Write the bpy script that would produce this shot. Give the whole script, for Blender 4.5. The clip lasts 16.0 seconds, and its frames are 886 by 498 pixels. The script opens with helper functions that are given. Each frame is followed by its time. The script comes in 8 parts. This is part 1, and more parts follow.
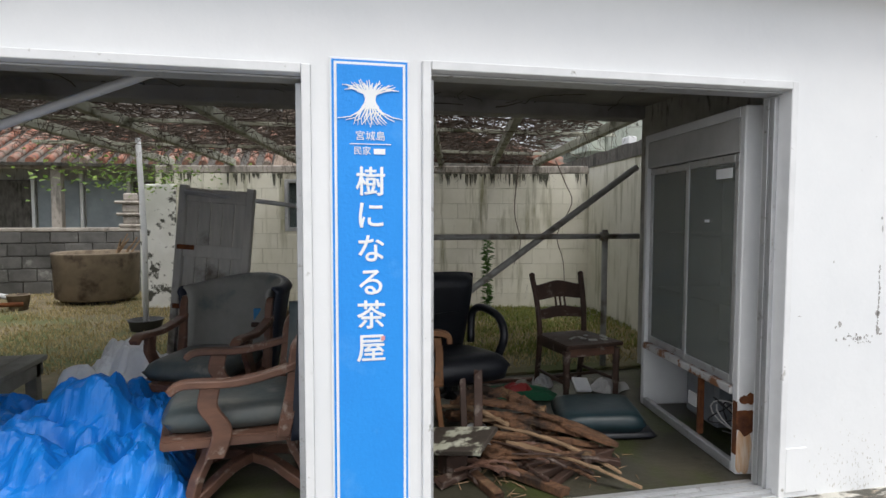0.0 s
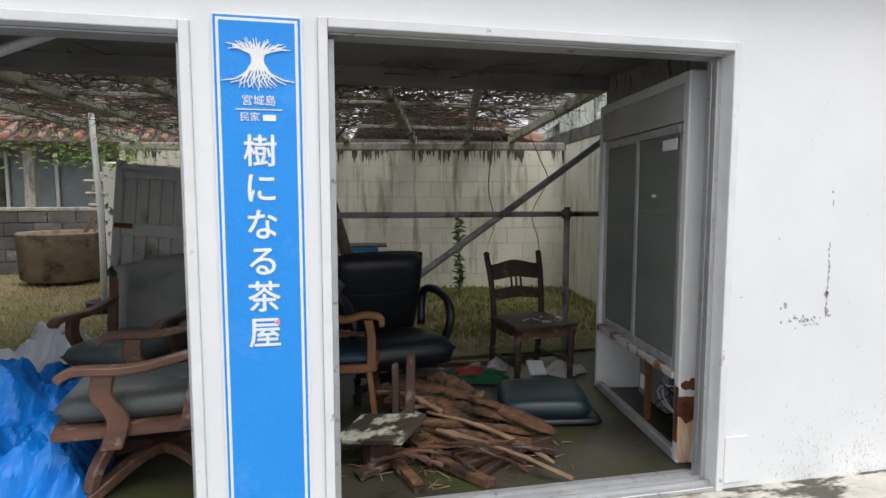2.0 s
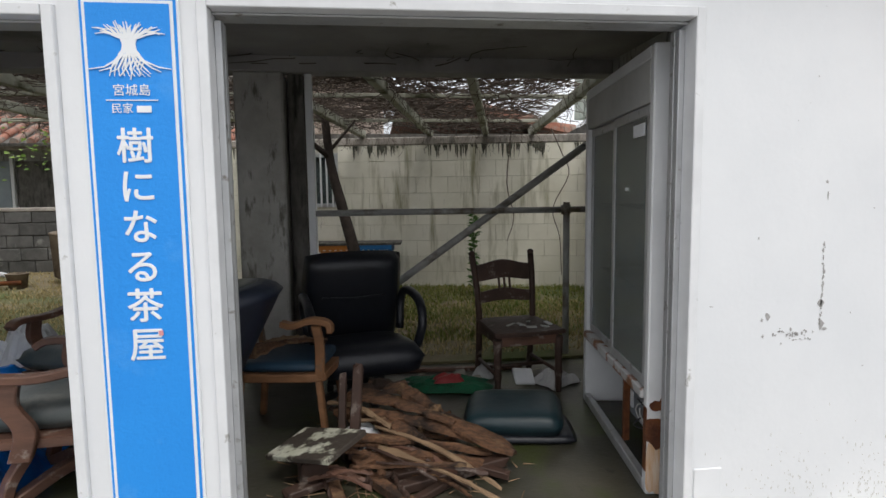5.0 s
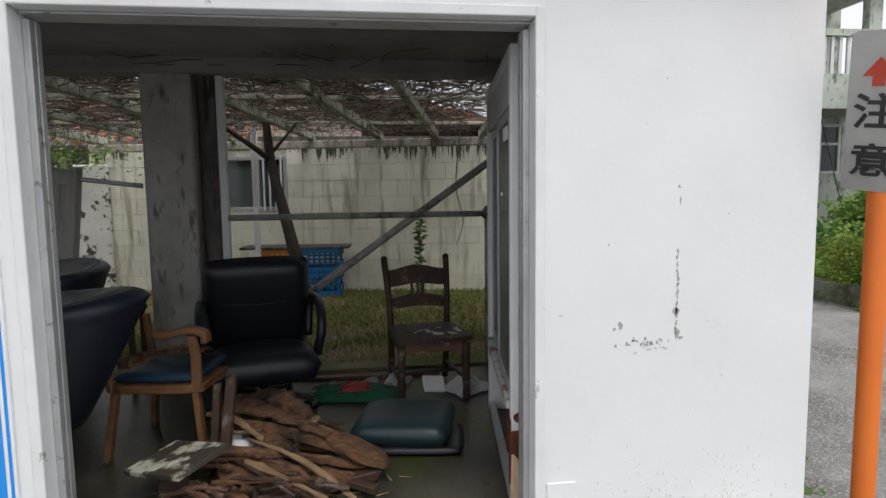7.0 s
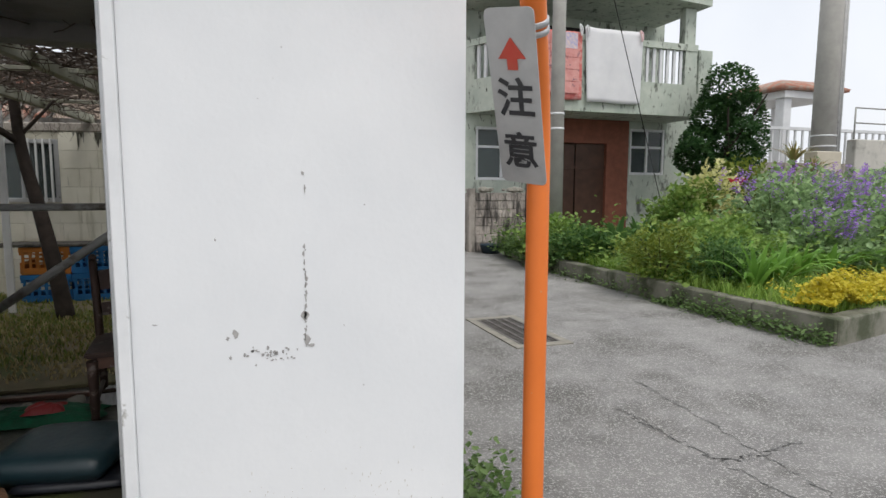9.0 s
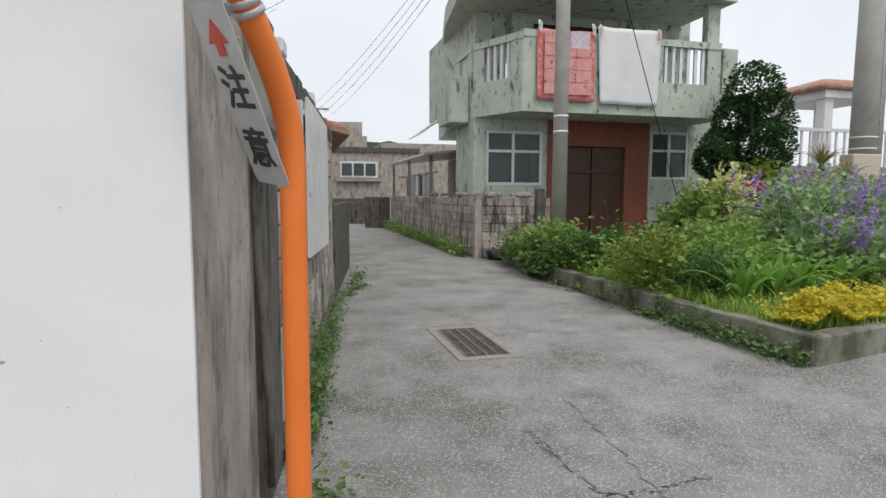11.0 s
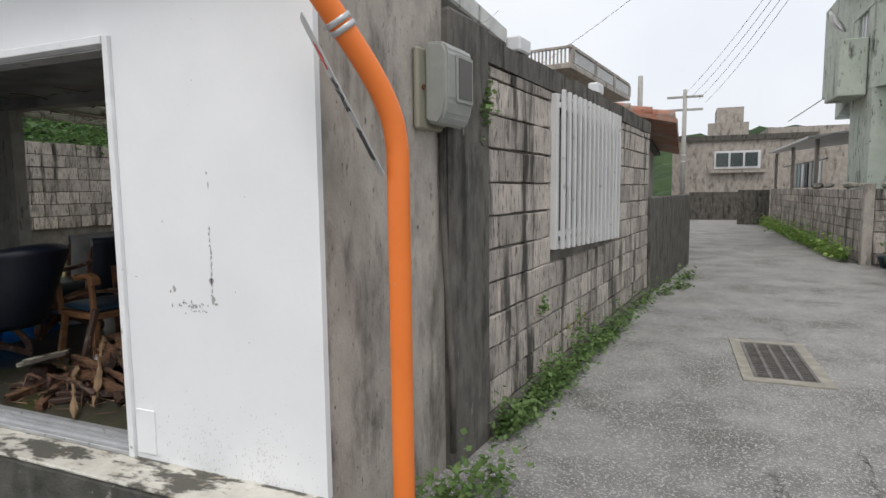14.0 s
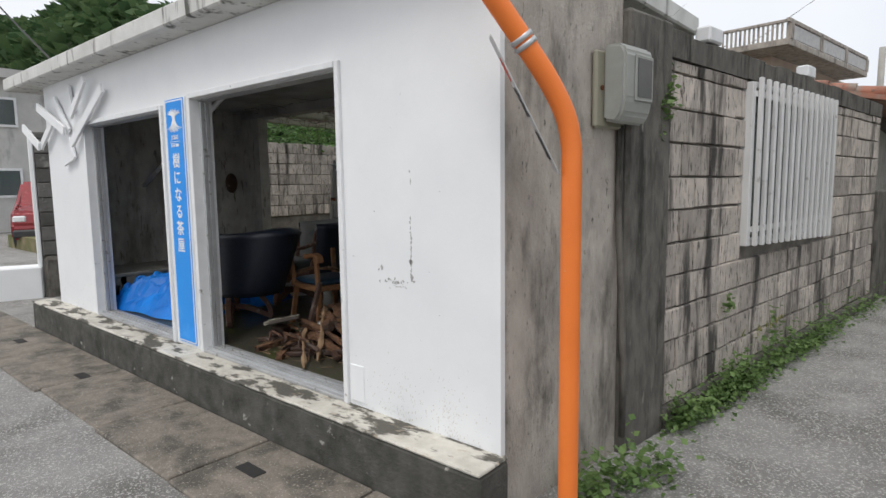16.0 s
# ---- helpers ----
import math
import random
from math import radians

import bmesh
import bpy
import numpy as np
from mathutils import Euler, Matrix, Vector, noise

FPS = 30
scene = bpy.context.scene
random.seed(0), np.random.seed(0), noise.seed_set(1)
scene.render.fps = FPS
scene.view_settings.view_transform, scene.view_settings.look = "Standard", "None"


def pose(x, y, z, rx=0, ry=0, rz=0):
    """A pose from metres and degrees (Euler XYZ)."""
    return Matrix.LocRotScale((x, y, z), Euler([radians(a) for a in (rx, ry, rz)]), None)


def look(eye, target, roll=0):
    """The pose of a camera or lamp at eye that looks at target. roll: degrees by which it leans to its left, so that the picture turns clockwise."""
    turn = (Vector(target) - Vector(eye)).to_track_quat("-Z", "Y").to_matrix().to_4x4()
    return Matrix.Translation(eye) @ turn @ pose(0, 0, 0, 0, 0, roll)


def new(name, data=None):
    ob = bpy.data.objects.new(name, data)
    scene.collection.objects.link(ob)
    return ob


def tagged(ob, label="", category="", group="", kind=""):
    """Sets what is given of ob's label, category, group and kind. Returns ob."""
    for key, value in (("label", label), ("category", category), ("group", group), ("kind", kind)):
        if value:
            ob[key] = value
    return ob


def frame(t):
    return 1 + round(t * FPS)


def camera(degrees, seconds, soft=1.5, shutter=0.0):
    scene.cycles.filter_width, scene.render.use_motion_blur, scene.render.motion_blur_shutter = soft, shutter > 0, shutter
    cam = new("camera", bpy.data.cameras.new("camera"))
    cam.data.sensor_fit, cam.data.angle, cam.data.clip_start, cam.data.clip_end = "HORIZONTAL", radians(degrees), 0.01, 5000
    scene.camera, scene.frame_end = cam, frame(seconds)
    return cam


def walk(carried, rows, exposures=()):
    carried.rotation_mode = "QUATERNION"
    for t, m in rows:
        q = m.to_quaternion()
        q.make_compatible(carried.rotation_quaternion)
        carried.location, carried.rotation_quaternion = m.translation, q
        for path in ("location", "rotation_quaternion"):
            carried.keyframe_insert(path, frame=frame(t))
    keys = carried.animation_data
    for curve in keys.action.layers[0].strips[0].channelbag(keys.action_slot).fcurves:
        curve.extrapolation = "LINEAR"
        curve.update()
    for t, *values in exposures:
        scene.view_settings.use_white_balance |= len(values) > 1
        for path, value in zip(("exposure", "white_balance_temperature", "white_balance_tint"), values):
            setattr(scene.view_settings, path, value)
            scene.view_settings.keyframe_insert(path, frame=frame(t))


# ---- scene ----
cam = camera(74.5, 16.0)
PATH = [
    (0, (0.023, 0.053, 1.545), (0.451, 2.084, 1.425), 0.1),
    (0.5, (0.104, 0.087, 1.546), (0.547, 2.113, 1.396), 0.1),
    (1, (0.186, 0.130, 1.555), (0.636, 2.153, 1.380), 0.1),
    (1.5, (0.287, 0.147, 1.542), (0.729, 2.170, 1.358), 0.0),
    (2, (0.395, 0.157, 1.520), (0.825, 2.183, 1.330), 0.0),
    (2.5, (0.515, 0.158, 1.500), (0.917, 2.190, 1.308), 0.1),
    (3, (0.607, 0.177, 1.504), (0.971, 2.215, 1.308), 0.0),
    (3.2, (0.645, 0.171, 1.500), (0.988, 2.212, 1.297), -0.3),
    (5.5, (1.023, 0.347, 1.522), (1.246, 2.406, 1.319), -0.6),
    (6, (1.126, 0.349, 1.517), (1.349, 2.409, 1.319), -0.6),
    (6.5, (1.259, 0.337, 1.512), (1.492, 2.394, 1.315), -0.7),
    (7, (1.459, 0.335, 1.525), (1.717, 2.390, 1.326), -0.8),
    (7.5, (1.635, 0.342, 1.510), (2.017, 2.377, 1.308), -0.5),
    (8, (1.855, 0.387, 1.493), (2.377, 2.390, 1.289), -0.5),
    (8.5, (2.089, 0.415, 1.500), (2.750, 2.377, 1.299), -0.4),
    (9, (2.352, 0.424, 1.490), (3.020, 2.382, 1.276), 0.14),
    (9.5, (2.583, 0.467, 1.499), (3.222, 2.435, 1.285), 0.11),
    (11.8, (3.653, 0.332, 1.476), (4.065, 2.361, 1.281), 0.02),
    (12, (3.703, 0.381, 1.485), (4.082, 2.415, 1.276), -0.06),
    (12.5, (3.879, 0.392, 1.481), (4.093, 2.450, 1.261), -0.10),
    (13, (4.027, 0.454, 1.470), (4.001, 2.523, 1.253), -0.34),
    (13.5, (4.174, 0.462, 1.450), (3.751, 2.488, 1.240), -0.51),
    (14, (4.281, 0.422, 1.456), (3.497, 2.338, 1.248), -0.64),
    (14.5, (4.346, 0.362, 1.452), (3.375, 2.189, 1.240), -0.75),
    (15, (4.382, 0.291, 1.460), (3.306, 2.058, 1.249), -0.66),
    (15.5, (4.416, 0.223, 1.465), (3.188, 1.888, 1.247), -0.72),
    (16, (4.458, 0.207, 1.473), (3.116, 1.779, 1.243), -0.73),
]
walk(cam, [(t, look(eye, target, roll)) for t, eye, target, roll in PATH],
     exposures=[(0, 0.54), (3, 0.45), (5.5, 0.34), (7, 0.30), (8, 0.28), (9, 0.22), (9.7, 0.15), (12, 0.18), (16, 0.2)])

# ---- light ----
world = bpy.data.worlds.new("overcast")
scene.world = world
world.use_nodes = True
wn, wl = world.node_tree.nodes, world.node_tree.links
sky = wn.new("ShaderNodeTexSky")
sky.sky_type = "NISHITA"
sky.sun_disc = False
sky.sun_elevation, sky.sun_rotation = radians(58), radians(200)
sky.dust_density, sky.air_density, sky.ozone_density = 6.0, 1.2, 1.0
wtc = wn.new("ShaderNodeTexCoord")
wnoise = wn.new("ShaderNodeTexNoise")
wnoise.inputs["Scale"].default_value = 2.2
wnoise.inputs["Detail"].default_value = 5.0
wramp = wn.new("ShaderNodeValToRGB")
wramp.color_ramp.elements[0].position, wramp.color_ramp.elements[1].position = 0.3, 0.75
wramp.color_ramp.elements[0].color = (6.0, 6.25, 6.75, 1)
wramp.color_ramp.elements[1].color = (7.4, 7.5, 7.7, 1)
wmix = wn.new("ShaderNodeMixRGB")
wmix.inputs[0].default_value = 0.88
wl.new(wtc.outputs["Generated"], wnoise.inputs["Vector"])
wl.new(wnoise.outputs["Fac"], wramp.inputs[0])
wl.new(sky.outputs[0], wmix.inputs[1])
wl.new(wramp.outputs[0], wmix.inputs[2])
wl.new(wmix.outputs[0], wn["Background"].inputs[0])
wn["Background"].inputs[1].default_value = 0.13

sun_data = bpy.data.lights.new("sun", "SUN")
sun_data.energy, sun_data.angle, sun_data.color = 1.3, radians(25), (1.0, 0.97, 0.92)
sun = new("sun", sun_data)
sun.matrix_world = look((2, -6, 12), (0, 0, 0))

# ---- materials ----
def mat(name, col, col2=None, scale=5.0, stretch=(1, 1, 1), rough=0.75, metal=0.0, bump=0.15, bscale=60.0,
        stain=None, stain_scale=1.5, stain_stretch=(1, 1, 1), stain_at=(0.52, 0.66), spec=0.4, vary=0.0, coat=0.0,
        grime=None, grime_scale=25.0, grime_at=(0.6, 0.7), detail=6.0):
    """A surface with grain, two scales of colour, stains with a shape of their own and fine relief."""
    m = bpy.data.materials.new(name)
    m.use_nodes = True
    n, l = m.node_tree.nodes, m.node_tree.links
    b = n["Principled BSDF"]
    geo = n.new("ShaderNodeNewGeometry")

    def noise_of(sc, st, det=6.0):
        mp = n.new("ShaderNodeMapping")
        mp.inputs["Scale"].default_value = st
        l.new(geo.outputs["Position"], mp.inputs[0])
        t = n.new("ShaderNodeTexNoise")
        t.inputs["Scale"].default_value = sc
        t.inputs["Detail"].default_value = det
        t.inputs["Roughness"].default_value = 0.62
        l.new(mp.outputs[0], t.inputs["Vector"])
        return t.outputs["Fac"]

    def ramp_of(fac, a, z):
        r = n.new("ShaderNodeMapRange")
        r.inputs["From Min"].default_value, r.inputs["From Max"].default_value = a, z
        l.new(fac, r.inputs["Value"])
        return r.outputs[0]

    def mix_of(fac, c1, c2):
        x = n.new("ShaderNodeMixRGB")
        l.new(fac, x.inputs[0])
        for k, c in ((1, c1), (2, c2)):
            if isinstance(c, tuple):
                x.inputs[k].default_value = (*c[:3], 1)
            else:
                l.new(c, x.inputs[k])
        return x.outputs[0]

    col2 = col2 or tuple(min(1, c * 0.8) for c in col)
    colour = mix_of(ramp_of(noise_of(scale, stretch, detail), 0.32, 0.68), col, col2)
    if stain:
        colour = mix_of(ramp_of(noise_of(stain_scale, stain_stretch, 8.0), *stain_at), colour, stain)
    if grime:
        colour = mix_of(ramp_of(noise_of(grime_scale, stain_stretch, 8.0), *grime_at), colour, grime)
    if vary:
        info = n.new("ShaderNodeObjectInfo")
        hsv = n.new("ShaderNodeHueSaturation")
        mr = n.new("ShaderNodeMapRange")
        mr.inputs["To Min"].default_value, mr.inputs["To Max"].default_value = 1 - vary, 1 + vary
        l.new(info.outputs["Random"], mr.inputs["Value"])
        l.new(mr.outputs[0], hsv.inputs["Value"])
        hsv.inputs["Fac"].default_value = 1.0
        l.new(colour, hsv.inputs["Color"])
        colour = hsv.outputs[0]
    l.new(colour, b.inputs["Base Color"])
    rn = n.new("ShaderNodeMapRange")
    rn.inputs["To Min"].default_value, rn.inputs["To Max"].default_value = max(0.03, rough - 0.12), min(1, rough + 0.12)
    l.new(noise_of(scale * 2.3, stretch), rn.inputs["Value"])
    l.new(rn.outputs[0], b.inputs["Roughness"])
    b.inputs["Metallic"].default_value = metal
    b.inputs["Specular IOR Level"].default_value = spec
    b.inputs["Coat Weight"].default_value = coat
    if bump:
        bp = n.new("ShaderNodeBump")
        bp.inputs["Strength"].default_value = bump
        bp.inputs["Distance"].default_value = 0.01
        l.new(noise_of(bscale, stretch, 8.0), bp.inputs["Height"])
        l.new(bp.outputs[0], b.inputs["Normal"])
    return m


def leaf_mat(name, col, col2, rough=0.5):
    """Leaves, each a little different, lit through from behind."""
    m = bpy.data.materials.new(name)
    m.use_nodes = True
    n, l = m.node_tree.nodes, m.node_tree.links
    b = n["Principled BSDF"]
    geo = n.new("ShaderNodeNewGeometry")
    x = n.new("ShaderNodeMixRGB")
    x.inputs[1].default_value, x.inputs[2].default_value = (*[1.2 * c for c in col], 1), (*[1.2 * c for c in col2], 1)
    l.new(geo.outputs["Random Per Island"], x.inputs[0])
    l.new(x.outputs[0], b.inputs["Base Color"])
    b.inputs["Roughness"].default_value = rough
    b.inputs["Specular IOR Level"].default_value = 0.3
    tr = n.new("ShaderNodeBsdfTranslucent")
    l.new(x.outputs[0], tr.inputs[0])
    mx = n.new("ShaderNodeMixShader")
    mx.inputs[0].default_value = 0.38
    l.new(b.outputs[0], mx.inputs[1])
    l.new(tr.outputs[0], mx.inputs[2])
    l.new(mx.outputs[0], n["Material Output"].inputs[0])
    return m


def glass_mat(name, col, rough=0.05, alpha_mix=0.5):
    """Thin dusty window glass: part clear, part gloss."""
    m = bpy.data.materials.new(name)
    m.use_nodes = True
    n, l = m.node_tree.nodes, m.node_tree.links
    b = n["Principled BSDF"]
    b.inputs["Base Color"].default_value = (*col, 1)
    b.inputs["Roughness"].default_value = rough
    tr = n.new("ShaderNodeBsdfTransparent")
    tr.inputs[0].default_value = (0.8, 0.85, 0.84, 1)
    mx = n.new("ShaderNodeMixShader")
    mx.inputs[0].default_value = alpha_mix
    l.new(tr.outputs[0], mx.inputs[1])
    l.new(b.outputs[0], mx.inputs[2])
    l.new(mx.outputs[0], n["Material Output"].inputs[0])
    return m


WHITE = mat("white_wall_paint", (0.80, 0.81, 0.82), (0.74, 0.755, 0.77), scale=1.6, rough=0.72, bump=0.11, bscale=28,
            grime=(0.42, 0.42, 0.38), grime_scale=13, grime_at=(0.70, 0.76))
FRAME = mat("painted_frame", (0.77, 0.78, 0.79), (0.69, 0.70, 0.71), scale=7, rough=0.55, bump=0.1, bscale=30,
            grime=(0.3, 0.29, 0.26), grime_scale=16, grime_at=(0.66, 0.74))
ALU = mat("aluminium", (0.55, 0.56, 0.57), (0.44, 0.45, 0.46), scale=6, rough=0.42, metal=0.55, bump=0.05, grime=(0.22, 0.2, 0.18), grime_scale=20)
CONC = mat("old_concrete", (0.45, 0.41, 0.365), (0.29, 0.262, 0.232), scale=5, stretch=(1.2, 1.2, 0.75), rough=0.92, bump=0.8, bscale=60, detail=12,
           stain=(0.13, 0.12, 0.105), stain_scale=3.2, stain_stretch=(1.7, 1.7, 0.55), stain_at=(0.52, 0.68), grime=(0.09, 0.085, 0.075), grime_scale=30, grime_at=(0.61, 0.70))
CONC_DARK = mat("mossy_dark_concrete", (0.15, 0.14, 0.125), (0.065, 0.06, 0.054), scale=7, stretch=(1.5, 1.5, 0.7), rough=0.92, bump=0.6, bscale=60,
                stain=(0.03, 0.03, 0.025), stain_scale=6.0, stain_stretch=(2, 2, 0.4), grime=(0.22, 0.21, 0.18), grime_scale=14, grime_at=(0.64, 0.72))
PLINTH = mat("flaking_mossy_plinth", (0.10, 0.098, 0.088), (0.05, 0.05, 0.044), scale=9, rough=0.92, bump=0.8, bscale=50, stain=(0.035, 0.035, 0.03), stain_scale=4, grime=(0.34, 0.33, 0.3), grime_scale=11, grime_at=(0.64, 0.70))
CEIL = mat("stained_ceiling", (0.33, 0.32, 0.30), (0.22, 0.21, 0.2), scale=1.8, rough=0.9, bump=0.2, stain=(0.12, 0.11, 0.1), stain_scale=0.9, stain_at=(0.55, 0.75))
INWALL = mat("grey_plaster", (0.46, 0.45, 0.42), (0.32, 0.31, 0.28), scale=5, rough=0.9, bump=0.4, grime=(0.14, 0.135, 0.11), grime_scale=11, grime_at=(0.57, 0.68), stain=(0.12, 0.12, 0.09), stain_scale=1.5, stain_stretch=(1.5, 1.5, 0.4), stain_at=(0.55, 0.75))
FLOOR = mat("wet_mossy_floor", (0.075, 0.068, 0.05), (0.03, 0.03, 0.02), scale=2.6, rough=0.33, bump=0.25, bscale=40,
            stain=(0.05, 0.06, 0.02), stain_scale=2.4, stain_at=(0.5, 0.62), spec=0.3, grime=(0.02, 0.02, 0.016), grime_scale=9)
ASPHALT = mat("worn_asphalt", (0.30, 0.293, 0.283), (0.20, 0.195, 0.19), scale=2.2, rough=0.88, bump=1.0, bscale=110, detail=14,
              stain=(0.135, 0.131, 0.122), stain_scale=1.25, stain_at=(0.45, 0.65), grime=(0.45, 0.44, 0.42), grime_scale=80, grime_at=(0.53, 0.60))
APRON = mat("wet_concrete_paving", (0.25, 0.22, 0.185), (0.14, 0.125, 0.105), scale=9, rough=0.8, bump=1.0, bscale=55, detail=12,
            stain=(0.085, 0.078, 0.066), stain_scale=3.4, stain_at=(0.48, 0.62), grime=(0.38, 0.35, 0.31), grime_scale=70, grime_at=(0.58, 0.66))
BLOCK = mat("concrete_block", (0.50, 0.44, 0.39), (0.33, 0.30, 0.27), scale=8, rough=0.94, bump=1.0, bscale=70, vary=0.28,
            stain=(0.06, 0.055, 0.05), stain_scale=2.8, stain_stretch=(2.2, 2.2, 0.35), stain_at=(0.50, 0.63), grime=(0.09, 0.085, 0.075), grime_scale=28, grime_at=(0.56, 0.62))
MORTAR = mat("mortar", (0.20, 0.183, 0.16), (0.09, 0.083, 0.075), scale=5, rough=0.95, bump=0.5)
LIME_JOINT = mat("limewashed_joint", (0.58, 0.56, 0.47), (0.42, 0.40, 0.32), scale=3, rough=0.9, bump=0.3)
YELLOW_BLOCK = mat("limewashed_block", (0.76, 0.74, 0.65), (0.64, 0.62, 0.52), scale=2.2, rough=0.9, bump=0.35, bscale=60, vary=0.05,
                   stain=(0.26, 0.25, 0.15), stain_scale=3.2, stain_stretch=(2.4, 2.4, 0.28), stain_at=(0.52, 0.72), grime=(0.12, 0.11, 0.09), grime_scale=9, grime_at=(0.66, 0.76))
PEELED = mat("peeling_whitewash", (0.75, 0.75, 0.72), (0.62, 0.62, 0.58), scale=3, rough=0.9, bump=0.4, grime=(0.07, 0.07, 0.06), grime_scale=7, grime_at=(0.54, 0.6))
BLUE = mat("blue_sign_paint", (0.020, 0.29, 0.82), (0.018, 0.265, 0.78), scale=3, rough=0.6, bump=0.25, bscale=60, grime=(0.10, 0.38, 0.86), grime_scale=4, grime_at=(0.6, 0.85))
SIGN_WHITE = mat("sign_white", (0.86, 0.87, 0.88), (0.78, 0.8, 0.82), scale=6, rough=0.6, bump=0.05)
ORANGE = mat("orange_pole_paint", (0.80, 0.20, 0.035), (0.74, 0.18, 0.03), scale=4, rough=0.45, bump=0.04, grime=(0.6, 0.3, 0.15), grime_scale=30, grime_at=(0.68, 0.72))
SIGN_GREY = mat("dusty_sign_plate", (0.5, 0.5, 0.49), (0.38, 0.38, 0.38), scale=6, rough=0.6, bump=0.08, grime=(0.25, 0.25, 0.25), grime_scale=12)
SIGN_BLACK = mat("sign_black", (0.03, 0.03, 0.035), (0.05, 0.05, 0.05), rough=0.6, bump=0)
SIGN_RED = mat("sign_red", (0.55, 0.06, 0.04), (0.5, 0.1, 0.06), rough=0.6, bump=0)
STEEL = mat("weathered_galvanised_pipe", (0.42, 0.42, 0.40), (0.3, 0.3, 0.285), scale=7, rough=0.6, metal=0.1, bump=0.15, stain=(0.12, 0.09, 0.06), stain_scale=4)
RUST = mat("rust", (0.19, 0.065, 0.02), (0.06, 0.02, 0.01), scale=14, rough=0.95, bump=0.7, bscale=80)
TIMBER = mat("painted_grey_timber", (0.50, 0.49, 0.46), (0.38, 0.37, 0.35), scale=4, stretch=(4, 4, 0.5), rough=0.85, bump=0.3, stain=(0.14, 0.12, 0.1), stain_scale=3, grime=(0.25, 0.1, 0.04), grime_scale=6, grime_at=(0.68, 0.74))
BEAM = mat("limewashed_beam", (0.52, 0.52, 0.44), (0.34, 0.34, 0.26), scale=5, rough=0.9, bump=0.3, stain=(0.1, 0.1, 0.06), stain_scale=4)
TWIG = mat("dry_vine", (0.13, 0.10, 0.08), (0.06, 0.045, 0.035), scale=8, rough=0.95, bump=0)
BARK = mat("tree_bark", (0.06, 0.045, 0.038), (0.03, 0.024, 0.02), scale=10, rough=0.95, bump=0.5)
EARTH = mat("dry_grassy_earth", (0.25, 0.20, 0.125), (0.15, 0.13, 0.07), scale=3, rough=0.97, bump=0.9, bscale=50, stain=(0.10, 0.12, 0.04), stain_scale=1.1, stain_at=(0.45, 0.6))
SOIL = mat("garden_soil", (0.07, 0.055, 0.04), (0.04, 0.045, 0.02), scale=4, rough=0.97, bump=0.7, bscale=40)
GREENISH = mat("pale_green_render", (0.52, 0.56, 0.49), (0.40, 0.45, 0.39), scale=2.6, rough=0.88, bump=0.15,
               stain=(0.12, 0.13, 0.11), stain_scale=2.6, stain_stretch=(1.6, 1.6, 0.6), stain_at=(0.56, 0.66), grime=(0.10, 0.11, 0.09), grime_scale=7, grime_at=(0.60, 0.66))
BRICK_RED = mat("red_brick_tiles", (0.25, 0.09, 0.056), (0.18, 0.064, 0.04), scale=6, rough=0.8, bump=0.3)
# near-black: the shade of rooms and recesses put into a colour
RECESS_SHADE = mat("recess_shade", (0.035, 0.033, 0.03), (0.02, 0.02, 0.02), rough=0.9, bump=0)
GLASS = glass_mat("window_glass", (0.10, 0.12, 0.12), 0.06, 0.55)
CASE_GLASS = glass_mat("dusty_case_glass", (0.26, 0.28, 0.265), 0.22, 0.5)
CURTAIN = mat("pale_curtain", (0.45, 0.55, 0.55), (0.36, 0.45, 0.46), scale=8, stretch=(6, 6, 0.4), rough=0.9, bump=0.1)
ROOFTILE = mat("red_clay_roof_tile", (0.38, 0.17, 0.115), (0.26, 0.115, 0.08), scale=6, rough=0.88, bump=0.4, vary=0.2, stain=(0.30, 0.25, 0.21), stain_scale=3, stain_at=(0.46, 0.6), grime=(0.12, 0.10, 0.09), grime_scale=9, grime_at=(0.58, 0.68))
CASE_WHITE = mat("white_enamel", (0.72, 0.73, 0.74), (0.62, 0.63, 0.64), scale=3, rough=0.4, bump=0.05, grime=(0.3, 0.2, 0.12), grime_scale=5, grime_at=(0.70, 0.78))


# ---- mesh helpers ----
def box(bm, x0, y0, z0, x1, y1, z1, m=None, bevel=0.0):
    """An axis-aligned box between two corners, with eased edges, laid by m."""
    vs = [bm.verts.new((x, y, z)) for x in (x0, x1) for y in (y0, y1) for z in (z0, z1)]
    fs = [bm.faces.new([vs[i] for i in q]) for q in ((0, 1, 3, 2), (4, 6, 7, 5), (0, 4, 5, 1), (2, 3, 7, 6), (0, 2, 6, 4), (1, 5, 7, 3))]
    if bevel:
        es = {e for f in fs for e in f.edges}
        r = bmesh.ops.bevel(bm, geom=list(es), offset=bevel, segments=1, affect="EDGES", profile=0.5)
        vs = list({v for f in r["faces"] for v in f.verts} | {v for v in vs if v.is_valid})
    if m is not None:
        for v in vs:
            v.co = m @ v.co
    return bm


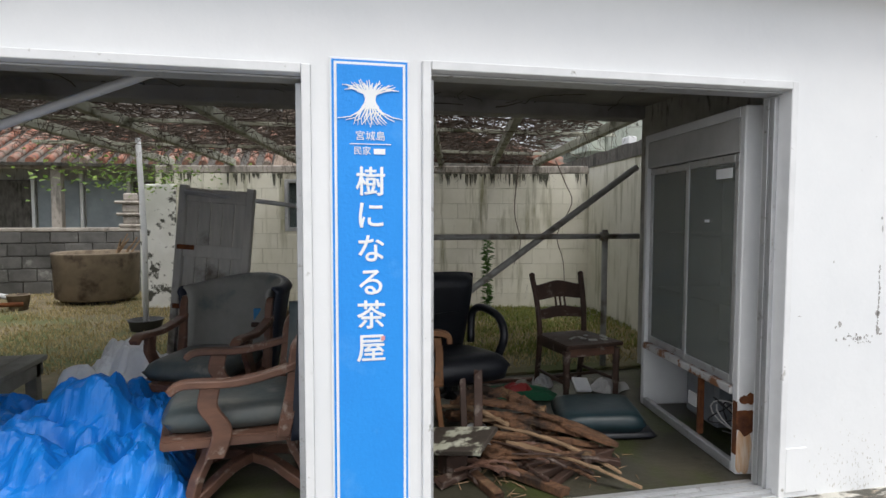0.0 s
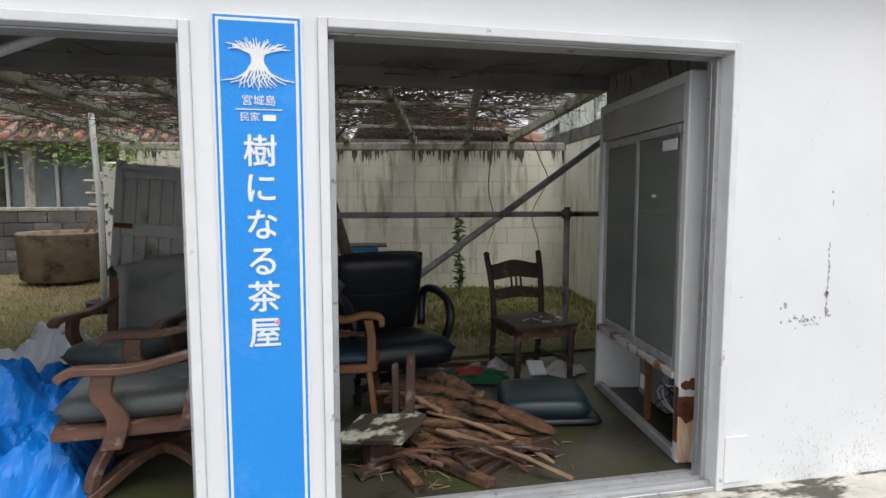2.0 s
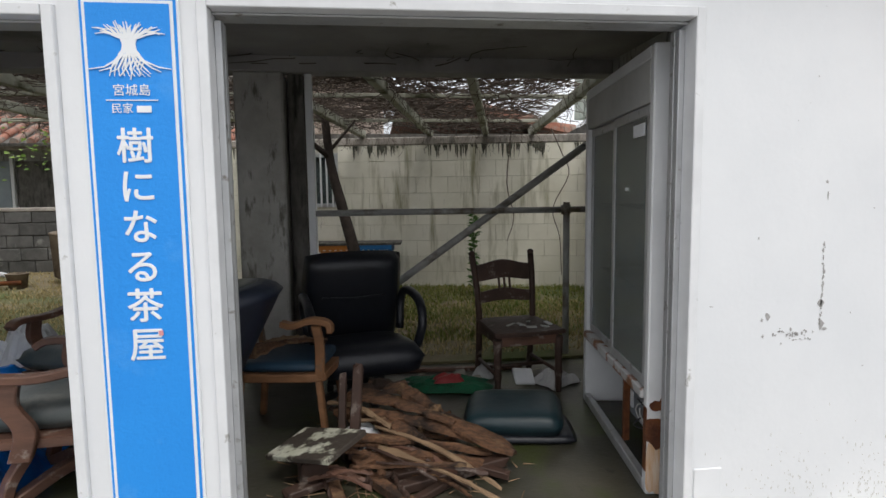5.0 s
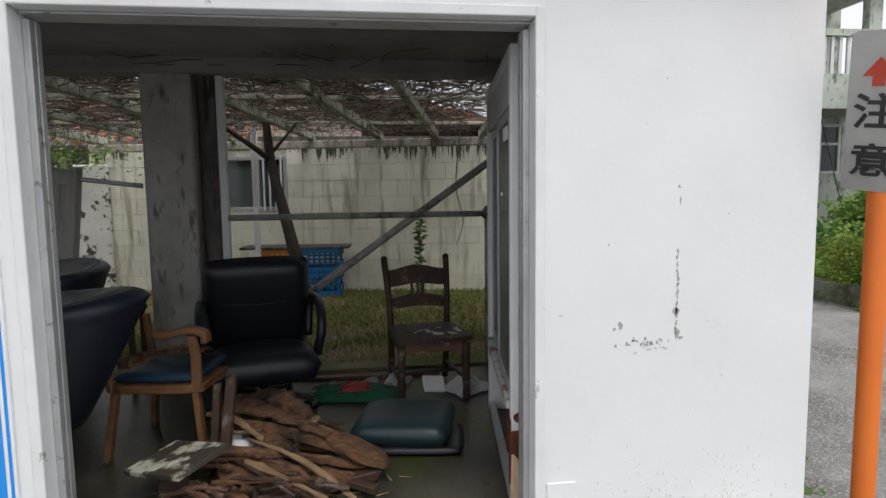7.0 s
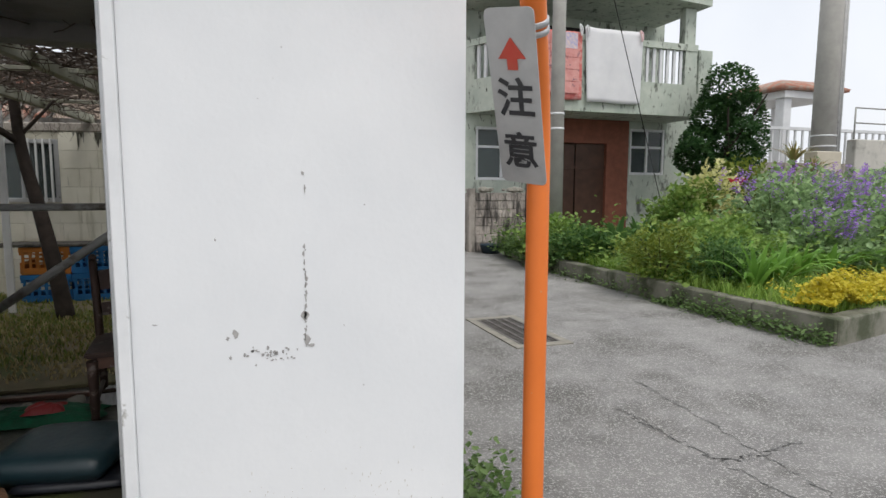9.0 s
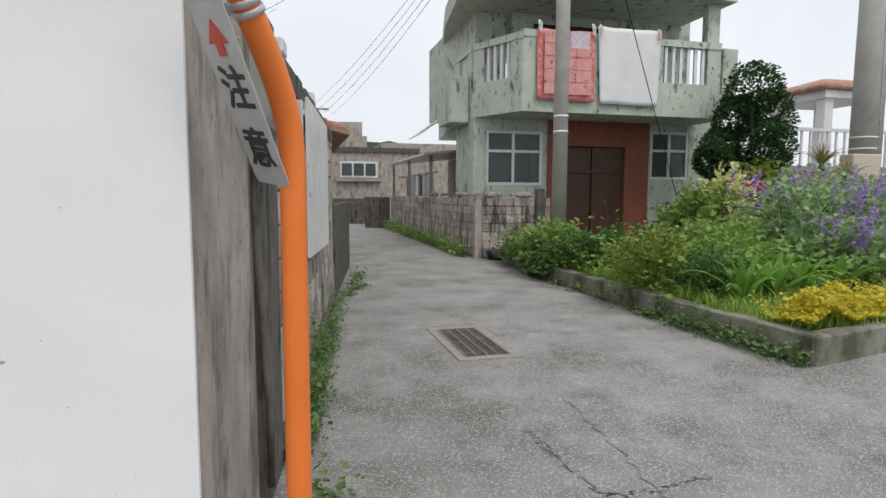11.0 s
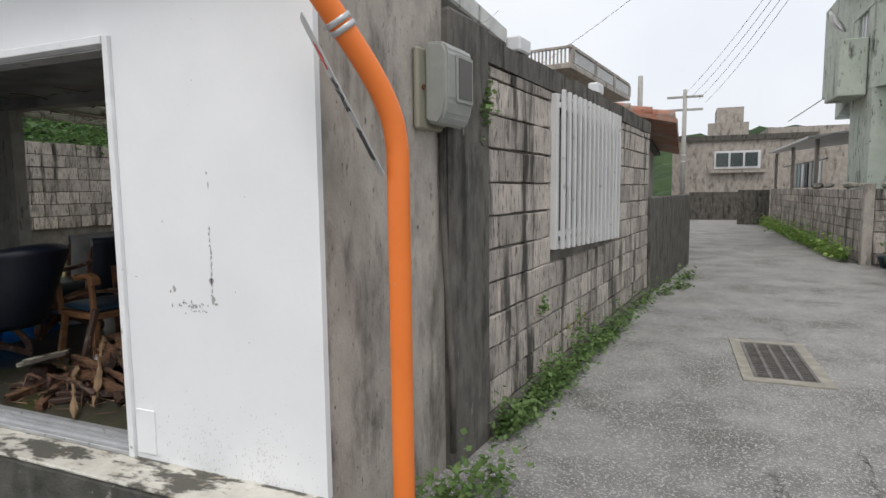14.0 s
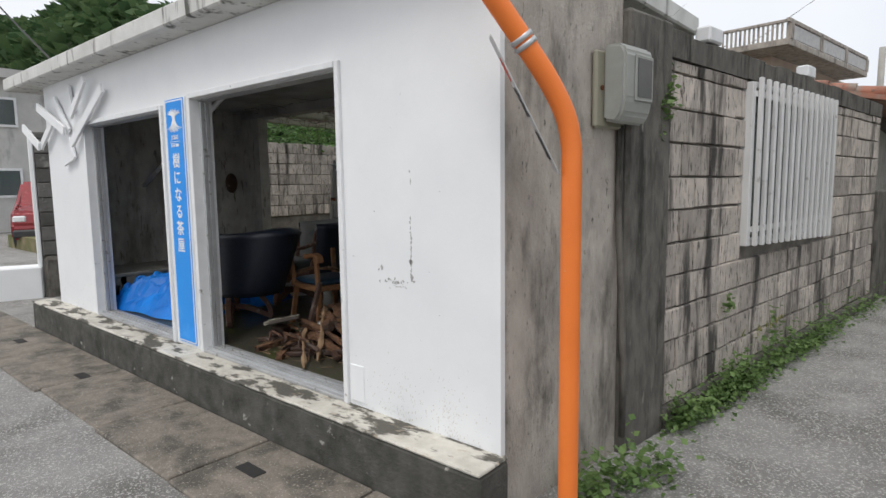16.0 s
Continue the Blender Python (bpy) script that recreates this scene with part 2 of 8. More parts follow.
def tube(bm, pts, r, n=8, r_end=None, cap=True, m=None):
    """A round bar along a line of points, tapering from r to r_end."""
    pts = [Vector(p) for p in pts]
    r_end = r if r_end is None else r_end
    rings = []
    q, last = None, None
    for i, p in enumerate(pts):
        d = (pts[min(i + 1, len(pts) - 1)] - pts[max(i - 1, 0)]).normalized()
        q = d.to_track_quat("Z", "Y") if q is None else last.rotation_difference(d) @ q
        last = d
        rr = r + (r_end - r) * i / max(1, len(pts) - 1)
        ring = []
        for k in range(n):
            a = 2 * math.pi * k / n
            c = p + q @ Vector((math.cos(a) * rr, math.sin(a) * rr, 0))
            ring.append(bm.verts.new(m @ c if m is not None else c))
        rings.append(ring)
    for a, b in zip(rings, rings[1:]):
        for k in range(n):
            f = bm.faces.new((a[k], a[(k + 1) % n], b[(k + 1) % n], b[k]))
            f.smooth = n > 6
    if cap:
        bm.faces.new(rings[0][::-1])
        bm.faces.new(rings[-1])
    return bm


def arc(points, steps=6):
    """Smooth way through control points (Catmull-Rom)."""
    p = [Vector(q) for q in points]
    p = [p[0] * 2 - p[1]] + p + [p[-1] * 2 - p[-2]]
    out = []
    for i in range(1, len(p) - 2):
        for s in range(steps):
            t = s / steps
            out.append(0.5 * ((2 * p[i]) + (p[i + 1] - p[i - 1]) * t + (2 * p[i - 1] - 5 * p[i] + 4 * p[i + 1] - p[i + 2]) * t * t
                              + (3 * p[i] - p[i - 1] - 3 * p[i + 1] + p[i + 2]) * t ** 3))
    return out + [p[-2]]


def prism(bm, poly, z0, z1, m=None):
    """A flat outline pulled up from z0 to z1."""
    lo = [bm.verts.new((x, y, z0)) for x, y in poly]
    hi = [bm.verts.new((x, y, z1)) for x, y in poly]
    bm.faces.new(lo[::-1])
    bm.faces.new(hi)
    for i in range(len(poly)):
        j = (i + 1) % len(poly)
        bm.faces.new((lo[i], lo[j], hi[j], hi[i]))
    if m is not None:
        for v in lo + hi:
            v.co = m @ v.co
    return bm


def lathe(bm, prof, n=24, m=None, close=True):
    """A turned form from (radius, height) pairs."""
    rings = []
    for r, z in prof:
        ring = []
        for k in range(n):
            a = 2 * math.pi * k / n
            c = Vector((r * math.cos(a), r * math.sin(a), z))
            ring.append(bm.verts.new(m @ c if m is not None else c))
        rings.append(ring)
    for a, b in zip(rings, rings[1:]):
        for k in range(n):
            f = bm.faces.new((a[k], a[(k + 1) % n], b[(k + 1) % n], b[k]))
            f.smooth = True
    if close:
        bm.faces.new(rings[0][::-1])
        bm.faces.new(rings[-1])
    return bm


def obj(name, bm, material, label="", category="", group="", kind="", at=None, smooth=False):
    """A top-level mesh object from a bmesh."""
    me = bpy.data.meshes.new(name)
    bmesh.ops.recalc_face_normals(bm, faces=bm.faces)
    bm.to_mesh(me)
    bm.free()
    for one in (material if isinstance(material, (list, tuple)) else [material]):
        me.materials.append(one)
    if smooth:
        for p in me.polygons:
            p.use_smooth = True
    ob = new(name, me)
    if at is not None:
        ob.matrix_world = at
    return tagged(ob, label, category, group, kind)


def thing(name, label, category, at=None, group="", kind=""):
    """An empty at a thing's base, which carries its parts."""
    ob = new(name)
    ob.empty_display_size = 0.1
    if at is not None:
        ob.matrix_world = at
    return tagged(ob, label, category, group, kind)


def part(name, bm, material, parent, label="", at=None, smooth=False):
    """One mesh part under a thing or part, in its parent's own space."""
    ob = obj(name, bm, material, label, smooth=smooth)
    ob.parent = parent
    if at is not None:
        ob.matrix_basis = at
    return ob


def share(name, mesh, parent, at):
    ob = new(name, mesh)
    ob.parent = parent
    ob.matrix_basis = at
    return ob


def B(*a, **k):
    return box(bmesh.new(), *a, **k)


def T(*a, **k):
    return tube(bmesh.new(), *a, **k)


def rnd(a, z):
    return random.uniform(a, z)

# ---- ground ----
GZ = -0.02
bm = bmesh.new()
box(bm, -400, -400, -0.6, 400, 400, GZ)
obj("ground", bm, ASPHALT, "worn grey asphalt street with damp patches", "road", kind="structure")

FY = 2.236          # face of the shop front
RX = 3.047           # its corner on the lane
SZ = 0.276          # top of the plinth
FZ = 0.29           # shop floor

# paving slabs between the street and the shop
paving = thing("pavement", "cracked wet concrete gutter slabs before the shop", "pavement", kind="structure")
xs = [-6.2, -4.6, -3.1, -1.75, -0.55, 0.55, 1.55, 2.45, 3.35]
for a, b in zip(xs, xs[1:]):
    m = pose((a + b) / 2, 1.66, GZ, rnd(-0.5, 0.5), rnd(-0.3, 0.3), rnd(-0.4, 0.4))
    w = (b - a) / 2 - 0.012
    part("slab", B(-w, -0.24 + rnd(-0.03, 0.03), -0.05, w, 0.365, 0.022, bevel=0.008), APRON, paving, at=m)
# hand holes in the gutter covers: plates with the holes' shade as their colour
for x in (1.8, -0.62, -2.3):
    obj("drain_slot", B(x - 0.09, 1.71, GZ + 0.018, x + 0.09, 1.79, GZ + 0.027, bevel=0.004), RECESS_SHADE, "lifting slot in a gutter slab, its shade painted as a near-black plate", "drain slot", group="drain slots", kind="structure")

# plinth under the front
bm = bmesh.new()
box(bm, -2.95, 2.035, GZ - 0.3, RX + 0.03, FY + 0.02, SZ - 0.02, bevel=0.012)
bmesh.ops.subdivide_edges(bm, edges=[e for e in bm.edges if e.calc_length() > 3], cuts=60, use_grid_fill=True)
for v in bm.verts:
    v.co.y += 0.012 * noise.noise(v.co * 4)
plinth = obj("plinth", bm, PLINTH, "dark mossy concrete plinth of the shop", "plinth", kind="structure")
PLINTH_TOP = mat("flaking_white_plinth_paint", (0.64, 0.62, 0.56), (0.44, 0.42, 0.37), scale=7, rough=0.9, bump=0.7, bscale=50,
                 stain=(0.10, 0.095, 0.08), stain_scale=6, stain_stretch=(0.7, 1.6, 1), stain_at=(0.51, 0.58), grime=(0.42, 0.36, 0.28), grime_scale=14)
obj("plinth_top", B(-2.95, 2.035, SZ - 0.018, RX + 0.03, FY + 0.01, SZ, bevel=0.006), PLINTH_TOP, "plinth ledge with flaking white paint", "ledge", kind="structure")

# ---- shop building ----
O1 = (-1.62, -0.005, 2.085)   # openings: sides and head
O2 = (0.40, 2.04, 2.12)
TOP = 2.52
bm = bmesh.new()
yb = FY + 0.16
LX = -2.69
box(bm, LX, FY, SZ - 0.01, O1[0], yb, TOP)
box(bm, O1[1], FY, SZ - 0.01, O2[0], yb, TOP)
box(bm, O2[1], FY, SZ - 0.01, RX, yb, TOP)
box(bm, O1[0], FY, O1[2], O1[1], yb, TOP)
box(bm, O2[0], FY, O2[2], O2[1], yb, TOP)
obj("wall_front", bm, WHITE, "white painted shop front wall with two openings", "wall", kind="structure")

# lane side of the building: plaster over block
ANG = 90 - math.degrees(math.atan(0.124))
LANE = pose(RX, FY, 0, 0, 0, ANG)      # x along the lane wall, y into the yard
bm = bmesh.new()
box(bm, 0.005, 0.0, GZ - 0.2, 0.945, 0.16, TOP + 0.35, m=LANE @ pose(0, 0.004, 0))
obj("wall_side", bm, CONC, "streaked bare plaster side wall", "wall", kind="structure")
bm = bmesh.new()
box(bm, 0.947, -0.045, GZ - 0.2, 1.41, 0.25, 2.36, m=LANE, bevel=0.02)
obj("wall_pillar", bm, CONC_DARK, "dark water-stained concrete pillar in the lane wall", "pillar", kind="structure")

# left end wall and inner faces
bm = bmesh.new()
box(bm, LX, yb, 0.0, LX + 0.12, 4.5, TOP)
obj("wall_left", bm, INWALL, "grey plastered end wall of the shop", "wall", kind="structure")
bm = bmesh.new()
box(bm, 2.62, yb + 0.002, 0.0, 2.9, 4.45, TOP)
obj("wall_inner", bm, INWALL, "grey plaster wall behind the display case", "wall", kind="structure")
bm = bmesh.new()
box(bm, LX + 0.12, 4.42, 0.0, -2.2, 4.55, TOP)
obj("wall_back", bm, INWALL, "short stub of the back wall", "wall", kind="structure")
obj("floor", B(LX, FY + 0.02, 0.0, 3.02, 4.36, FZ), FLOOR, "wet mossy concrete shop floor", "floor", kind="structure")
obj("ceiling", B(LX + 0.12, yb, 2.43, 2.62, 4.4, 2.5), CEIL, "stained grey concrete ceiling", "ceiling", kind="structure")
obj("beam", B(LX + 0.12, 4.402, 2.33, 2.62, 4.58, 2.52, bevel=0.01), CEIL, "concrete lintel beam across the open back", "beam", kind="structure")
# roof slab with its projecting edge
bm = bmesh.new()
box(bm, -3.3, FY - 0.2, TOP + 0.004, RX + 0.0, 4.75, TOP + 0.13, bevel=0.012)
obj("roof", bm, mat("roof_slab_paint", (0.66, 0.66, 0.64), (0.5, 0.5, 0.48), scale=3, rough=0.85, bump=0.3, stain=(0.1, 0.1, 0.09), stain_scale=4, stain_stretch=(2, 2, 0.3), stain_at=(0.56, 0.66)),
    "flat concrete roof slab with a stained white edge", "roof", kind="structure")

# column in the open back
bm = bmesh.new()
box(bm, 0.0, 4.4, FZ - 0.05, 0.32, 4.72, 2.33, bevel=0.012)
obj("column", bm, INWALL, "stained concrete column with mossy foot", "column", kind="structure")
obj("door_jamb", B(0.335, 4.5, FZ - 0.05, 0.44, 4.72, 2.33, bevel=0.004), CONC_DARK, "dark door jamb beside the column", "jamb", kind="structure")
obj("door_post", B(0.455, 4.48, FZ - 0.05, 0.505, 4.53, 2.33, bevel=0.004), FRAME, "weathered white timber post", "post", kind="structure")


# ---- sliding-door frames of the front ----
def opening_frame(no, x0, x1, head):
    f = thing("window_%d" % no, "open shopfront with a white frame and aluminium tracks", "shopfront", kind="structure")
    w = 0.035
    for a, b in ((x0, x0 + w), (x1 - w, x1)):
        part("frame", B(a + 0.001, FY - 0.02, SZ + 0.001, b - 0.001, yb - 0.01, head - 0.001, bevel=0.003), FRAME, f)
        s = 1 if a == x0 else -1
        for k, d in enumerate((0.045, 0.095)):
            xa = (b if s > 0 else a)
            part("track", B(min(xa, xa + s * 0.022), FY + 0.02 + d * 0.7, SZ + 0.03, max(xa, xa + s * 0.022), FY + 0.05 + d * 0.7, head - w - 0.02, bevel=0.002), ALU, f, "aluminium sliding-door track")
    part("head", B(x0 + w, FY - 0.025, head - w, x1 - w, yb - 0.01, head - 0.001, bevel=0.003), FRAME, f)
    part("head_track", B(x0 + w, FY + 0.03, head - w - 0.009, x1 - w, yb - 0.03, head - w - 0.001, bevel=0.003), ALU, f, "aluminium head track")
    SILL = ALU
    part("sill", B(x0 + w, FY - 0.015, SZ + 0.001, x1 - w, yb, SZ + 0.022, bevel=0.003), SILL, f, "dirty aluminium sill track")
    for d in (0.02, 0.06, 0.1):
        part("rail", B(x0 + w, FY + d, SZ + 0.022, x1 - w, FY + d + 0.008, SZ + 0.036), SILL, f)


opening_frame(1, *O1)
opening_frame(2, *O2)

# ---- lane wall of blocks ----
S0, S1 = 1.412, 6.63
H0 = GZ
lane_wall = thing("wall_lane", "old concrete block wall along the lane with black streaks", "wall", at=LANE, kind="structure")
WX0, WX1, WZ0, WZ1 = 2.64, 4.56, 1.04, 2.12    # its window
bm = bmesh.new()
box(bm, S0, 0.02, GZ - 0.2, WX0, 0.13, 2.18)
box(bm, WX1, 0.02, GZ - 0.2, S1, 0.13, 2.18)
box(bm, WX0, 0.02, GZ - 0.2, WX1, 0.13, WZ0)
box(bm, WX0, 0.02, WZ1, WX1, 0.13, 2.18)
part("core", bm, MORTAR, lane_wall)
bm = bmesh.new()
nn = 18
for i in range(nn):
    a, b = S0 + (S1 - S0) * i / nn, S0 + (S1 - S0) * (i + 1) / nn
    box(bm, a, -0.015 + rnd(-0.008, 0.006), 2.18, b, 0.16, 2.33 + rnd(-0.012, 0.012))
part("coping", bm, CONC_DARK, lane_wall, "black-stained concrete coping")
bm = bmesh.new()
for a, b, c, d in ((S0 + 0.9, WX0, 0.25, 2.18), (WX1, S1 - 0.6, 0.25, 2.18), (WX0, WX1, 0.25, 2.18)):
    box(bm, a, 0.1305, c, b, 0.145, d)
part("inner_face", bm, YELLOW_BLOCK, lane_wall, "limewashed yard face of the wall")
part("foot", B(S0, -0.05, GZ - 0.2, S1, 0.02, 0.10, bevel=0.02), CONC_DARK, lane_wall, "mossy concrete footing")
block_meshes = {}


def block_mesh(w, h, d, mats, seed, rough_edge=0.006, ease=0.007):
    key = (round(w, 2), round(h, 2), seed, mats.name)
    if key not in block_meshes:
        b = bmesh.new()
        rs = random.Random(seed * 7 + int(w * 100))
        box(b, -w / 2, 0, -h / 2, w / 2, d, h / 2, bevel=ease)
        for v in b.verts:
            v.co += Vector((rs.uniform(-1, 1), rs.uniform(-0.6, 0.6), rs.uniform(-1, 1))) * rough_edge
        bmesh.ops.recalc_face_normals(b, faces=b.faces)
        me = bpy.data.meshes.new("block")
        b.to_mesh(me)
        b.free()
        me.materials.append(mats)
        block_meshes[key] = me
    return block_meshes[key]


def block_courses(parent, material, s0, s1, z0, z1, holes=(), y=0.0, d=0.05, bw=0.4, bh=0.2, base=Matrix(), gap=0.012, wob=1.0):
    """Courses of blocks laid in running bond, with joints left open."""
    row = 0
    z = z0
    while z < z1 - 0.04:
        h = min(bh, z1 - z)
        s = s0 - (bw / 2 if row % 2 else 0)
        while s < s1 - 0.02:
            spans = [(max(s, s0), min(s + bw, s1))]
            for hx0, hx1, hz0, hz1 in holes:
                if z + h > hz0 + 0.03 and z < hz1 - 0.03:
                    nxt = []
                    for a, b in spans:
                        if b <= hx0 or a >= hx1:
                            nxt.append((a, b))
                        else:
                            if a < hx0 - 0.05:
                                nxt.append((a, hx0))
                            if b > hx1 + 0.05:
                                nxt.append((hx1, b))
                    spans = nxt
            for a, b in spans:
                if b - a > 0.05:
                    me = block_mesh(round(b - a, 2) - gap, h - gap, d, material, random.randint(0, 4), 0.006 * wob, 0.007 * wob)
                    share("block", me, parent, base @ pose((a + b) / 2, y + rnd(-0.008, 0.004) * wob, z + h / 2, rnd(-0.6, 0.6) * wob, rnd(-0.5, 0.5) * wob, rnd(-0.8, 0.8) * wob))
            s += bw
        z += bh
        row += 1


# window grille of white slats standing off the wall
SLAT = mat("weathered_white_slat", (0.64, 0.64, 0.64), (0.53, 0.53, 0.52), scale=5, stretch=(3, 3, 0.5), rough=0.55, bump=0.08, grime=(0.24, 0.22, 0.2), grime_scale=12, grime_at=(0.62, 0.72))
grille = thing("window_grille", "white aluminium slat screen over a wall window", "window grille", at=LANE, kind="thing")
for a, b, c, d in ((2.58, 2.64, 1.0, 2.16), (4.54, 4.60, 1.0, 2.16)):
    part("frame", B(a, -0.05, c, b, 0.03, d, bevel=0.004), SLAT, grille)
for z in (1.0, 2.12):
    part("frame", B(2.641, -0.05, z, 4.539, 0.03, z + 0.045, bevel=0.004), SLAT, grille)
part("pane", B(2.66, 0.0, 1.045, 4.54, 0.008, 2.12), GLASS, grille, "dusty window glass")
for k in range(14):
    s = 2.655 + k * (4.49 - 2.655) / 13
    part("slat", B(s - 0.021, -0.092, 1.0 - 0.004 * k, s + 0.021, -0.064, 2.19, bevel=0.004), SLAT, grille)
for z in (1.1, 2.06):
    part("rail", B(2.63, -0.063, z, 4.51, -0.0505, z + 0.04), SLAT, grille)

# next wall up the lane
bm = bmesh.new()
box(bm, 0, 0, GZ - 0.2, 3.9, 0.18, 1.33, m=pose(3.90, 8.83, 0, 0, 0, 82), bevel=0.015)
obj("wall_lane_far", bm, CONC_DARK, "dark concrete wall further up the lane", "wall", kind="structure")

# ---- yard ----
yard = obj("yard_ground", B(-14, 4.362, GZ, 3.3, 20, 0.31), EARTH, "dry grassy earth of the yard", "ground", kind="structure")
BW = pose(-2.25, 8.45, 0, 0, 0, -11.5)     # back wall: x along it
back_wall = thing("wall_yard", "limewashed block wall of the yard with black mould along its top", "wall", at=BW, kind="structure")
LBW = 5.95
W1 = (1.85, 2.75, 1.33, 2.02)              # window in it
bm = bmesh.new()
box(bm, 0.15, 0.006, 0.0, W1[0], 0.16, 2.1)
box(bm, W1[1], 0.006, 0.0, LBW, 0.16, 2.1)
box(bm, W1[0], 0.006, 0.0, W1[1], 0.16, W1[2])
box(bm, W1[0], 0.006, W1[3], W1[1], 0.16, 2.1)
part("core", bm, LIME_JOINT, back_wall)
part("coping", B(0.15, -0.01, 2.1, LBW, 0.18, 2.2, bevel=0.012), CONC, back_wall, "mould-blackened coping")

# ---- garden bed and kerb ----
garden = obj("garden_bed", prism(bmesh.new(), [(7.84, 4.54), (7.82, 6.0), (7.74, 9.5), (8.0, 12.4), (22, 12.4), (22, 6.9), (12, 5.3)], GZ - 0.1, 0.2), SOIL, "raised bed of dark garden soil", "garden bed", kind="structure")


# ---- writing ----
def words(name, body, size, material, parent, at, bold=0.0, fat=0.0):
    """Raised lettering in the built-in font, as a mesh part."""
    cu = bpy.data.curves.new("words", "FONT")
    cu.body, cu.size, cu.align_x, cu.align_y = body, size, "CENTER", "CENTER"
    cu.extrude, cu.offset = 0.001, bold
    cu.resolution_u = 3
    tmp = new("words", cu)
    me = bpy.data.meshes.new_from_object(tmp.evaluated_get(bpy.context.evaluated_depsgraph_get()))
    bpy.data.objects.remove(tmp)
    bpy.data.curves.remove(cu)
    if fat:
        src = bmesh.new()
        src.from_mesh(me)
        for k, (dx, dy) in enumerate(((fat, 0), (-fat, 0), (0, fat), (0, -fat))):
            me.transform(Matrix.Translation((dx, dy, -0.0003 * (k + 1))))
            src.from_mesh(me)
            me.transform(Matrix.Translation((-dx, -dy, 0.0003 * (k + 1))))
        src.to_mesh(me)
        src.free()
    me.materials.clear()
    me.materials.append(material)
    ob = new(name, me)
    ob.parent = parent
    ob.matrix_basis = at
    return ob


def flat(bm, poly, y, m=None):
    """A thin plate in the xz plane, 3 mm thick, in front of y."""
    lo = [bm.verts.new((x, y, z)) for x, z in poly]
    hi = [bm.verts.new((x, y - 0.003, z)) for x, z in poly]
    bm.faces.new(lo)
    bm.faces.new(hi[::-1])
    for i in range(len(poly)):
        j = (i + 1) % len(poly)
        bm.faces.new((lo[j], lo[i], hi[i], hi[j]))
    return bm


# ---- blue sign on the middle pier ----
sign = thing("shop_sign", "tall blue painted signboard with white lettering and tree emblem", "sign", at=pose(0, FY, 0))
X0, X1, Z0, Z1 = 0.06, 0.352, 0.30, 2.115
part("board", B(X0, -0.014, Z0, X1, -0.001, Z1, bevel=0.002), SIGN_WHITE, sign, "white edge of the signboard")
part("border", B(X0 + 0.008, -0.017, Z0 + 0.008, X1 - 0.008, -0.0145, Z1 - 0.008), BLUE, sign)
part("border_line", B(X0 + 0.016, -0.0195, Z0 + 0.016, X1 - 0.016, -0.0175, Z1 - 0.016), SIGN_WHITE, sign)
part("field", B(X0 + 0.026, -0.0225, Z0 + 0.026, X1 - 0.026, -0.020, Z1 - 0.026), BLUE, sign, "blue painted field")
cx = (X0 + X1) / 2
YS = -0.0245
bm = flat(bmesh.new(), [(cx - 0.019, 1.968), (cx - 0.022, 1.952), (cx - 0.033, 1.938), (cx - 0.012, 1.944), (cx, 1.936), (cx + 0.012, 1.944), (cx + 0.033, 1.938), (cx + 0.022, 1.952),
                        (cx + 0.019, 1.968), (cx + 0.024, 1.984), (cx + 0.05, 1.994), (cx + 0.02, 1.998), (cx, 2.004), (cx - 0.02, 1.998), (cx - 0.05, 1.994), (cx - 0.024, 1.984)], YS + 0.001)
emblem = part("emblem", bm, SIGN_WHITE, sign, "white spreading tree emblem with roots")
rs = random.Random(5)


def stroke(name, pts, w):
    """A tapering painted stroke through points (x, z)."""
    bm = bmesh.new()
    pts = [Vector((x, 0, z)) for x, z in pts]
    left, right = [], []
    for i, p in enumerate(pts):
        d = (pts[min(i + 1, len(pts) - 1)] - pts[max(i - 1, 0)]).normalized()
        k = w * (1 - 0.7 * i / (len(pts) - 1))
        left.append((p.x - d.z * k, p.z + d.x * k))
        right.append((p.x + d.z * k, p.z - d.x * k))
    flat(bm, left + right[::-1], YS + 0.0005 + rs.uniform(0, 0.0004))
    part(name, bm, SIGN_WHITE, emblem)


for k in range(17):
    u = -1 + 2 * k / 16
    tip = (cx + 0.088 * u + rs.uniform(-0.004, 0.004), 2.030 - 0.018 * u * u + rs.uniform(-0.010, 0.010))
    mid = (cx + 0.054 * u, 2.006 - 0.006 * abs(u) + rs.uniform(-0.004, 0.004))
    stroke("branch", [(cx + 0.022 * u, 1.986), mid, tip], 0.0036)
    q = (tip[0] + rs.choice((-1, 1)) * 0.014, tip[1] + rs.uniform(-0.016, 0.002))
    stroke("twig", [mid, ((mid[0] + q[0]) / 2 + 0.003, (mid[1] + q[1]) / 2 + 0.004), q], 0.0028)
for k in range(9):
    u = -1 + 2 * k / 8
    zb = 1.866 + 0.032 * abs(u) + rs.uniform(-0.004, 0.004)
    m1 = (cx + 0.042 * u, 1.920 + 0.004 * (k % 2))
    m2 = (cx + 0.078 * u + 0.005, 1.902 - 0.010 * (1 - abs(u)))
    stroke("root", [(cx + 0.022 * u, 1.942), m1, m2, (cx + 0.118 * u, zb)], 0.0036)
    stroke("root", [m1, (m1[0] - 0.012, 1.897), (m1[0] + 0.016 * u - 0.002, 1.874)], 0.0026)


def sign_at(x, z):
    return pose(x, YS, z, 90, 0, 0)


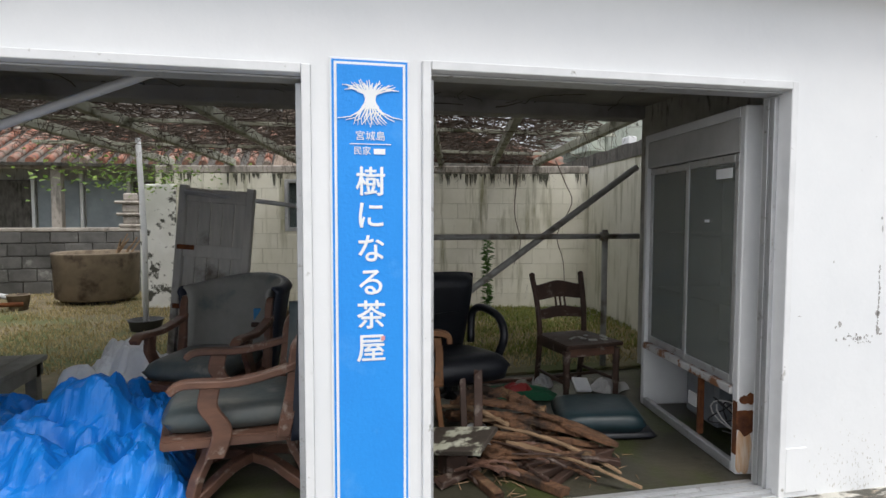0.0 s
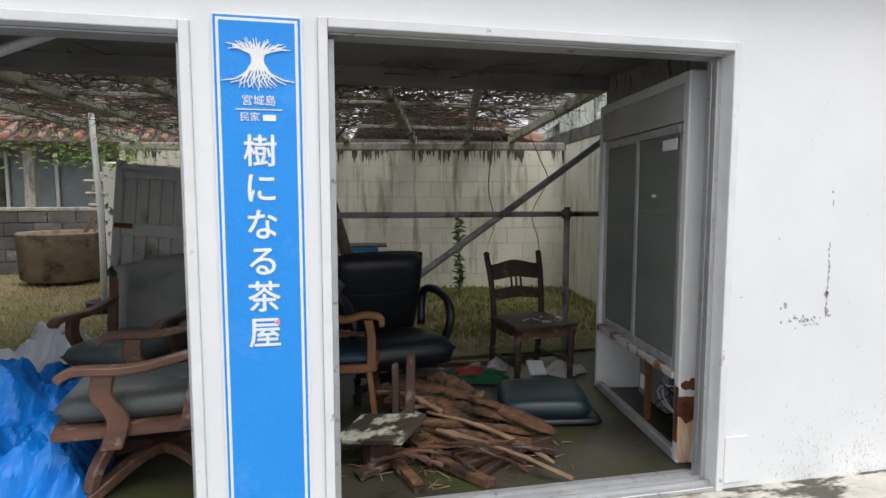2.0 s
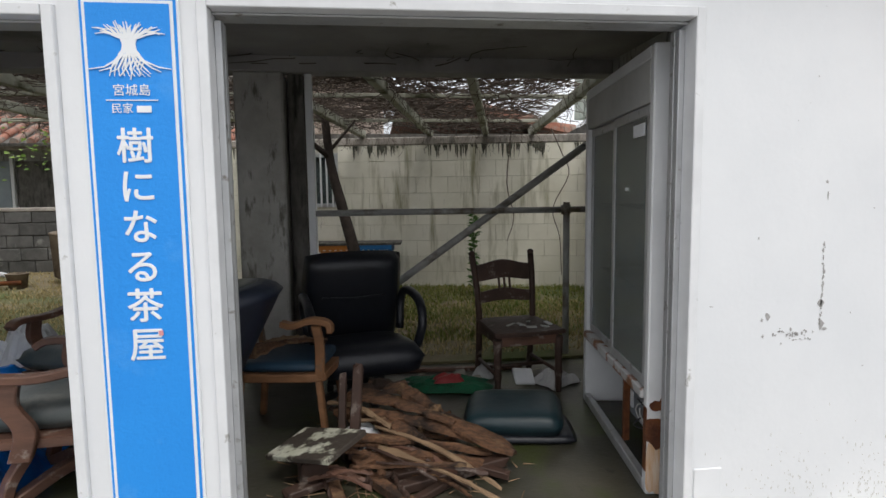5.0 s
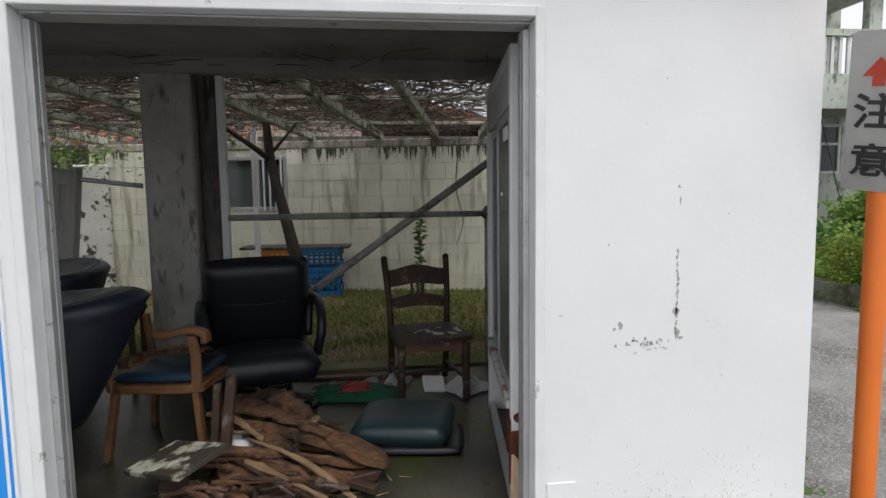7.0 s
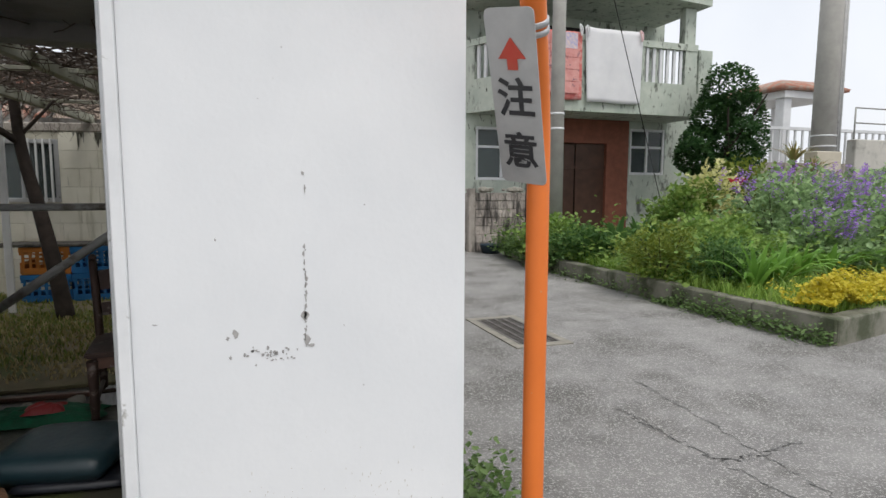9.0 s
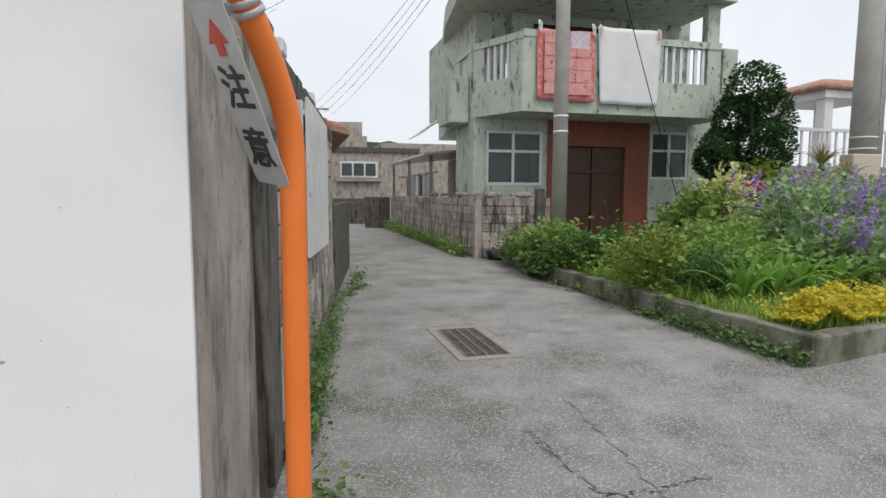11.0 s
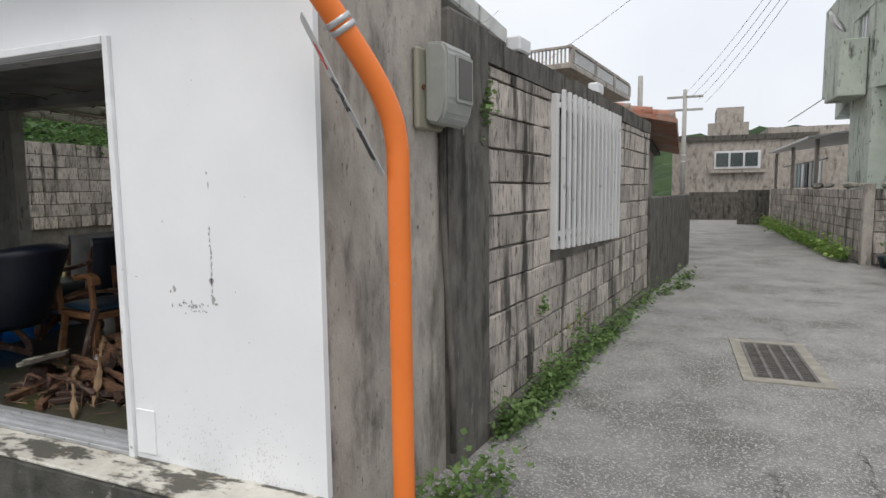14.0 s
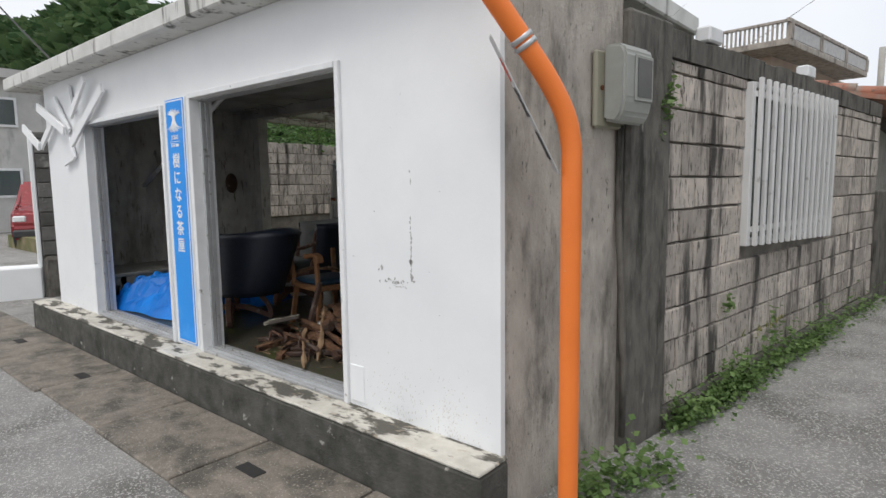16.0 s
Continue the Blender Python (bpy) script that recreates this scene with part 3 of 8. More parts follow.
words("lettering", "宮城島", 0.037, SIGN_WHITE, sign, sign_at(cx, 1.832))
part("rule", B(cx - 0.075, YS - 0.001, 1.803, cx + 0.075, YS + 0.001, 1.806), SIGN_WHITE, sign)
words("lettering", "民家", 0.032, SIGN_WHITE, sign, sign_at(cx - 0.03, 1.778))
part("number_bar", B(cx + 0.012, YS - 0.001, 1.768, cx + 0.054, YS + 0.001, 1.788), SIGN_WHITE, sign)
for ch, z in zip("樹になる茶屋", (1.661, 1.538, 1.414, 1.290, 1.167, 1.043)):
    words("lettering", ch, 0.112, SIGN_WHITE, sign, sign_at(cx, z), fat=0.0016)
part("pink_mark", B(cx + 0.036, YS - 0.0035, 1.078, cx + 0.05, YS - 0.0015, 1.094, bevel=0.0008), mat("pink_mark", (0.8, 0.35, 0.36), rough=0.6, bump=0), sign, "small pink paint mark")

# ---- scuffs where the paint has come off the front ----
CHIP = mat("bare_grey_render", (0.33, 0.32, 0.31), (0.42, 0.41, 0.4), scale=40, rough=0.9, bump=0.4)


def chip(bm, x, z, w, h, rs):
    n = rs.randint(6, 10)
    pts = [(x + w * (0.5 + rs.uniform(-0.35, 0.15)) * math.cos(2 * math.pi * k / n), z + h * (0.5 + rs.uniform(-0.35, 0.15)) * math.sin(2 * math.pi * k / n)) for k in range(n)]
    flat(bm, pts, FY + 0.0015)


bm = bmesh.new()
rs = random.Random(11)
for k in range(34):
    if k % 8 in (3, 6):
        continue
    z = 1.315 - 0.29 * (k / 33) ** 0.9
    chip(bm, 2.522 + rs.uniform(-0.004, 0.005), z, rs.uniform(0.004, 0.012), rs.uniform(0.008, 0.02), rs)
for x, z, w, h in ((2.522, 1.1, 0.026, 0.034), (2.526, 1.025, 0.022, 0.05), (2.54, 1.005, 0.02, 0.015), (2.315, 1.058, 0.026, 0.03), (2.295, 1.045, 0.012, 0.012),
                   (2.523, 1.535, 0.012, 0.02), (2.528, 1.49, 0.006, 0.03), (2.27, 1.34, 0.008, 0.01), (2.34, 0.99, 0.01, 0.014), (2.30, 0.985, 0.01, 0.02),
                   (2.70, 0.86, 0.006, 0.006), (2.64, 1.06, 0.005, 0.006), (2.47, 1.9, 0.005, 0.008), (2.4, 1.75, 0.004, 0.004), (2.71, 1.44, 0.004, 0.004), (2.1, 1.1, 0.018, 0.004)):
    chip(bm, x, z, w, h, rs)
for k in range(38):
    chip(bm, 2.425 + rs.gauss(0, 0.034), 0.985 + rs.gauss(0, 0.013), rs.uniform(0.004, 0.012), rs.uniform(0.004, 0.011), rs)
obj("paint_chips", bm, CHIP, "grey scars where white paint has flaked off", "flaked paint", kind="stuff")
# mould specks low on the front wall
MOULD = mat("grey_mould", (0.66, 0.65, 0.62), (0.55, 0.54, 0.51), scale=30, rough=0.95, bump=0.1)
bm = bmesh.new()
for k in range(420):
    x = rs.choice((rs.gauss(2.42, 0.10), rs.uniform(2.08, 3.0), rs.gauss(2.75, 0.06), rs.uniform(-2.6, -1.65)))
    z = SZ + abs(rs.gauss(0, 0.14))
    if not (2.05 < x < RX - 0.01 or -2.6 < x < -1.64):
        continue
    chip(bm, x, z, rs.uniform(0.002, 0.005), rs.uniform(0.003, 0.014), rs)
obj("mould_specks", bm, MOULD, "grey mould specks along the wall foot", "mould", kind="stuff")
# patched square at the foot of the pier
bm = B(2.052, FY - 0.006, 0.30, 2.16, FY + 0.001, 0.505, bevel=0.003)
obj("wall_patch", bm, WHITE, "square filler patch painted white", "wall patch", kind="structure")

# ---- branch-shaped boards on the left pier ----
PLANKS = ((-1.0, 2.32, -1.82, 1.90, 0.085, 0.05), (-1.32, 2.43, -1.72, 2.14, 0.07, 0.075), (-1.86, 2.44, -1.79, 2.17, 0.06, 0.03), (-2.28, 2.36, -1.93, 2.02, 0.06, 0.03),
          (-2.66, 2.31, -1.92, 2.02, 0.085, 0.075), (-3.2, 2.14, -2.70, 1.91, 0.085, 0.075), (-2.73, 1.91, -2.3, 2.15, 0.075, 0.05), (-1.95, 1.96, -1.84, 1.76, 0.06, 0.03), (-2.12, 1.72, -1.87, 1.77, 0.05, 0.03))
boards = thing("plank_tree", "white painted boards nailed up like a bare tree", "wall decoration", at=pose(0, FY, 0))
for x0, z0, x1, z1, w, d in PLANKS:
    v = Vector((x1 - x0, 0, z1 - z0))
    m = pose((x0 + x1) / 2, -d, (z0 + z1) / 2) @ pose(0, 0, 0, 0, -math.degrees(math.atan2(v.z, v.x)), 0)
    part("board", B(-v.length / 2, -0.012, -w / 2, v.length / 2, 0.012, w / 2, m=m, bevel=0.003), WHITE, boards)

# ---- bent orange pipe with the warning plate ----
pipe = thing("orange_pipe", "orange painted steel pipe bent over at the top", "pipe", at=pose(3.347, 2.292, GZ))
way = [(0, 0, 0), (0, 0, 0.8), (0, 0, 1.5), (-0.002, -0.003, 1.64), (-0.016, -0.024, 1.75), (-0.052, -0.078, 1.87), (-0.106, -0.158, 2.0), (-0.185, -0.275, 2.18), (-0.325, -0.48, 2.5)]
part("pipe", T(arc(way, 5), 0.041, n=20), ORANGE, pipe)
cm = look((-0.115, -0.171, 2.02), (-0.185, -0.275, 2.18))
bm = bmesh.new()
for z in (-0.014, 0.014):
    lathe(bm, [(0.044, z - 0.010), (0.047, z - 0.009), (0.047, z + 0.009), (0.044, z + 0.010)], n=18, m=cm)
box(bm, 0.042, -0.012, -0.02, 0.075, 0.012, 0.02, m=cm, bevel=0.003)
part("clamp", bm, ALU, pipe, "galvanised band clamp")
part("footing", T([(0, 0, 0), (0, 0, 0.02)], 0.07, n=16, r_end=0.055), CONC_DARK, pipe, "small concrete footing")

u = Vector((3.128 - 3.290, 2.085 - 2.285, 1.995 - 1.512))
ln = u.length
up = u.normalized()
side = Vector((0.55, -0.84, 0)).normalized()
nrm = side.cross(up).normalized()
side = up.cross(nrm).normalized()
PM = Matrix((( side.x, -nrm.x, up.x, 3.290), (side.y, -nrm.y, up.y, 2.285), (side.z, -nrm.z, up.z, 1.512), (0, 0, 0, 1)))
plate = thing("warning_sign", "dusty grey warning plate with black characters and red arrow", "sign", at=PM)
bm = bmesh.new()
w = 0.086
outline = []
for ccx, ccz, a0 in ((w - 0.02, 0.02, -90), (w - 0.02, ln + 0.02, 0), (-w + 0.02, ln + 0.02, 90), (-w + 0.02, 0.02, 180)):
    for k in range(4):
        a = radians(a0 + 30 * k)
        outline.append((ccx + 0.02 * math.cos(a), ccz + 0.02 * math.sin(a)))
flat(bm, outline, 0.0)
part("plate", bm, SIGN_GREY, plate)
words("lettering", "注", 0.135, SIGN_BLACK, plate, pose(0, -0.005, 0.30, 90), bold=0.0025)
words("lettering", "意", 0.135, SIGN_BLACK, plate, pose(0, -0.005, 0.115, 90), bold=0.0025)
bm = bmesh.new()
flat(bm, [(-0.018, 0.40), (0.018, 0.40), (0.018, 0.435), (0.048, 0.435), (0, 0.50), (-0.048, 0.435), (-0.018, 0.435)], -0.0035)
part("arrow", bm, SIGN_RED, plate, "faded red arrow")

# ---- meter box on the side wall ----
meter = thing("meter_box", "grey plastic electricity meter box with a small window", "meter box", at=LANE)
part("back_plate", B(0.66, -0.03, 1.74, 0.93, 0.0, 2.11, bevel=0.01), mat("olive_plastic", (0.27, 0.26, 0.2), (0.22, 0.21, 0.16), rough=0.5, bump=0.05), meter, "olive grey backing board")
bm = bmesh.new()
prof = [(-0.031, 1.775), (-0.10, 1.755), (-0.135, 1.80), (-0.15, 1.87), (-0.15, 2.09), (-0.13, 2.13), (-0.031, 2.14)]
lo = [bm.verts.new((0.715, y, z)) for y, z in prof]
hi = [bm.verts.new((0.985, y, z)) for y, z in prof]
bm.faces.new(lo)
bm.faces.new(hi[::-1])
for i in range(len(prof)):
    j = (i + 1) % len(prof)
    bm.faces.new((lo[j], lo[i], hi[i], hi[j]))
bmesh.ops.bevel(bm, geom=list(bm.edges), offset=0.014, segments=3, affect="EDGES")
METER = mat("grey_meter_plastic", (0.33, 0.34, 0.32), (0.27, 0.28, 0.26), scale=6, rough=0.45, bump=0.04)
cover = part("cover", bm, METER, meter, "rounded grey plastic cover")
part("window_frame", B(0.80, -0.158, 1.865, 0.968, -0.151, 2.085, bevel=0.003), METER, cover)
part("window", B(0.818, -0.162, 1.885, 0.95, -0.1585, 2.068), mat("smoked_window", (0.12, 0.125, 0.125), rough=0.15, bump=0), cover, "smoked meter window")
part("seal", T([(0.70, -0.034, 1.93), (0.70, -0.04, 1.93)], 0.012, n=10), RUST, meter, "small rusted seal")
part("conduit", T([(0.90, -0.02, 1.76), (0.90, -0.02, 1.3), (0.91, -0.06, 0.5), (0.91, -0.06, 0.1)], 0.018, n=8), CONC_DARK, meter)

# ---- white refrigerated display case in the shop ----
CM = pose(1.98, 2.46, FZ, 0, 0, ANG)    # x along its glazed face, y into its depth (negative: the room's far side)
case = thing("display_case", "old white shop display fridge with rusted base and sliding glass", "display fridge", at=CM)
L, D, H = 1.10, 0.60, 1.775


def cb(x0, y0, z0, x1, y1, z1, bevel=0.004):
    # local y grows towards the room; depth is laid the other way
    return B(x0, -y1, z0, x1, -y0, z1, bevel=bevel)


part("side_panel", cb(0, 0.0, 0.0, 0.045, D, H, 0.006), CASE_WHITE, case, "white enamel side panel")
part("side_panel", cb(L - 0.045, 0.0, 0.0, L, D, H, 0.006), CASE_WHITE, case)
part("back_panel", cb(0.046, D - 0.03, 0.0, L - 0.046, D, H, 0.003), CASE_WHITE, case)
part("top_panel", cb(0.046, 0.0, H - 0.05, L - 0.046, D - 0.031, H, 0.004), CASE_WHITE, case)
part("fascia", cb(0.046, 0.0, 1.56, L - 0.046, 0.03, H - 0.051, 0.004), mat("dirty_fascia", (0.48, 0.48, 0.47), (0.36, 0.36, 0.35), scale=4, rough=0.6, bump=0.05), case, "grime-covered grey fascia")
part("deck", cb(0.046, 0.04, 0.40, L - 0.046, D - 0.031, 0.43, 0.003), ALU, case)
part("cill", cb(0.046, -0.012, 0.385, L - 0.046, 0.035, 0.425, 0.004), mat("rusty_cill", (0.5, 0.5, 0.5), (0.4, 0.4, 0.4), scale=5, rough=0.6, grime=(0.2, 0.09, 0.04), grime_scale=10, grime_at=(0.5, 0.56)), case, "rust-edged sill")
for x0, x1, y in ((0.05, 0.56, 0.004), (0.54, L - 0.05, 0.022)):
    d = part("door", cb(x0, y, 0.43, x0 + 0.035, y + 0.015, 1.555, 0.003), ALU, case, "sliding glass door in aluminium")
    part("stile", cb(x1 - 0.035, y, 0.43, x1, y + 0.015, 1.555, 0.003), ALU, d)
    for z in (0.43, 1.515):
        part("door_rail", cb(x0 + 0.036, y, z, x1 - 0.036, y + 0.015, z + 0.04, 0.003), ALU, d)
    part("pane", cb(x0 + 0.036, y + 0.006, 0.471, x1 - 0.036, y + 0.01, 1.514, 0), CASE_GLASS, d, "dusty greenish glass")
part("sticker", cb(0.10, -0.001, 1.44, 0.24, 0.003, 1.49, 0), SIGN_WHITE, case, "white strip label")
part("sticker", cb(0.30, -0.001, 1.22, 0.34, 0.003, 1.235, 0), SIGN_WHITE, case)
for z in (0.78, 1.14):
    part("shelf", cb(0.05, 0.08, z, L - 0.05, D - 0.05, z + 0.012, 0.002), ALU, case)
part("foot_rail", cb(0.0461, 0.0, 0.0, L - 0.046, 0.035, 0.05, 0.004), ALU, case, "scuffed bottom rail")
part("compressor", cb(0.46, 0.16, 0.05, 0.80, 0.45, 0.34, 0.02), mat("grey_motor", (0.2, 0.22, 0.24), (0.14, 0.15, 0.17), rough=0.55, bump=0.1), case, "grey machine housing")
part("label_plate", cb(0.66, 0.152, 0.11, 0.75, 0.159, 0.19, 0), SIGN_WHITE, case)
# back of the machine bay, its shade put in as near-black colour
part("machine_back", cb(0.05, 0.5, 0.01, L - 0.05, 0.56, 0.39, 0), RECESS_SHADE, case)
part("strut", cb(0.40, 0.03, 0.05, 0.425, 0.06, 0.385, 0.003), RUST, case, "rusted upright")
rs = random.Random(3)
for k in range(5):
    c = Vector((0.2 + 0.03 * k, -0.12, 0.18))
    pts = [c + Vector((0.07 * math.sin(a * 1.3 + k), 0.05 * math.cos(a + k), 0.08 * math.sin(a * 0.9 + 2 * k) + 0.02)) for a in [0.5 * i for i in range(12)]]
    part("wire", T(pts, 0.004, n=5), SIGN_GREY if k % 2 else SIGN_BLACK, case)
# rust that has eaten the near corner: a ragged blotch with a streak below


def blotch(y0, z0, ry, rz, x, seed, n=22):
    rs = random.Random(seed)
    bm = bmesh.new()
    lo, hi = [], []
    for k in range(n):
        a = 2 * math.pi * k / n
        r = 0.8 + 0.35 * noise.noise(Vector((math.cos(a) * 1.6, math.sin(a) * 1.6, seed))) + rs.uniform(-0.08, 0.08)
        y, z = min(0.0, y0 + ry * r * math.cos(a)), max(0.004, z0 + rz * r * math.sin(a))
        lo.append(bm.verts.new((0.001, y, z)))
        hi.append(bm.verts.new((x, y, z)))
    bm.faces.new(lo)
    bm.faces.new(hi[::-1])
    for i in range(n):
        bm.faces.new((lo[i], lo[(i + 1) % n], hi[(i + 1) % n], hi[i]))
    bmesh.ops.recalc_face_normals(bm, faces=bm.faces)
    return bm


STREAK = mat("orange_rust_streak", (0.50, 0.25, 0.09), (0.66, 0.58, 0.48), scale=9, stretch=(6, 6, 0.6), rough=0.7, bump=0.1)
part("rust_streak", blotch(-0.035, 0.12, 0.06, 0.16, -0.002, 4), STREAK, case, "orange rust streak")
part("rust_scab", blotch(-0.05, 0.27, 0.085, 0.085, -0.004, 7), RUST, case, "dark rust scab on the lower corner")
part("rust_scab", blotch(-0.06, 0.37, 0.05, 0.035, -0.005, 9), RUST, case)
part("rust_scab", B(-0.002, 0.0, 0.10, 0.03, 0.004, 0.36), RUST, case)
part("bolt", T([(-0.012, -0.09, 0.345), (0.0, -0.09, 0.345)], 0.017, n=10), ALU, case)

# inner wall beside the case, in line with the lane
# ---- pipe rail across the open back ----
rail = thing("pipe_rail", "grey scaffold pipes closing off the open back", "pipe barrier", at=pose(0, 4.44, FZ))
part("top_pipe", T([(0.506, 0.03, 1.085), (2.62, 0.03, 1.085)], 0.022, n=12), STEEL, rail)
part("upright", T([(2.30, 0, 0), (2.30, 0, 1.14)], 0.024, n=12), STEEL, rail)
part("clamp", T([(2.30, 0.015, 1.05), (2.30, 0.015, 1.12)], 0.036, n=10), STEEL, rail, "pipe coupler")
part("diagonal", T([(0.32, 0.12, 0.04), (2.62, 0.08, 1.66)], 0.027, n=12), STEEL, rail)

brace = obj("brace_bar", T([(-0.2, 3.02, 2.425), (-2.49, 3.095, 1.50)], 0.022, n=10), FRAME, "pale diagonal steel brace under the ceiling", "brace", kind="thing")

# ---- furniture left in the shop ----
CHAIRWOOD = mat("reddish_chair_wood", (0.155, 0.078, 0.052), (0.085, 0.045, 0.032), scale=6, stretch=(1, 1, 3), rough=0.5, bump=0.2, grime=(0.25, 0.20, 0.17), grime_scale=14, grime_at=(0.58, 0.66))
DARKWOOD = mat("dark_stained_wood", (0.065, 0.034, 0.024), (0.035, 0.02, 0.014), scale=6, rough=0.6, bump=0.2, grime=(0.15, 0.12, 0.1), grime_scale=14, grime_at=(0.58, 0.66))
LIGHTWOOD = mat("orange_brown_wood", (0.24, 0.115, 0.05), (0.14, 0.065, 0.03), scale=5, stretch=(1, 1, 3), rough=0.6, bump=0.15, grime=(0.1, 0.08, 0.06), grime_scale=8)
NAVY = mat("navy_vinyl", (0.010, 0.016, 0.032), (0.007, 0.010, 0.019), scale=5, rough=0.45, bump=0.2, bscale=30, spec=0.5)
GREYVINYL = mat("greyed_vinyl", (0.25, 0.25, 0.235), (0.185, 0.185, 0.175), scale=4, rough=0.6, bump=0.15, bscale=40, grime=(0.12, 0.14, 0.15), grime_scale=4, grime_at=(0.58, 0.68))
SEATVINYL = mat("teal_grey_vinyl", (0.115, 0.12, 0.112), (0.05, 0.072, 0.08), scale=5, rough=0.42, bump=0.25, bscale=24, grime=(0.15, 0.15, 0.14), grime_scale=6)
BLACKLEATHER = mat("black_leather", (0.012, 0.014, 0.02), (0.008, 0.009, 0.013), scale=6, rough=0.42, bump=0.35, bscale=22, spec=0.5)
TEAL = mat("dark_teal_vinyl", (0.012, 0.034, 0.042), (0.008, 0.022, 0.028), scale=4, rough=0.4, bump=0.2, bscale=25, spec=0.5)
BLUESEAT = mat("blue_vinyl", (0.02, 0.05, 0.085), (0.012, 0.032, 0.055), scale=6, rough=0.45, bump=0.2)


def cushion(sx, sy, h, puff=0.35, n=14, edge=0.03):
    """A soft stuffed pad, sx by sy, h thick, seated at z 0."""
    bm = bmesh.new()
    grids = []
    for s in (1, 0):
        g = []
        for i in range(n + 1):
            row = []
            for j in range(n + 1):
                u, v = -1 + 2 * i / n, -1 + 2 * j / n
                k = (1 - abs(u) ** 5) * (1 - abs(v) ** 5)
                rr = 1 - 0.06 * (abs(u * v)) ** 3
                z = h * 0.5 + (h * 0.5 * (k ** puff) if s else -h * 0.5 * (k ** 0.2))
                row.append(bm.verts.new((u * sx / 2 * rr, v * sy / 2 * rr, z)))
            g.append(row)
        grids.append(g)
        for i in range(n):
            for j in range(n):
                q = (g[i][j], g[i + 1][j], g[i + 1][j + 1], g[i][j + 1])
                f = bm.faces.new(q if s else q[::-1])
                f.smooth = True
    bmesh.ops.remove_doubles(bm, verts=bm.verts, dist=0.0008)
    return bm


def ribbon(bm, pts, w, t, side=(0, 1, 0)):
    """A flat bar of width w (along side) and thickness t, bent along points."""
    side = Vector(side).normalized()
    pts = [Vector(p) for p in pts]
    rings = []
    for i, p in enumerate(pts):
        d = (pts[min(i + 1, len(pts) - 1)] - pts[max(i - 1, 0)]).normalized()
        nrm = d.cross(side).normalized()
        rings.append([bm.verts.new(p + side * a * w / 2 + nrm * b * t / 2) for a, b in ((-1, -1), (1, -1), (1, 1), (-1, 1))])
    for a, b in zip(rings, rings[1:]):
        for k in range(4):
            bm.faces.new((a[k], a[(k + 1) % 4], b[(k + 1) % 4], b[k]))
    bm.faces.new(rings[0][::-1])
    bm.faces.new(rings[-1])
    return bm


def rib(*a, **k):
    bm = ribbon(bmesh.new(), *a, **k)
    bmesh.ops.bevel(bm, geom=list(bm.edges), offset=0.005, segments=1, affect="EDGES")
    return bm


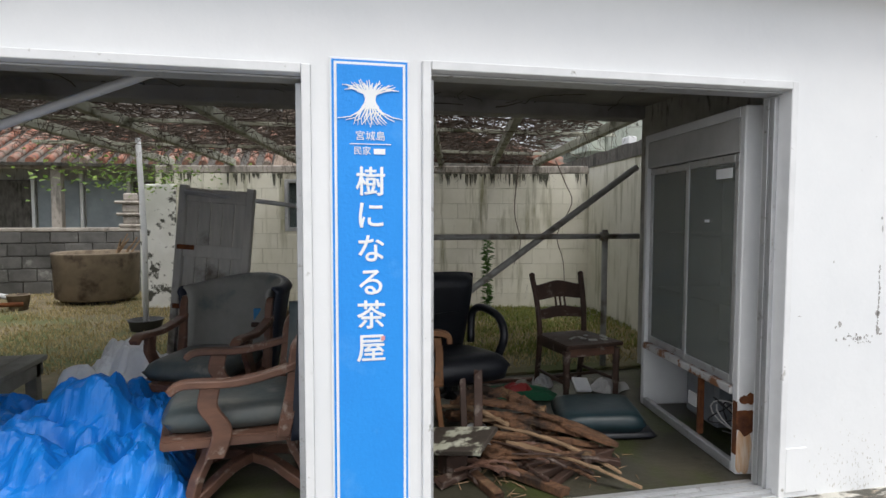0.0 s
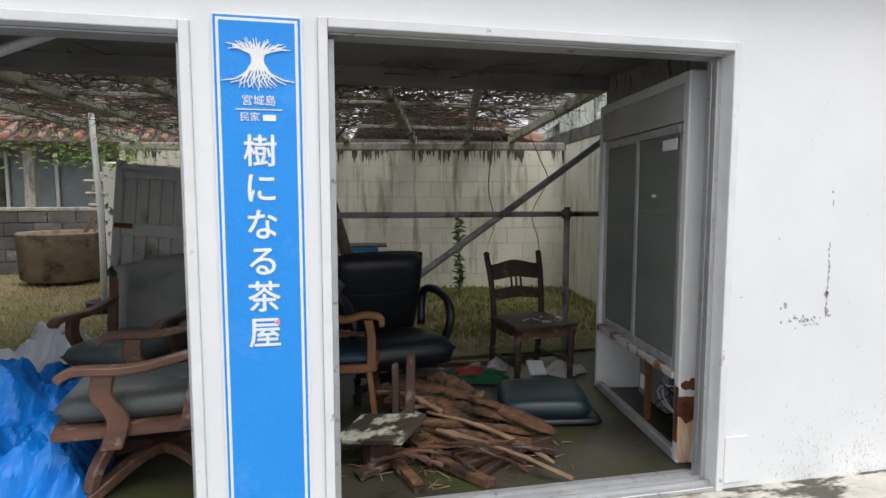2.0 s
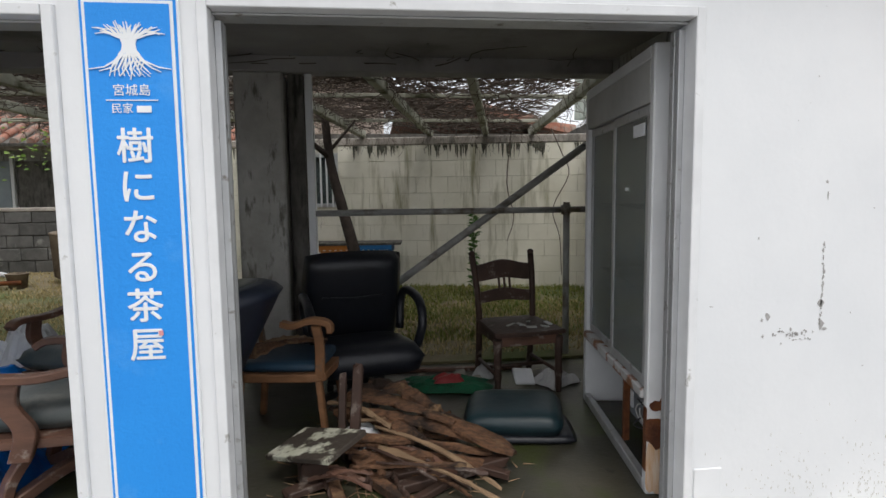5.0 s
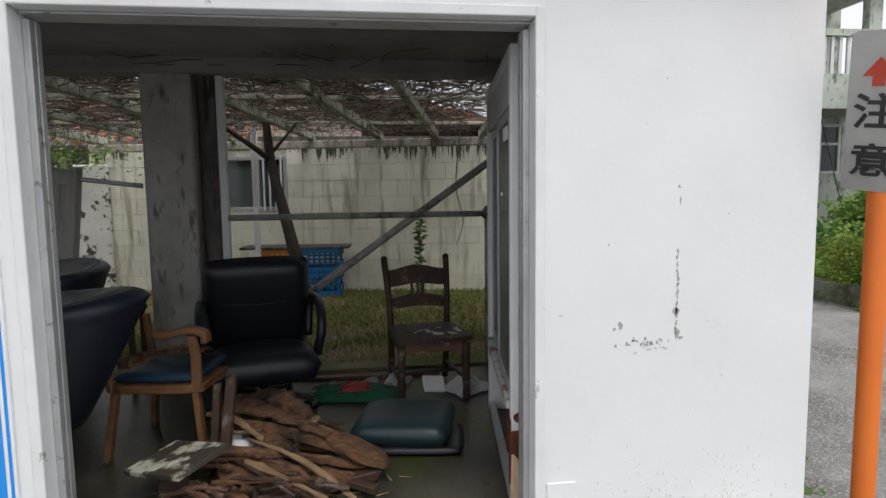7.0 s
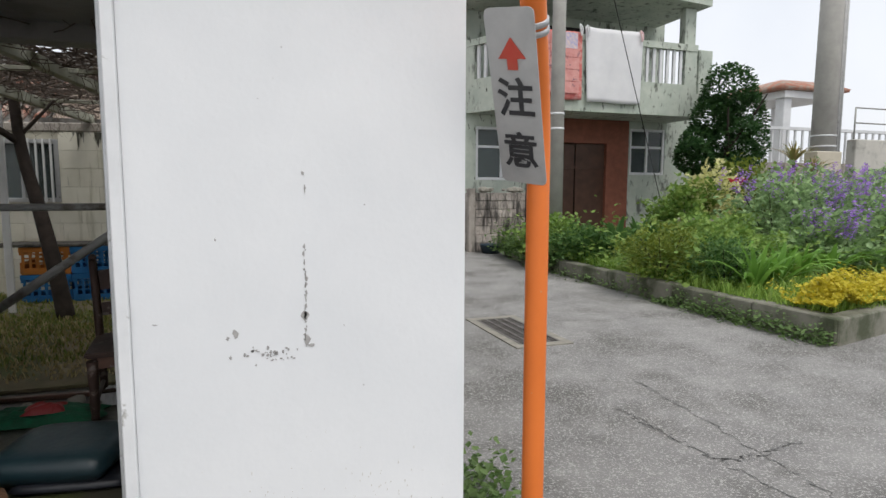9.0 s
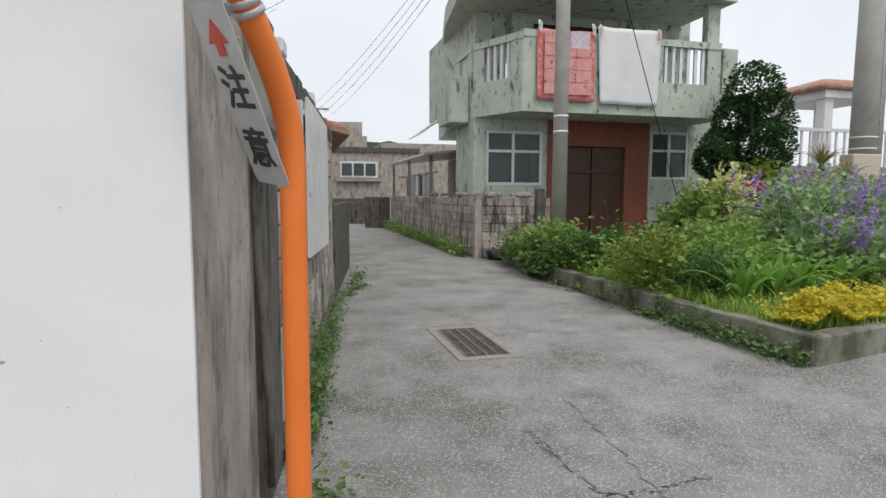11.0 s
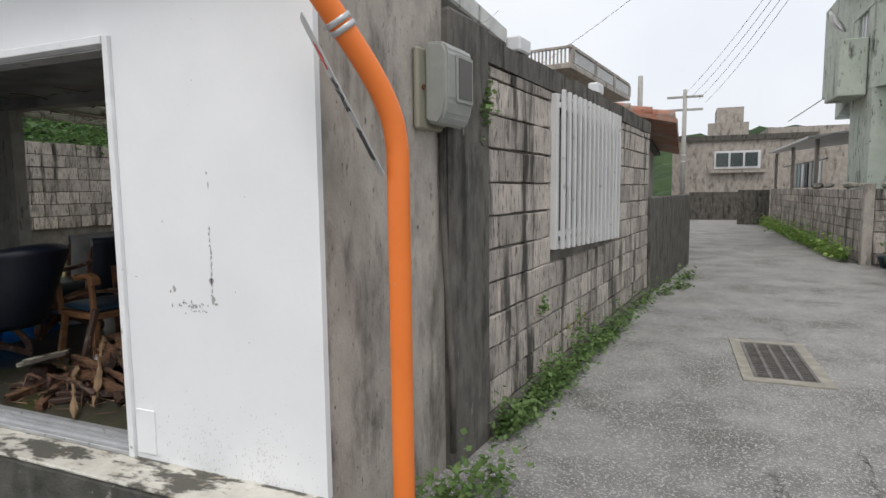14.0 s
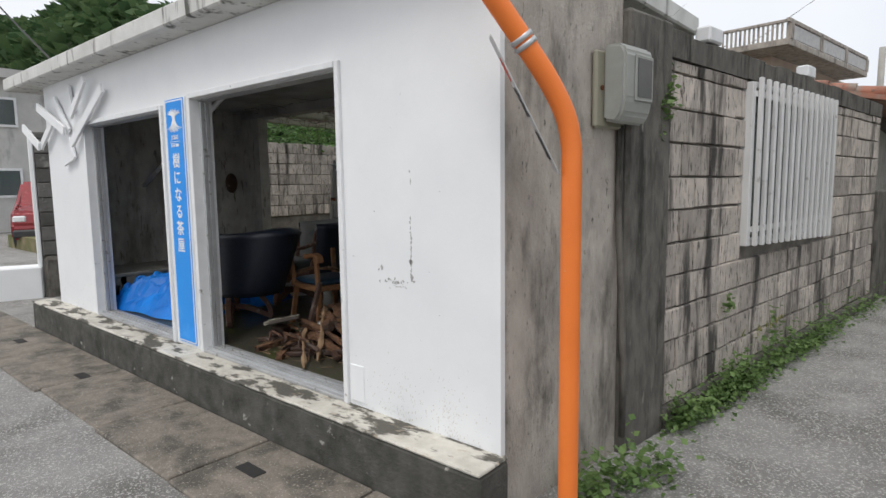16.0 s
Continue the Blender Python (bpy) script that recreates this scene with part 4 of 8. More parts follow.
def captains_chair(at, lining, label):
    """Swivel armchair: wooden base and arms, padded seat, curved vinyl back. Faces +x."""
    c = thing("captains_chair", label, "armchair", at=at, group="armchairs in the shop")
    # four sled feet meeting under the seat
    for a in (45, 135, 225, 315):
        ca, sa = math.cos(radians(a)), math.sin(radians(a))
        part("leg", rib(arc([(0.34 * ca, 0.32 * sa, 0.02), (0.27 * ca, 0.26 * sa, 0.05), (0.12 * ca, 0.12 * sa, 0.11), (0, 0, 0.12)], 4), 0.05, 0.045, side=(-sa, ca, 0)), CHAIRWOOD, c)
        part("upright", rib(arc([(0.33 * ca, 0.31 * sa, 0.045), (0.30 * ca, 0.29 * sa, 0.13), (0.24 * ca, 0.23 * sa, 0.22), (0.23 * ca, 0.22 * sa, 0.285)], 4), 0.05, 0.04, side=(-sa, ca, 0)), CHAIRWOOD, c)
    bm = bmesh.new()
    prism(bm, [(0.34, -0.27), (0.36, 0), (0.34, 0.27), (-0.2, 0.29), (-0.3, 0.15), (-0.3, -0.15), (-0.2, -0.29)], 0.28, 0.325)
    bmesh.ops.bevel(bm, geom=list(bm.edges), offset=0.008, segments=2, affect="EDGES")
    part("seat_frame", bm, CHAIRWOOD, c, "moulded wooden seat rail")
    part("seat", cushion(0.58, 0.50, 0.12), SEATVINYL, c, "greyed teal vinyl seat pad", at=pose(0.06, 0, 0.325))
    for s in (-1, 1):
        part("arm_post", rib(arc([(0.14, 0.285 * s, 0.24), (0.11, 0.295 * s, 0.36), (0.16, 0.30 * s, 0.46), (0.15, 0.30 * s, 0.55)], 4), 0.075, 0.035, side=(1, 0, 0)), CHAIRWOOD, c)
        part("arm", rib(arc([(0.30, 0.30 * s, 0.535), (0.24, 0.30 * s, 0.565), (0.05, 0.30 * s, 0.56), (-0.14, 0.29 * s, 0.60), (-0.2, 0.285 * s, 0.63)], 5), 0.06, 0.032), CHAIRWOOD, c, "worn wooden armrest")
        part("back_post", rib(arc([(-0.12, 0.285 * s, 0.30), (-0.16, 0.285 * s, 0.5), (-0.18, 0.285 * s, 0.68), (-0.21, 0.285 * s, 0.74)], 4), 0.055, 0.045, side=(1, 0, 0)), CHAIRWOOD, c)
    # thickly upholstered wrapped back: outer shell with a fat rolled top, and the inside pad
    N, M = 20, 10

    def ring(depth, yy, v, z):
        pts = []
        for i in range(N + 1):
            th = math.pi * (i / N - 0.5)
            pts.append((-0.15 - 0.03 * v - depth * math.cos(th) ** 0.8, yy * math.sin(th), z + 0.045 * v * v * math.cos(th) ** 2))
        return pts

    outer = [ring(0.34 + 0.22 * v, 0.29 + 0.03 * v, v, 0.28 + 0.46 * v) for v in [j / M for j in range(M + 1)]]
    thick = 0.20
    for k in range(1, 8):
        a = math.pi * k / 8
        outer.append(ring(0.585 - thick * (1 - math.cos(a)) / 2, 0.335 - 0.075 * (1 - math.cos(a)) / 2, 1.0, 0.74 + 0.055 * math.sin(a)))
    inner = outer[-4:] + [ring(0.385 - 0.16 * (1 - v), 0.262, v, 0.31 + 0.43 * v) for v in [1 - j / M for j in range(M + 1)]]
    outer = outer[:-3]
    for nm, rings, material, lab in (("back_shell", outer, NAVY, "navy vinyl outside and rolled top of the back"), ("back_pad", inner, lining, "vinyl inside of the back")):
        bm = bmesh.new()
        vs = [[bm.verts.new(p) for p in r] for r in rings]
        for a, b in zip(vs, vs[1:]):
            for i in range(N):
                bm.faces.new((a[i], b[i], b[i + 1], a[i + 1])).smooth = True
        ob = part(nm, bm, material, c, lab)
        md = ob.modifiers.new("thick", "SOLIDIFY")
        md.thickness, md.offset = 0.018, 0
    return c


captains_chair(pose(-0.30, 2.88, FZ, 0, 0, 186) @ Matrix.Diagonal((1.06, 1.0, 1.0, 1)), SEATVINYL, "wooden captain's chair with navy curved back and greyed seat")
captains_chair(pose(-0.62, 3.74, FZ, 0, 0, 250), GREYVINYL, "wooden captain's chair with greyed vinyl, beside another")


def office_chair(at):
    c = thing("office_chair", "black leather office armchair slumped low on the floor", "office chair", at=at)
    part("seat", cushion(0.62, 0.60, 0.19, 0.55), BLACKLEATHER, c, at=pose(0.04, 0, 0.20, 0, -5, 0))
    back = part("backrest", cushion(0.66, 0.62, 0.17, 0.6), BLACKLEATHER, c, "deep buttoned backrest", at=pose(-0.27, 0, 0.55, 0, -72, 0) @ pose(0.0, 0, -0.06))
    part("seam", T([(-0.195, -0.2, 0.59), (-0.175, 0, 0.582), (-0.195, 0.2, 0.59)], 0.008, n=6), BLACKLEATHER, back, at=back.matrix_basis.inverted())
    for s in (-1, 1):
        pts = arc([(-0.22, 0.29 * s, 0.36), (-0.24, 0.31 * s, 0.56), (-0.12, 0.32 * s, 0.62), (0.1, 0.32 * s, 0.59), (0.19, 0.31 * s, 0.48), (0.15, 0.29 * s, 0.34)], 5)
        part("arm", T(pts, 0.027, n=10), BLACKLEATHER, c, "looped black armrest")
    part("column", T([(0, 0, 0.06), (0, 0, 0.235)], 0.03, n=12), SIGN_BLACK, c)
    for k in range(5):
        a = 2 * math.pi * k / 5
        leg = part("leg", rib([(0, 0, 0.1), (0.15 * math.cos(a), 0.15 * math.sin(a), 0.085), (0.28 * math.cos(a), 0.28 * math.sin(a), 0.06)], 0.045, 0.03, side=(-math.sin(a), math.cos(a), 0)), SIGN_BLACK, c)
        part("castor", T([(0.28 * math.cos(a), 0.28 * math.sin(a) - 0.018, 0.026), (0.28 * math.cos(a), 0.28 * math.sin(a) + 0.018, 0.026)], 0.026, n=10), SIGN_BLACK, leg)
    return c


office_chair(pose(0.83, 3.72, FZ - 0.0, 0, 0, -76))


def dining_chair(at):
    """Ladder-back chair; faces +x."""
    c = thing("dining_chair", "dark-stained wooden ladder-back dining chair with littered seat", "chair", at=at)
    for s in (-1, 1):
        part("back_leg", T(arc([(-0.24, 0.17 * s, 0.0), (-0.19, 0.175 * s, 0.36), (-0.22, 0.185 * s, 0.6), (-0.27, 0.195 * s, 0.755)], 4), 0.02, n=8), DARKWOOD, c)
        part("finial", lathe(bmesh.new(), [(0.012, 0), (0.021, 0.012), (0.02, 0.026), (0.006, 0.036)], n=10, m=pose(-0.272, 0.195 * s, 0.752)), DARKWOOD, c)
        leg = part("front_leg", lathe(bmesh.new(), [(0.016, 0), (0.02, 0.03), (0.018, 0.08), (0.024, 0.12), (0.02, 0.16), (0.023, 0.25), (0.027, 0.33)], n=10, m=pose(0.17, 0.185 * s, 0)), DARKWOOD, c)
        part("side_rail", T([(-0.2, 0.172 * s, 0.12), (0.17, 0.183 * s, 0.12)], 0.011, n=7), DARKWOOD, c)
        part("apron", B(-0.19, 0.176 * s - 0.012, 0.30, 0.17, 0.176 * s + 0.012, 0.35, bevel=0.003), DARKWOOD, c)
    part("apron", B(0.155, -0.165, 0.29, 0.18, 0.165, 0.35, bevel=0.003), CHAIRWOOD, c)
    part("stretcher", T([(-0.02, -0.175, 0.12), (-0.02, 0.175, 0.12)], 0.011, n=7), DARKWOOD, c)
    bm = bmesh.new()
    prism(bm, [(0.21, -0.215), (0.225, 0), (0.21, 0.215), (-0.21, 0.19), (-0.21, -0.19)], 0.35, 0.375)
    bmesh.ops.bevel(bm, geom=list(bm.edges), offset=0.006, segments=2, affect="EDGES")
    part("seat", bm, DARKWOOD, c, "flat wooden seat with scraps on it")

    def slat(z0, z1, x, wave):
        bm = bmesh.new()
        n = 12
        outl = [(-0.178 + 0.356 * k / n, z1 + wave * (0.5 - 0.5 * math.cos(2 * math.pi * k / n))) for k in range(n + 1)]
        outl += [(0.178 - 0.356 * k / n, z0 + wave * 0.6 * (0.5 - 0.5 * math.cos(2 * math.pi * k / n))) for k in range(n + 1)]
        lo = [bm.verts.new((x - 0.009 - (z - 0.5) * 0.15, y, z)) for y, z in outl]
        hi = [bm.verts.new((x + 0.009 - (z - 0.5) * 0.15, y, z)) for y, z in outl]
        bm.faces.new(lo)
        bm.faces.new(hi[::-1])
        for i in range(len(outl)):
            j = (i + 1) % len(outl)
            bm.faces.new((lo[j], lo[i], hi[i], hi[j]))
        return bm

    part("back_slat", slat(0.60, 0.70, -0.222, 0.03), DARKWOOD, c)
    part("back_slat", slat(0.47, 0.535, -0.212, 0.022), DARKWOOD, c)
    for y in (-0.035, 0, 0.035):
        part("spindle", T([(-0.208, y, 0.545), (-0.228, y, 0.62)], 0.008, n=6), DARKWOOD, c)
    for k in range(7):
        m = pose(rnd(-0.12, 0.15), rnd(-0.15, 0.17), 0.377, rnd(-15, 15), rnd(-15, 15), rnd(0, 180))
        part("scrap", B(-0.03, -0.012, 0, 0.03, 0.012, 0.006, m=m, bevel=0.002), SIGN_GREY if k % 2 else TIMBER, c)
    return c


dining_chair(pose(1.79, 3.84, FZ, 0, 0, -82) @ Matrix.Diagonal((1.06, 1.06, 1.06, 1)))


def blue_chair(at):
    c = thing("wooden_chair", "light wooden chair with worn blue seat and one curled arm", "chair", at=at)
    for sx, sy in ((1, 1), (1, -1), (-1, 1), (-1, -1)):
        part("leg", rib([(0.23 * sx, 0.22 * sy, 0.0), (0.19 * sx, 0.185 * sy, 0.33)], 0.045, 0.03), LIGHTWOOD, c)
    bm = bmesh.new()
    prism(bm, [(0.23, -0.2), (0.24, 0), (0.23, 0.2), (0.15, 0.23), (-0.15, 0.23), (-0.23, 0.2), (-0.23, -0.2), (-0.15, -0.23), (0.15, -0.23)], 0.325, 0.365)
    bmesh.ops.bevel(bm, geom=list(bm.edges), offset=0.006, segments=1, affect="EDGES")
    part("seat_frame", bm, LIGHTWOOD, c)
    part("seat", cushion(0.43, 0.42, 0.055), BLUESEAT, c, "blue vinyl seat pad", at=pose(0, 0, 0.36))
    part("arm_post", rib(arc([(0.2, -0.2, 0.34), (0.205, -0.205, 0.5), (0.19, -0.21, 0.6)], 4), 0.045, 0.028, side=(1, 0, 0)), LIGHTWOOD, c)
    part("arm", rib(arc([(0.26, -0.21, 0.565), (0.25, -0.21, 0.61), (0.17, -0.21, 0.625), (0.08, -0.21, 0.60), (0.02, -0.2, 0.61)], 4), 0.06, 0.03), LIGHTWOOD, c, "curled bare armrest")
    part("back_post", rib([(-0.2, -0.2, 0.33), (-0.24, -0.21, 0.62)], 0.04, 0.03), LIGHTWOOD, c)
    part("back_post", rib([(-0.2, 0.2, 0.33), (-0.24, 0.21, 0.62)], 0.04, 0.03), LIGHTWOOD, c)
    return c


blue_chair(pose(0.47, 3.33, FZ, 0, 0, -8))

# two loose seat pads on the floor
pad = obj("seat_cushion", cushion(0.50, 0.42, 0.12, 0.45), TEAL, "dark teal vinyl seat cushion lying on another pad", "cushion", at=pose(1.61, 3.18, FZ + 0.035, 3, -2, -14))
obj("seat_pad", cushion(0.44, 0.36, 0.045, 0.3), BLACKLEATHER, "thin black seat pad flat on the floor", "cushion", at=pose(1.68, 3.13, FZ, 0, 0, -8))

# ---- splintered wood and palm bark on the floor ----
BARKW = mat("torn_brown_bark", (0.19, 0.095, 0.048), (0.06, 0.03, 0.017), scale=9, stretch=(3, 6, 3), rough=0.85, bump=1.0, bscale=26, stain=(0.03, 0.018, 0.012), stain_scale=5, stain_at=(0.52, 0.62), grime=(0.27, 0.17, 0.09), grime_scale=7, grime_at=(0.58, 0.68))
PALEWOOD = mat("pale_split_wood", (0.27, 0.18, 0.105), (0.15, 0.095, 0.055), scale=7, rough=0.85, bump=0.4, bscale=50)


def splinter(name, p0, p1, w, t, material, label, cat, bend=0.03, group="broken wood pieces", seed=0, twist=0.0):
    """A torn strip: uneven width, ragged ends, slightly bowed."""
    rs = random.Random(seed)
    p0, p1 = Vector(p0), Vector(p1)
    d = p1 - p0
    side0 = d.cross(Vector((0, 0, 1))).normalized()
    bm = bmesh.new()
    n = 16
    rings = []
    for i in range(n + 1):
        u = i / n
        p = p0 + d * u + Vector((0, 0, bend * math.sin(u * math.pi))) + side0 * 0.02 * math.sin(3 * u + seed)
        a = twist * (u - 0.5)
        side = (side0 * math.cos(a) + Vector((0, 0, 1)) * math.sin(a)).normalized()
        nr = side.cross(d.normalized()).normalized()
        ww = w * (0.75 + 0.25 * math.sin(2.2 * u * math.pi + seed)) * (1 if 0 < i < n else rs.uniform(0.15, 0.6)) * rs.uniform(0.45, 1.2)
        cup = t * 0.8
        rings.append([bm.verts.new(q) for q in (p - side * ww / 2 * rs.uniform(0.75, 1.1), p + nr * cup * rs.uniform(0.3, 1.5), p + side * ww / 2, p + side * ww / 2 - nr * t, p - nr * (t - cup), p - side * ww / 2 - nr * t)])
    for a, b in zip(rings, rings[1:]):
        for k in range(6):
            bm.faces.new((a[k], a[(k + 1) % 6], b[(k + 1) % 6], b[k]))
    bm.faces.new(rings[0][::-1])
    bm.faces.new(rings[-1])
    return obj(name, bm, material, label, cat, group)


bark_bits = [
    ((0.80, 3.24, 0.53), (1.50, 2.72, 0.37), 0.16, 0.014), ((0.72, 3.16, 0.51), (1.26, 2.86, 0.47), 0.12, 0.012), ((0.70, 3.05, 0.48), (1.36, 2.84, 0.40), 0.12, 0.018), ((0.86, 3.34, 0.52), (1.22, 2.98, 0.50), 0.15, 0.02),
    ((0.62, 2.92, 0.42), (1.42, 2.78, 0.36), 0.09, 0.015), ((0.80, 2.80, 0.37), (1.38, 2.70, 0.34), 0.13, 0.02), ((0.72, 3.20, 0.44), (1.10, 2.80, 0.42), 0.14, 0.02),
    ((0.95, 2.98, 0.43), (1.48, 2.76, 0.36), 0.07, 0.012)]
for k, (a, b, w, t) in enumerate(bark_bits):
    splinter("bark_strip", a, b, w, t, BARKW, "torn brown sheet of palm bark in the debris heap", "bark", bend=0.035, group="bark strips", seed=k + 2, twist=0.5)
for k, (a, b, w, t) in enumerate([((0.93, 2.78, 0.42), (1.42, 2.36, 0.32), 0.045, 0.008), ((0.78, 3.0, 0.46), (1.35, 2.86, 0.41), 0.03, 0.01), ((0.9, 2.92, 0.45), (1.40, 2.50, 0.335), 0.035, 0.008), ((0.66, 3.12, 0.50), (0.98, 2.9, 0.46), 0.05, 0.012)]):
    splinter("wood_strip", a, b, w, t, PALEWOOD, "pale split strip of wood on the heap", "wood strip", seed=k + 20, twist=0.8)


def plank(name, p0, p1, w, t, material, label):
    p0, p1 = Vector(p0), Vector(p1)
    d = p1 - p0
    m = Matrix.Translation((p0 + p1) / 2) @ d.to_track_quat("X", "Z").to_matrix().to_4x4()
    bm = box(bmesh.new(), -d.length / 2, -w / 2, -t / 2, d.length / 2, w / 2, t / 2, bevel=0.004)
    rs = random.Random(int(d.length * 1000))
    for v in bm.verts:
        if abs(v.co.x) > d.length * 0.45:
            v.co.x += rs.uniform(-0.02, 0.02)
    return obj(name, bm, material, label, "wood", "broken wood pieces", at=m)


for k, (a, b, w, t) in enumerate([((0.80, 2.78, 0.33), (1.08, 2.42, 0.31), 0.05, 0.04), ((0.85, 2.66, 0.32), (1.40, 2.78, 0.33), 0.05, 0.035), ((1.0, 2.60, 0.315), (1.46, 2.74, 0.34), 0.06, 0.04),
                                  ((0.72, 2.70, 0.31), (0.78, 2.45, 0.31), 0.05, 0.04), ((1.02, 2.88, 0.36), (1.45, 2.62, 0.33), 0.04, 0.03), ((0.55, 2.62, 0.31), (0.75, 2.72, 0.33), 0.07, 0.03), ((0.9, 3.1, 0.40), (1.3, 3.02, 0.36), 0.06, 0.02),
                                  ((1.05, 2.5, 0.31), (1.2, 2.62, 0.315), 0.04, 0.03)]):
    plank("wood_scrap", a, b, w, t, DARKWOOD if k % 3 else BARKW, "dark broken piece of furniture wood on the heap")
plank("wood_scrap", (0.80, 2.86, 0.31), (0.83, 2.98, 0.72), 0.045, 0.03, DARKWOOD, "dark broken board standing up in the heap")
plank("wood_scrap", (0.745, 2.92, 0.31), (0.755, 3.02, 0.66), 0.035, 0.025, DARKWOOD, "dark broken stick standing up in the heap")
rs = random.Random(8)
bm = bmesh.new()
for k in range(260):
    p = Vector((rs.gauss(1.0, 0.28), rs.gauss(2.85, 0.22), FZ + 0.004))
    if not (0.45 < p.x < 1.6 and 2.45 < p.y < 3.5):
        continue
    a = rs.uniform(0, 6.28)
    l = rs.uniform(0.02, 0.09)
    tube(bm, [p, p + Vector((l * math.cos(a), l * math.sin(a), rs.uniform(0, 0.03)))], rs.uniform(0.002, 0.005), n=4, r_end=0.001)
obj("splinters", bm, PALEWOOD, "small splinters and chips strewn on the floor", "splinters", kind="stuff")

splinter("bark_strip", (0.26, 3.20, 0.745), (0.66, 3.34, 0.75), 0.15, 0.012, BARKW, "curled piece of brown bark lying on a chair seat", "bark", bend=0.03, group="bark strips", seed=77, twist=0.9)
splinter("bark_strip", (0.34, 3.42, 0.745), (0.62, 3.30, 0.76), 0.07, 0.012, PALEWOOD, "pale split bark lying on a chair seat", "bark", bend=0.02, group="bark strips", seed=78, twist=0.7)
rs = random.Random(63)
for k in range(52):
    a = Vector((rs.uniform(0.58, 1.2), rs.uniform(2.6, 3.3), FZ + rs.uniform(0.015, 0.13)))
    ang = rs.gauss(-0.5, 0.5)
    l = rs.uniform(0.12, 0.48)
    b = a + Vector((l * math.cos(ang), l * math.sin(ang), rs.uniform(-0.05, 0.04)))
    b.z = max(b.z, FZ + 0.012)
    if b.y < 2.45 or b.x > 1.6:
        continue
    splinter("wood_strip", a, b, rs.uniform(0.015, 0.05), rs.uniform(0.005, 0.014), rs.choice((BARKW, BARKW, DARKWOOD, DARKWOOD, CHAIRWOOD)), "torn sliver of wood in the debris heap", "wood strip", bend=rs.uniform(0, 0.03), seed=k + 50, twist=rs.uniform(-1, 1))
MARBLED = mat("stained_white_board", (0.55, 0.55, 0.46), (0.36, 0.36, 0.27), scale=7, rough=0.6, bump=0.3, stain=(0.05, 0.04, 0.032), stain_scale=9, stain_at=(0.42, 0.5))
bm = B(-0.19, -0.125, -0.012, 0.17, 0.125, 0.012, bevel=0.003)
obj("broken_tile", bm, MARBLED, "white stained board propped on the wood heap", "board", at=pose(0.66, 2.745, 0.455, 8, -10, -38))
obj("tile_prop", B(-0.06, -0.05, 0, 0.06, 0.05, 0.115, bevel=0.01), DARKWOOD, "dark wood offcut under the white board", "wood", at=pose(0.64, 2.74, FZ, 0, 0, 20))
obj("plastic_sheet", lathe(bmesh.new(), [(0.02, 0), (0.11, 0.01), (0.09, 0.05), (0.05, 0.09), (0.01, 0.1)], n=9), SIGN_WHITE, "crumpled white plastic wrapper in the heap", "wrapper", at=pose(0.83, 3.02, 0.33, 10, 5, 0))

# ---- litter at the back of the floor ----
NET = mat("green_net", (0.01, 0.13, 0.06), (0.015, 0.08, 0.04), scale=20, rough=0.8, bump=0.4)


def crumple(w, d, h, n=26, seed=1, sharp=1.0, drop=True):
    """A creased sheet heaped up, with its rim on the floor."""
    bm = bmesh.new()
    rows = []
    noise_off = Vector((seed * 13.1, seed * 7.7, 0))
    for i in range(n + 1):
        row = []
        for j in range(n + 1):
            u, v = -1 + 2 * i / n, -1 + 2 * j / n
            r = math.hypot(u, v)
            wob = 0.16 * noise.noise(Vector((u * 1.6, v * 1.6, seed)))
            env = max(0.0, 1 - max(abs(u), abs(v)) ** 2.4)
            q = Vector((u, v, 0)) + noise_off
            wp = Vector((noise.noise(q * 1.3), noise.noise(q * 1.3 + Vector((4, 9, 2))), 0)) * 0.45
            c = noise.noise(q * 1.5)
            ridge = 0.5 - abs(noise.noise(q * 1.7 + wp))
            fold = abs(noise.noise(q * 3.3 + wp * 2)) - 0.25
            crease = 0.3 - abs(noise.noise(q * 7.5 + wp * 3))
            z = h * env * (0.70 + 0.35 * c) + sharp * (0.10 * ridge + 0.07 * fold + 0.036 * crease + 0.008 * (0.3 - abs(noise.noise(q * 15)))) * min(1, env * 2.2) * min(1, h * 3)
            row.append(bm.verts.new((u * w / 2 * (1 + wob), v * d / 2 * (1 + wob), max(0.004, z + 0.006))))
        rows.append(row)
    for i in range(n):
        for j in range(n):
            bm.faces.new((rows[i][j], rows[i + 1][j], rows[i + 1][j + 1], rows[i][j + 1]))
    return bm


def sheet(name, bm, material, label, cat, at, thick=0.004):
    ob = obj(name, bm, material, label, cat, at=at)
    md = ob.modifiers.new("thick", "SOLIDIFY")
    md.thickness, md.offset = thick, 1
    return ob


sheet("green_net", crumple(0.55, 0.26, 0.07, 22, 4), NET, "crumpled green netting on the shop floor", "netting", pose(1.33, 3.86, FZ, 0, 0, -8))
obj("red_wrapper", crumple(0.2, 0.12, 0.05, 10, 6), mat("red_plastic", (0.3, 0.03, 0.03), rough=0.5), "crumpled red wrapper on green netting", "wrapper", at=pose(1.35, 3.84, FZ + 0.05))
obj("floor_batten", B(-0.55, -0.02, 0, 0.55, 0.02, 0.025, bevel=0.004), CHAIRWOOD, "reddish batten lying along the floor edge", "batten", at=pose(1.35, 4.2, FZ, 0, 0, -3))
obj("food_tray", B(-0.075, -0.055, -0.012, 0.075, 0.055, 0.012, bevel=0.008), SIGN_WHITE, "white foam food tray lying against the chair leg", "tray", at=pose(1.83, 3.84, FZ + 0.055, 50, 10, 20))
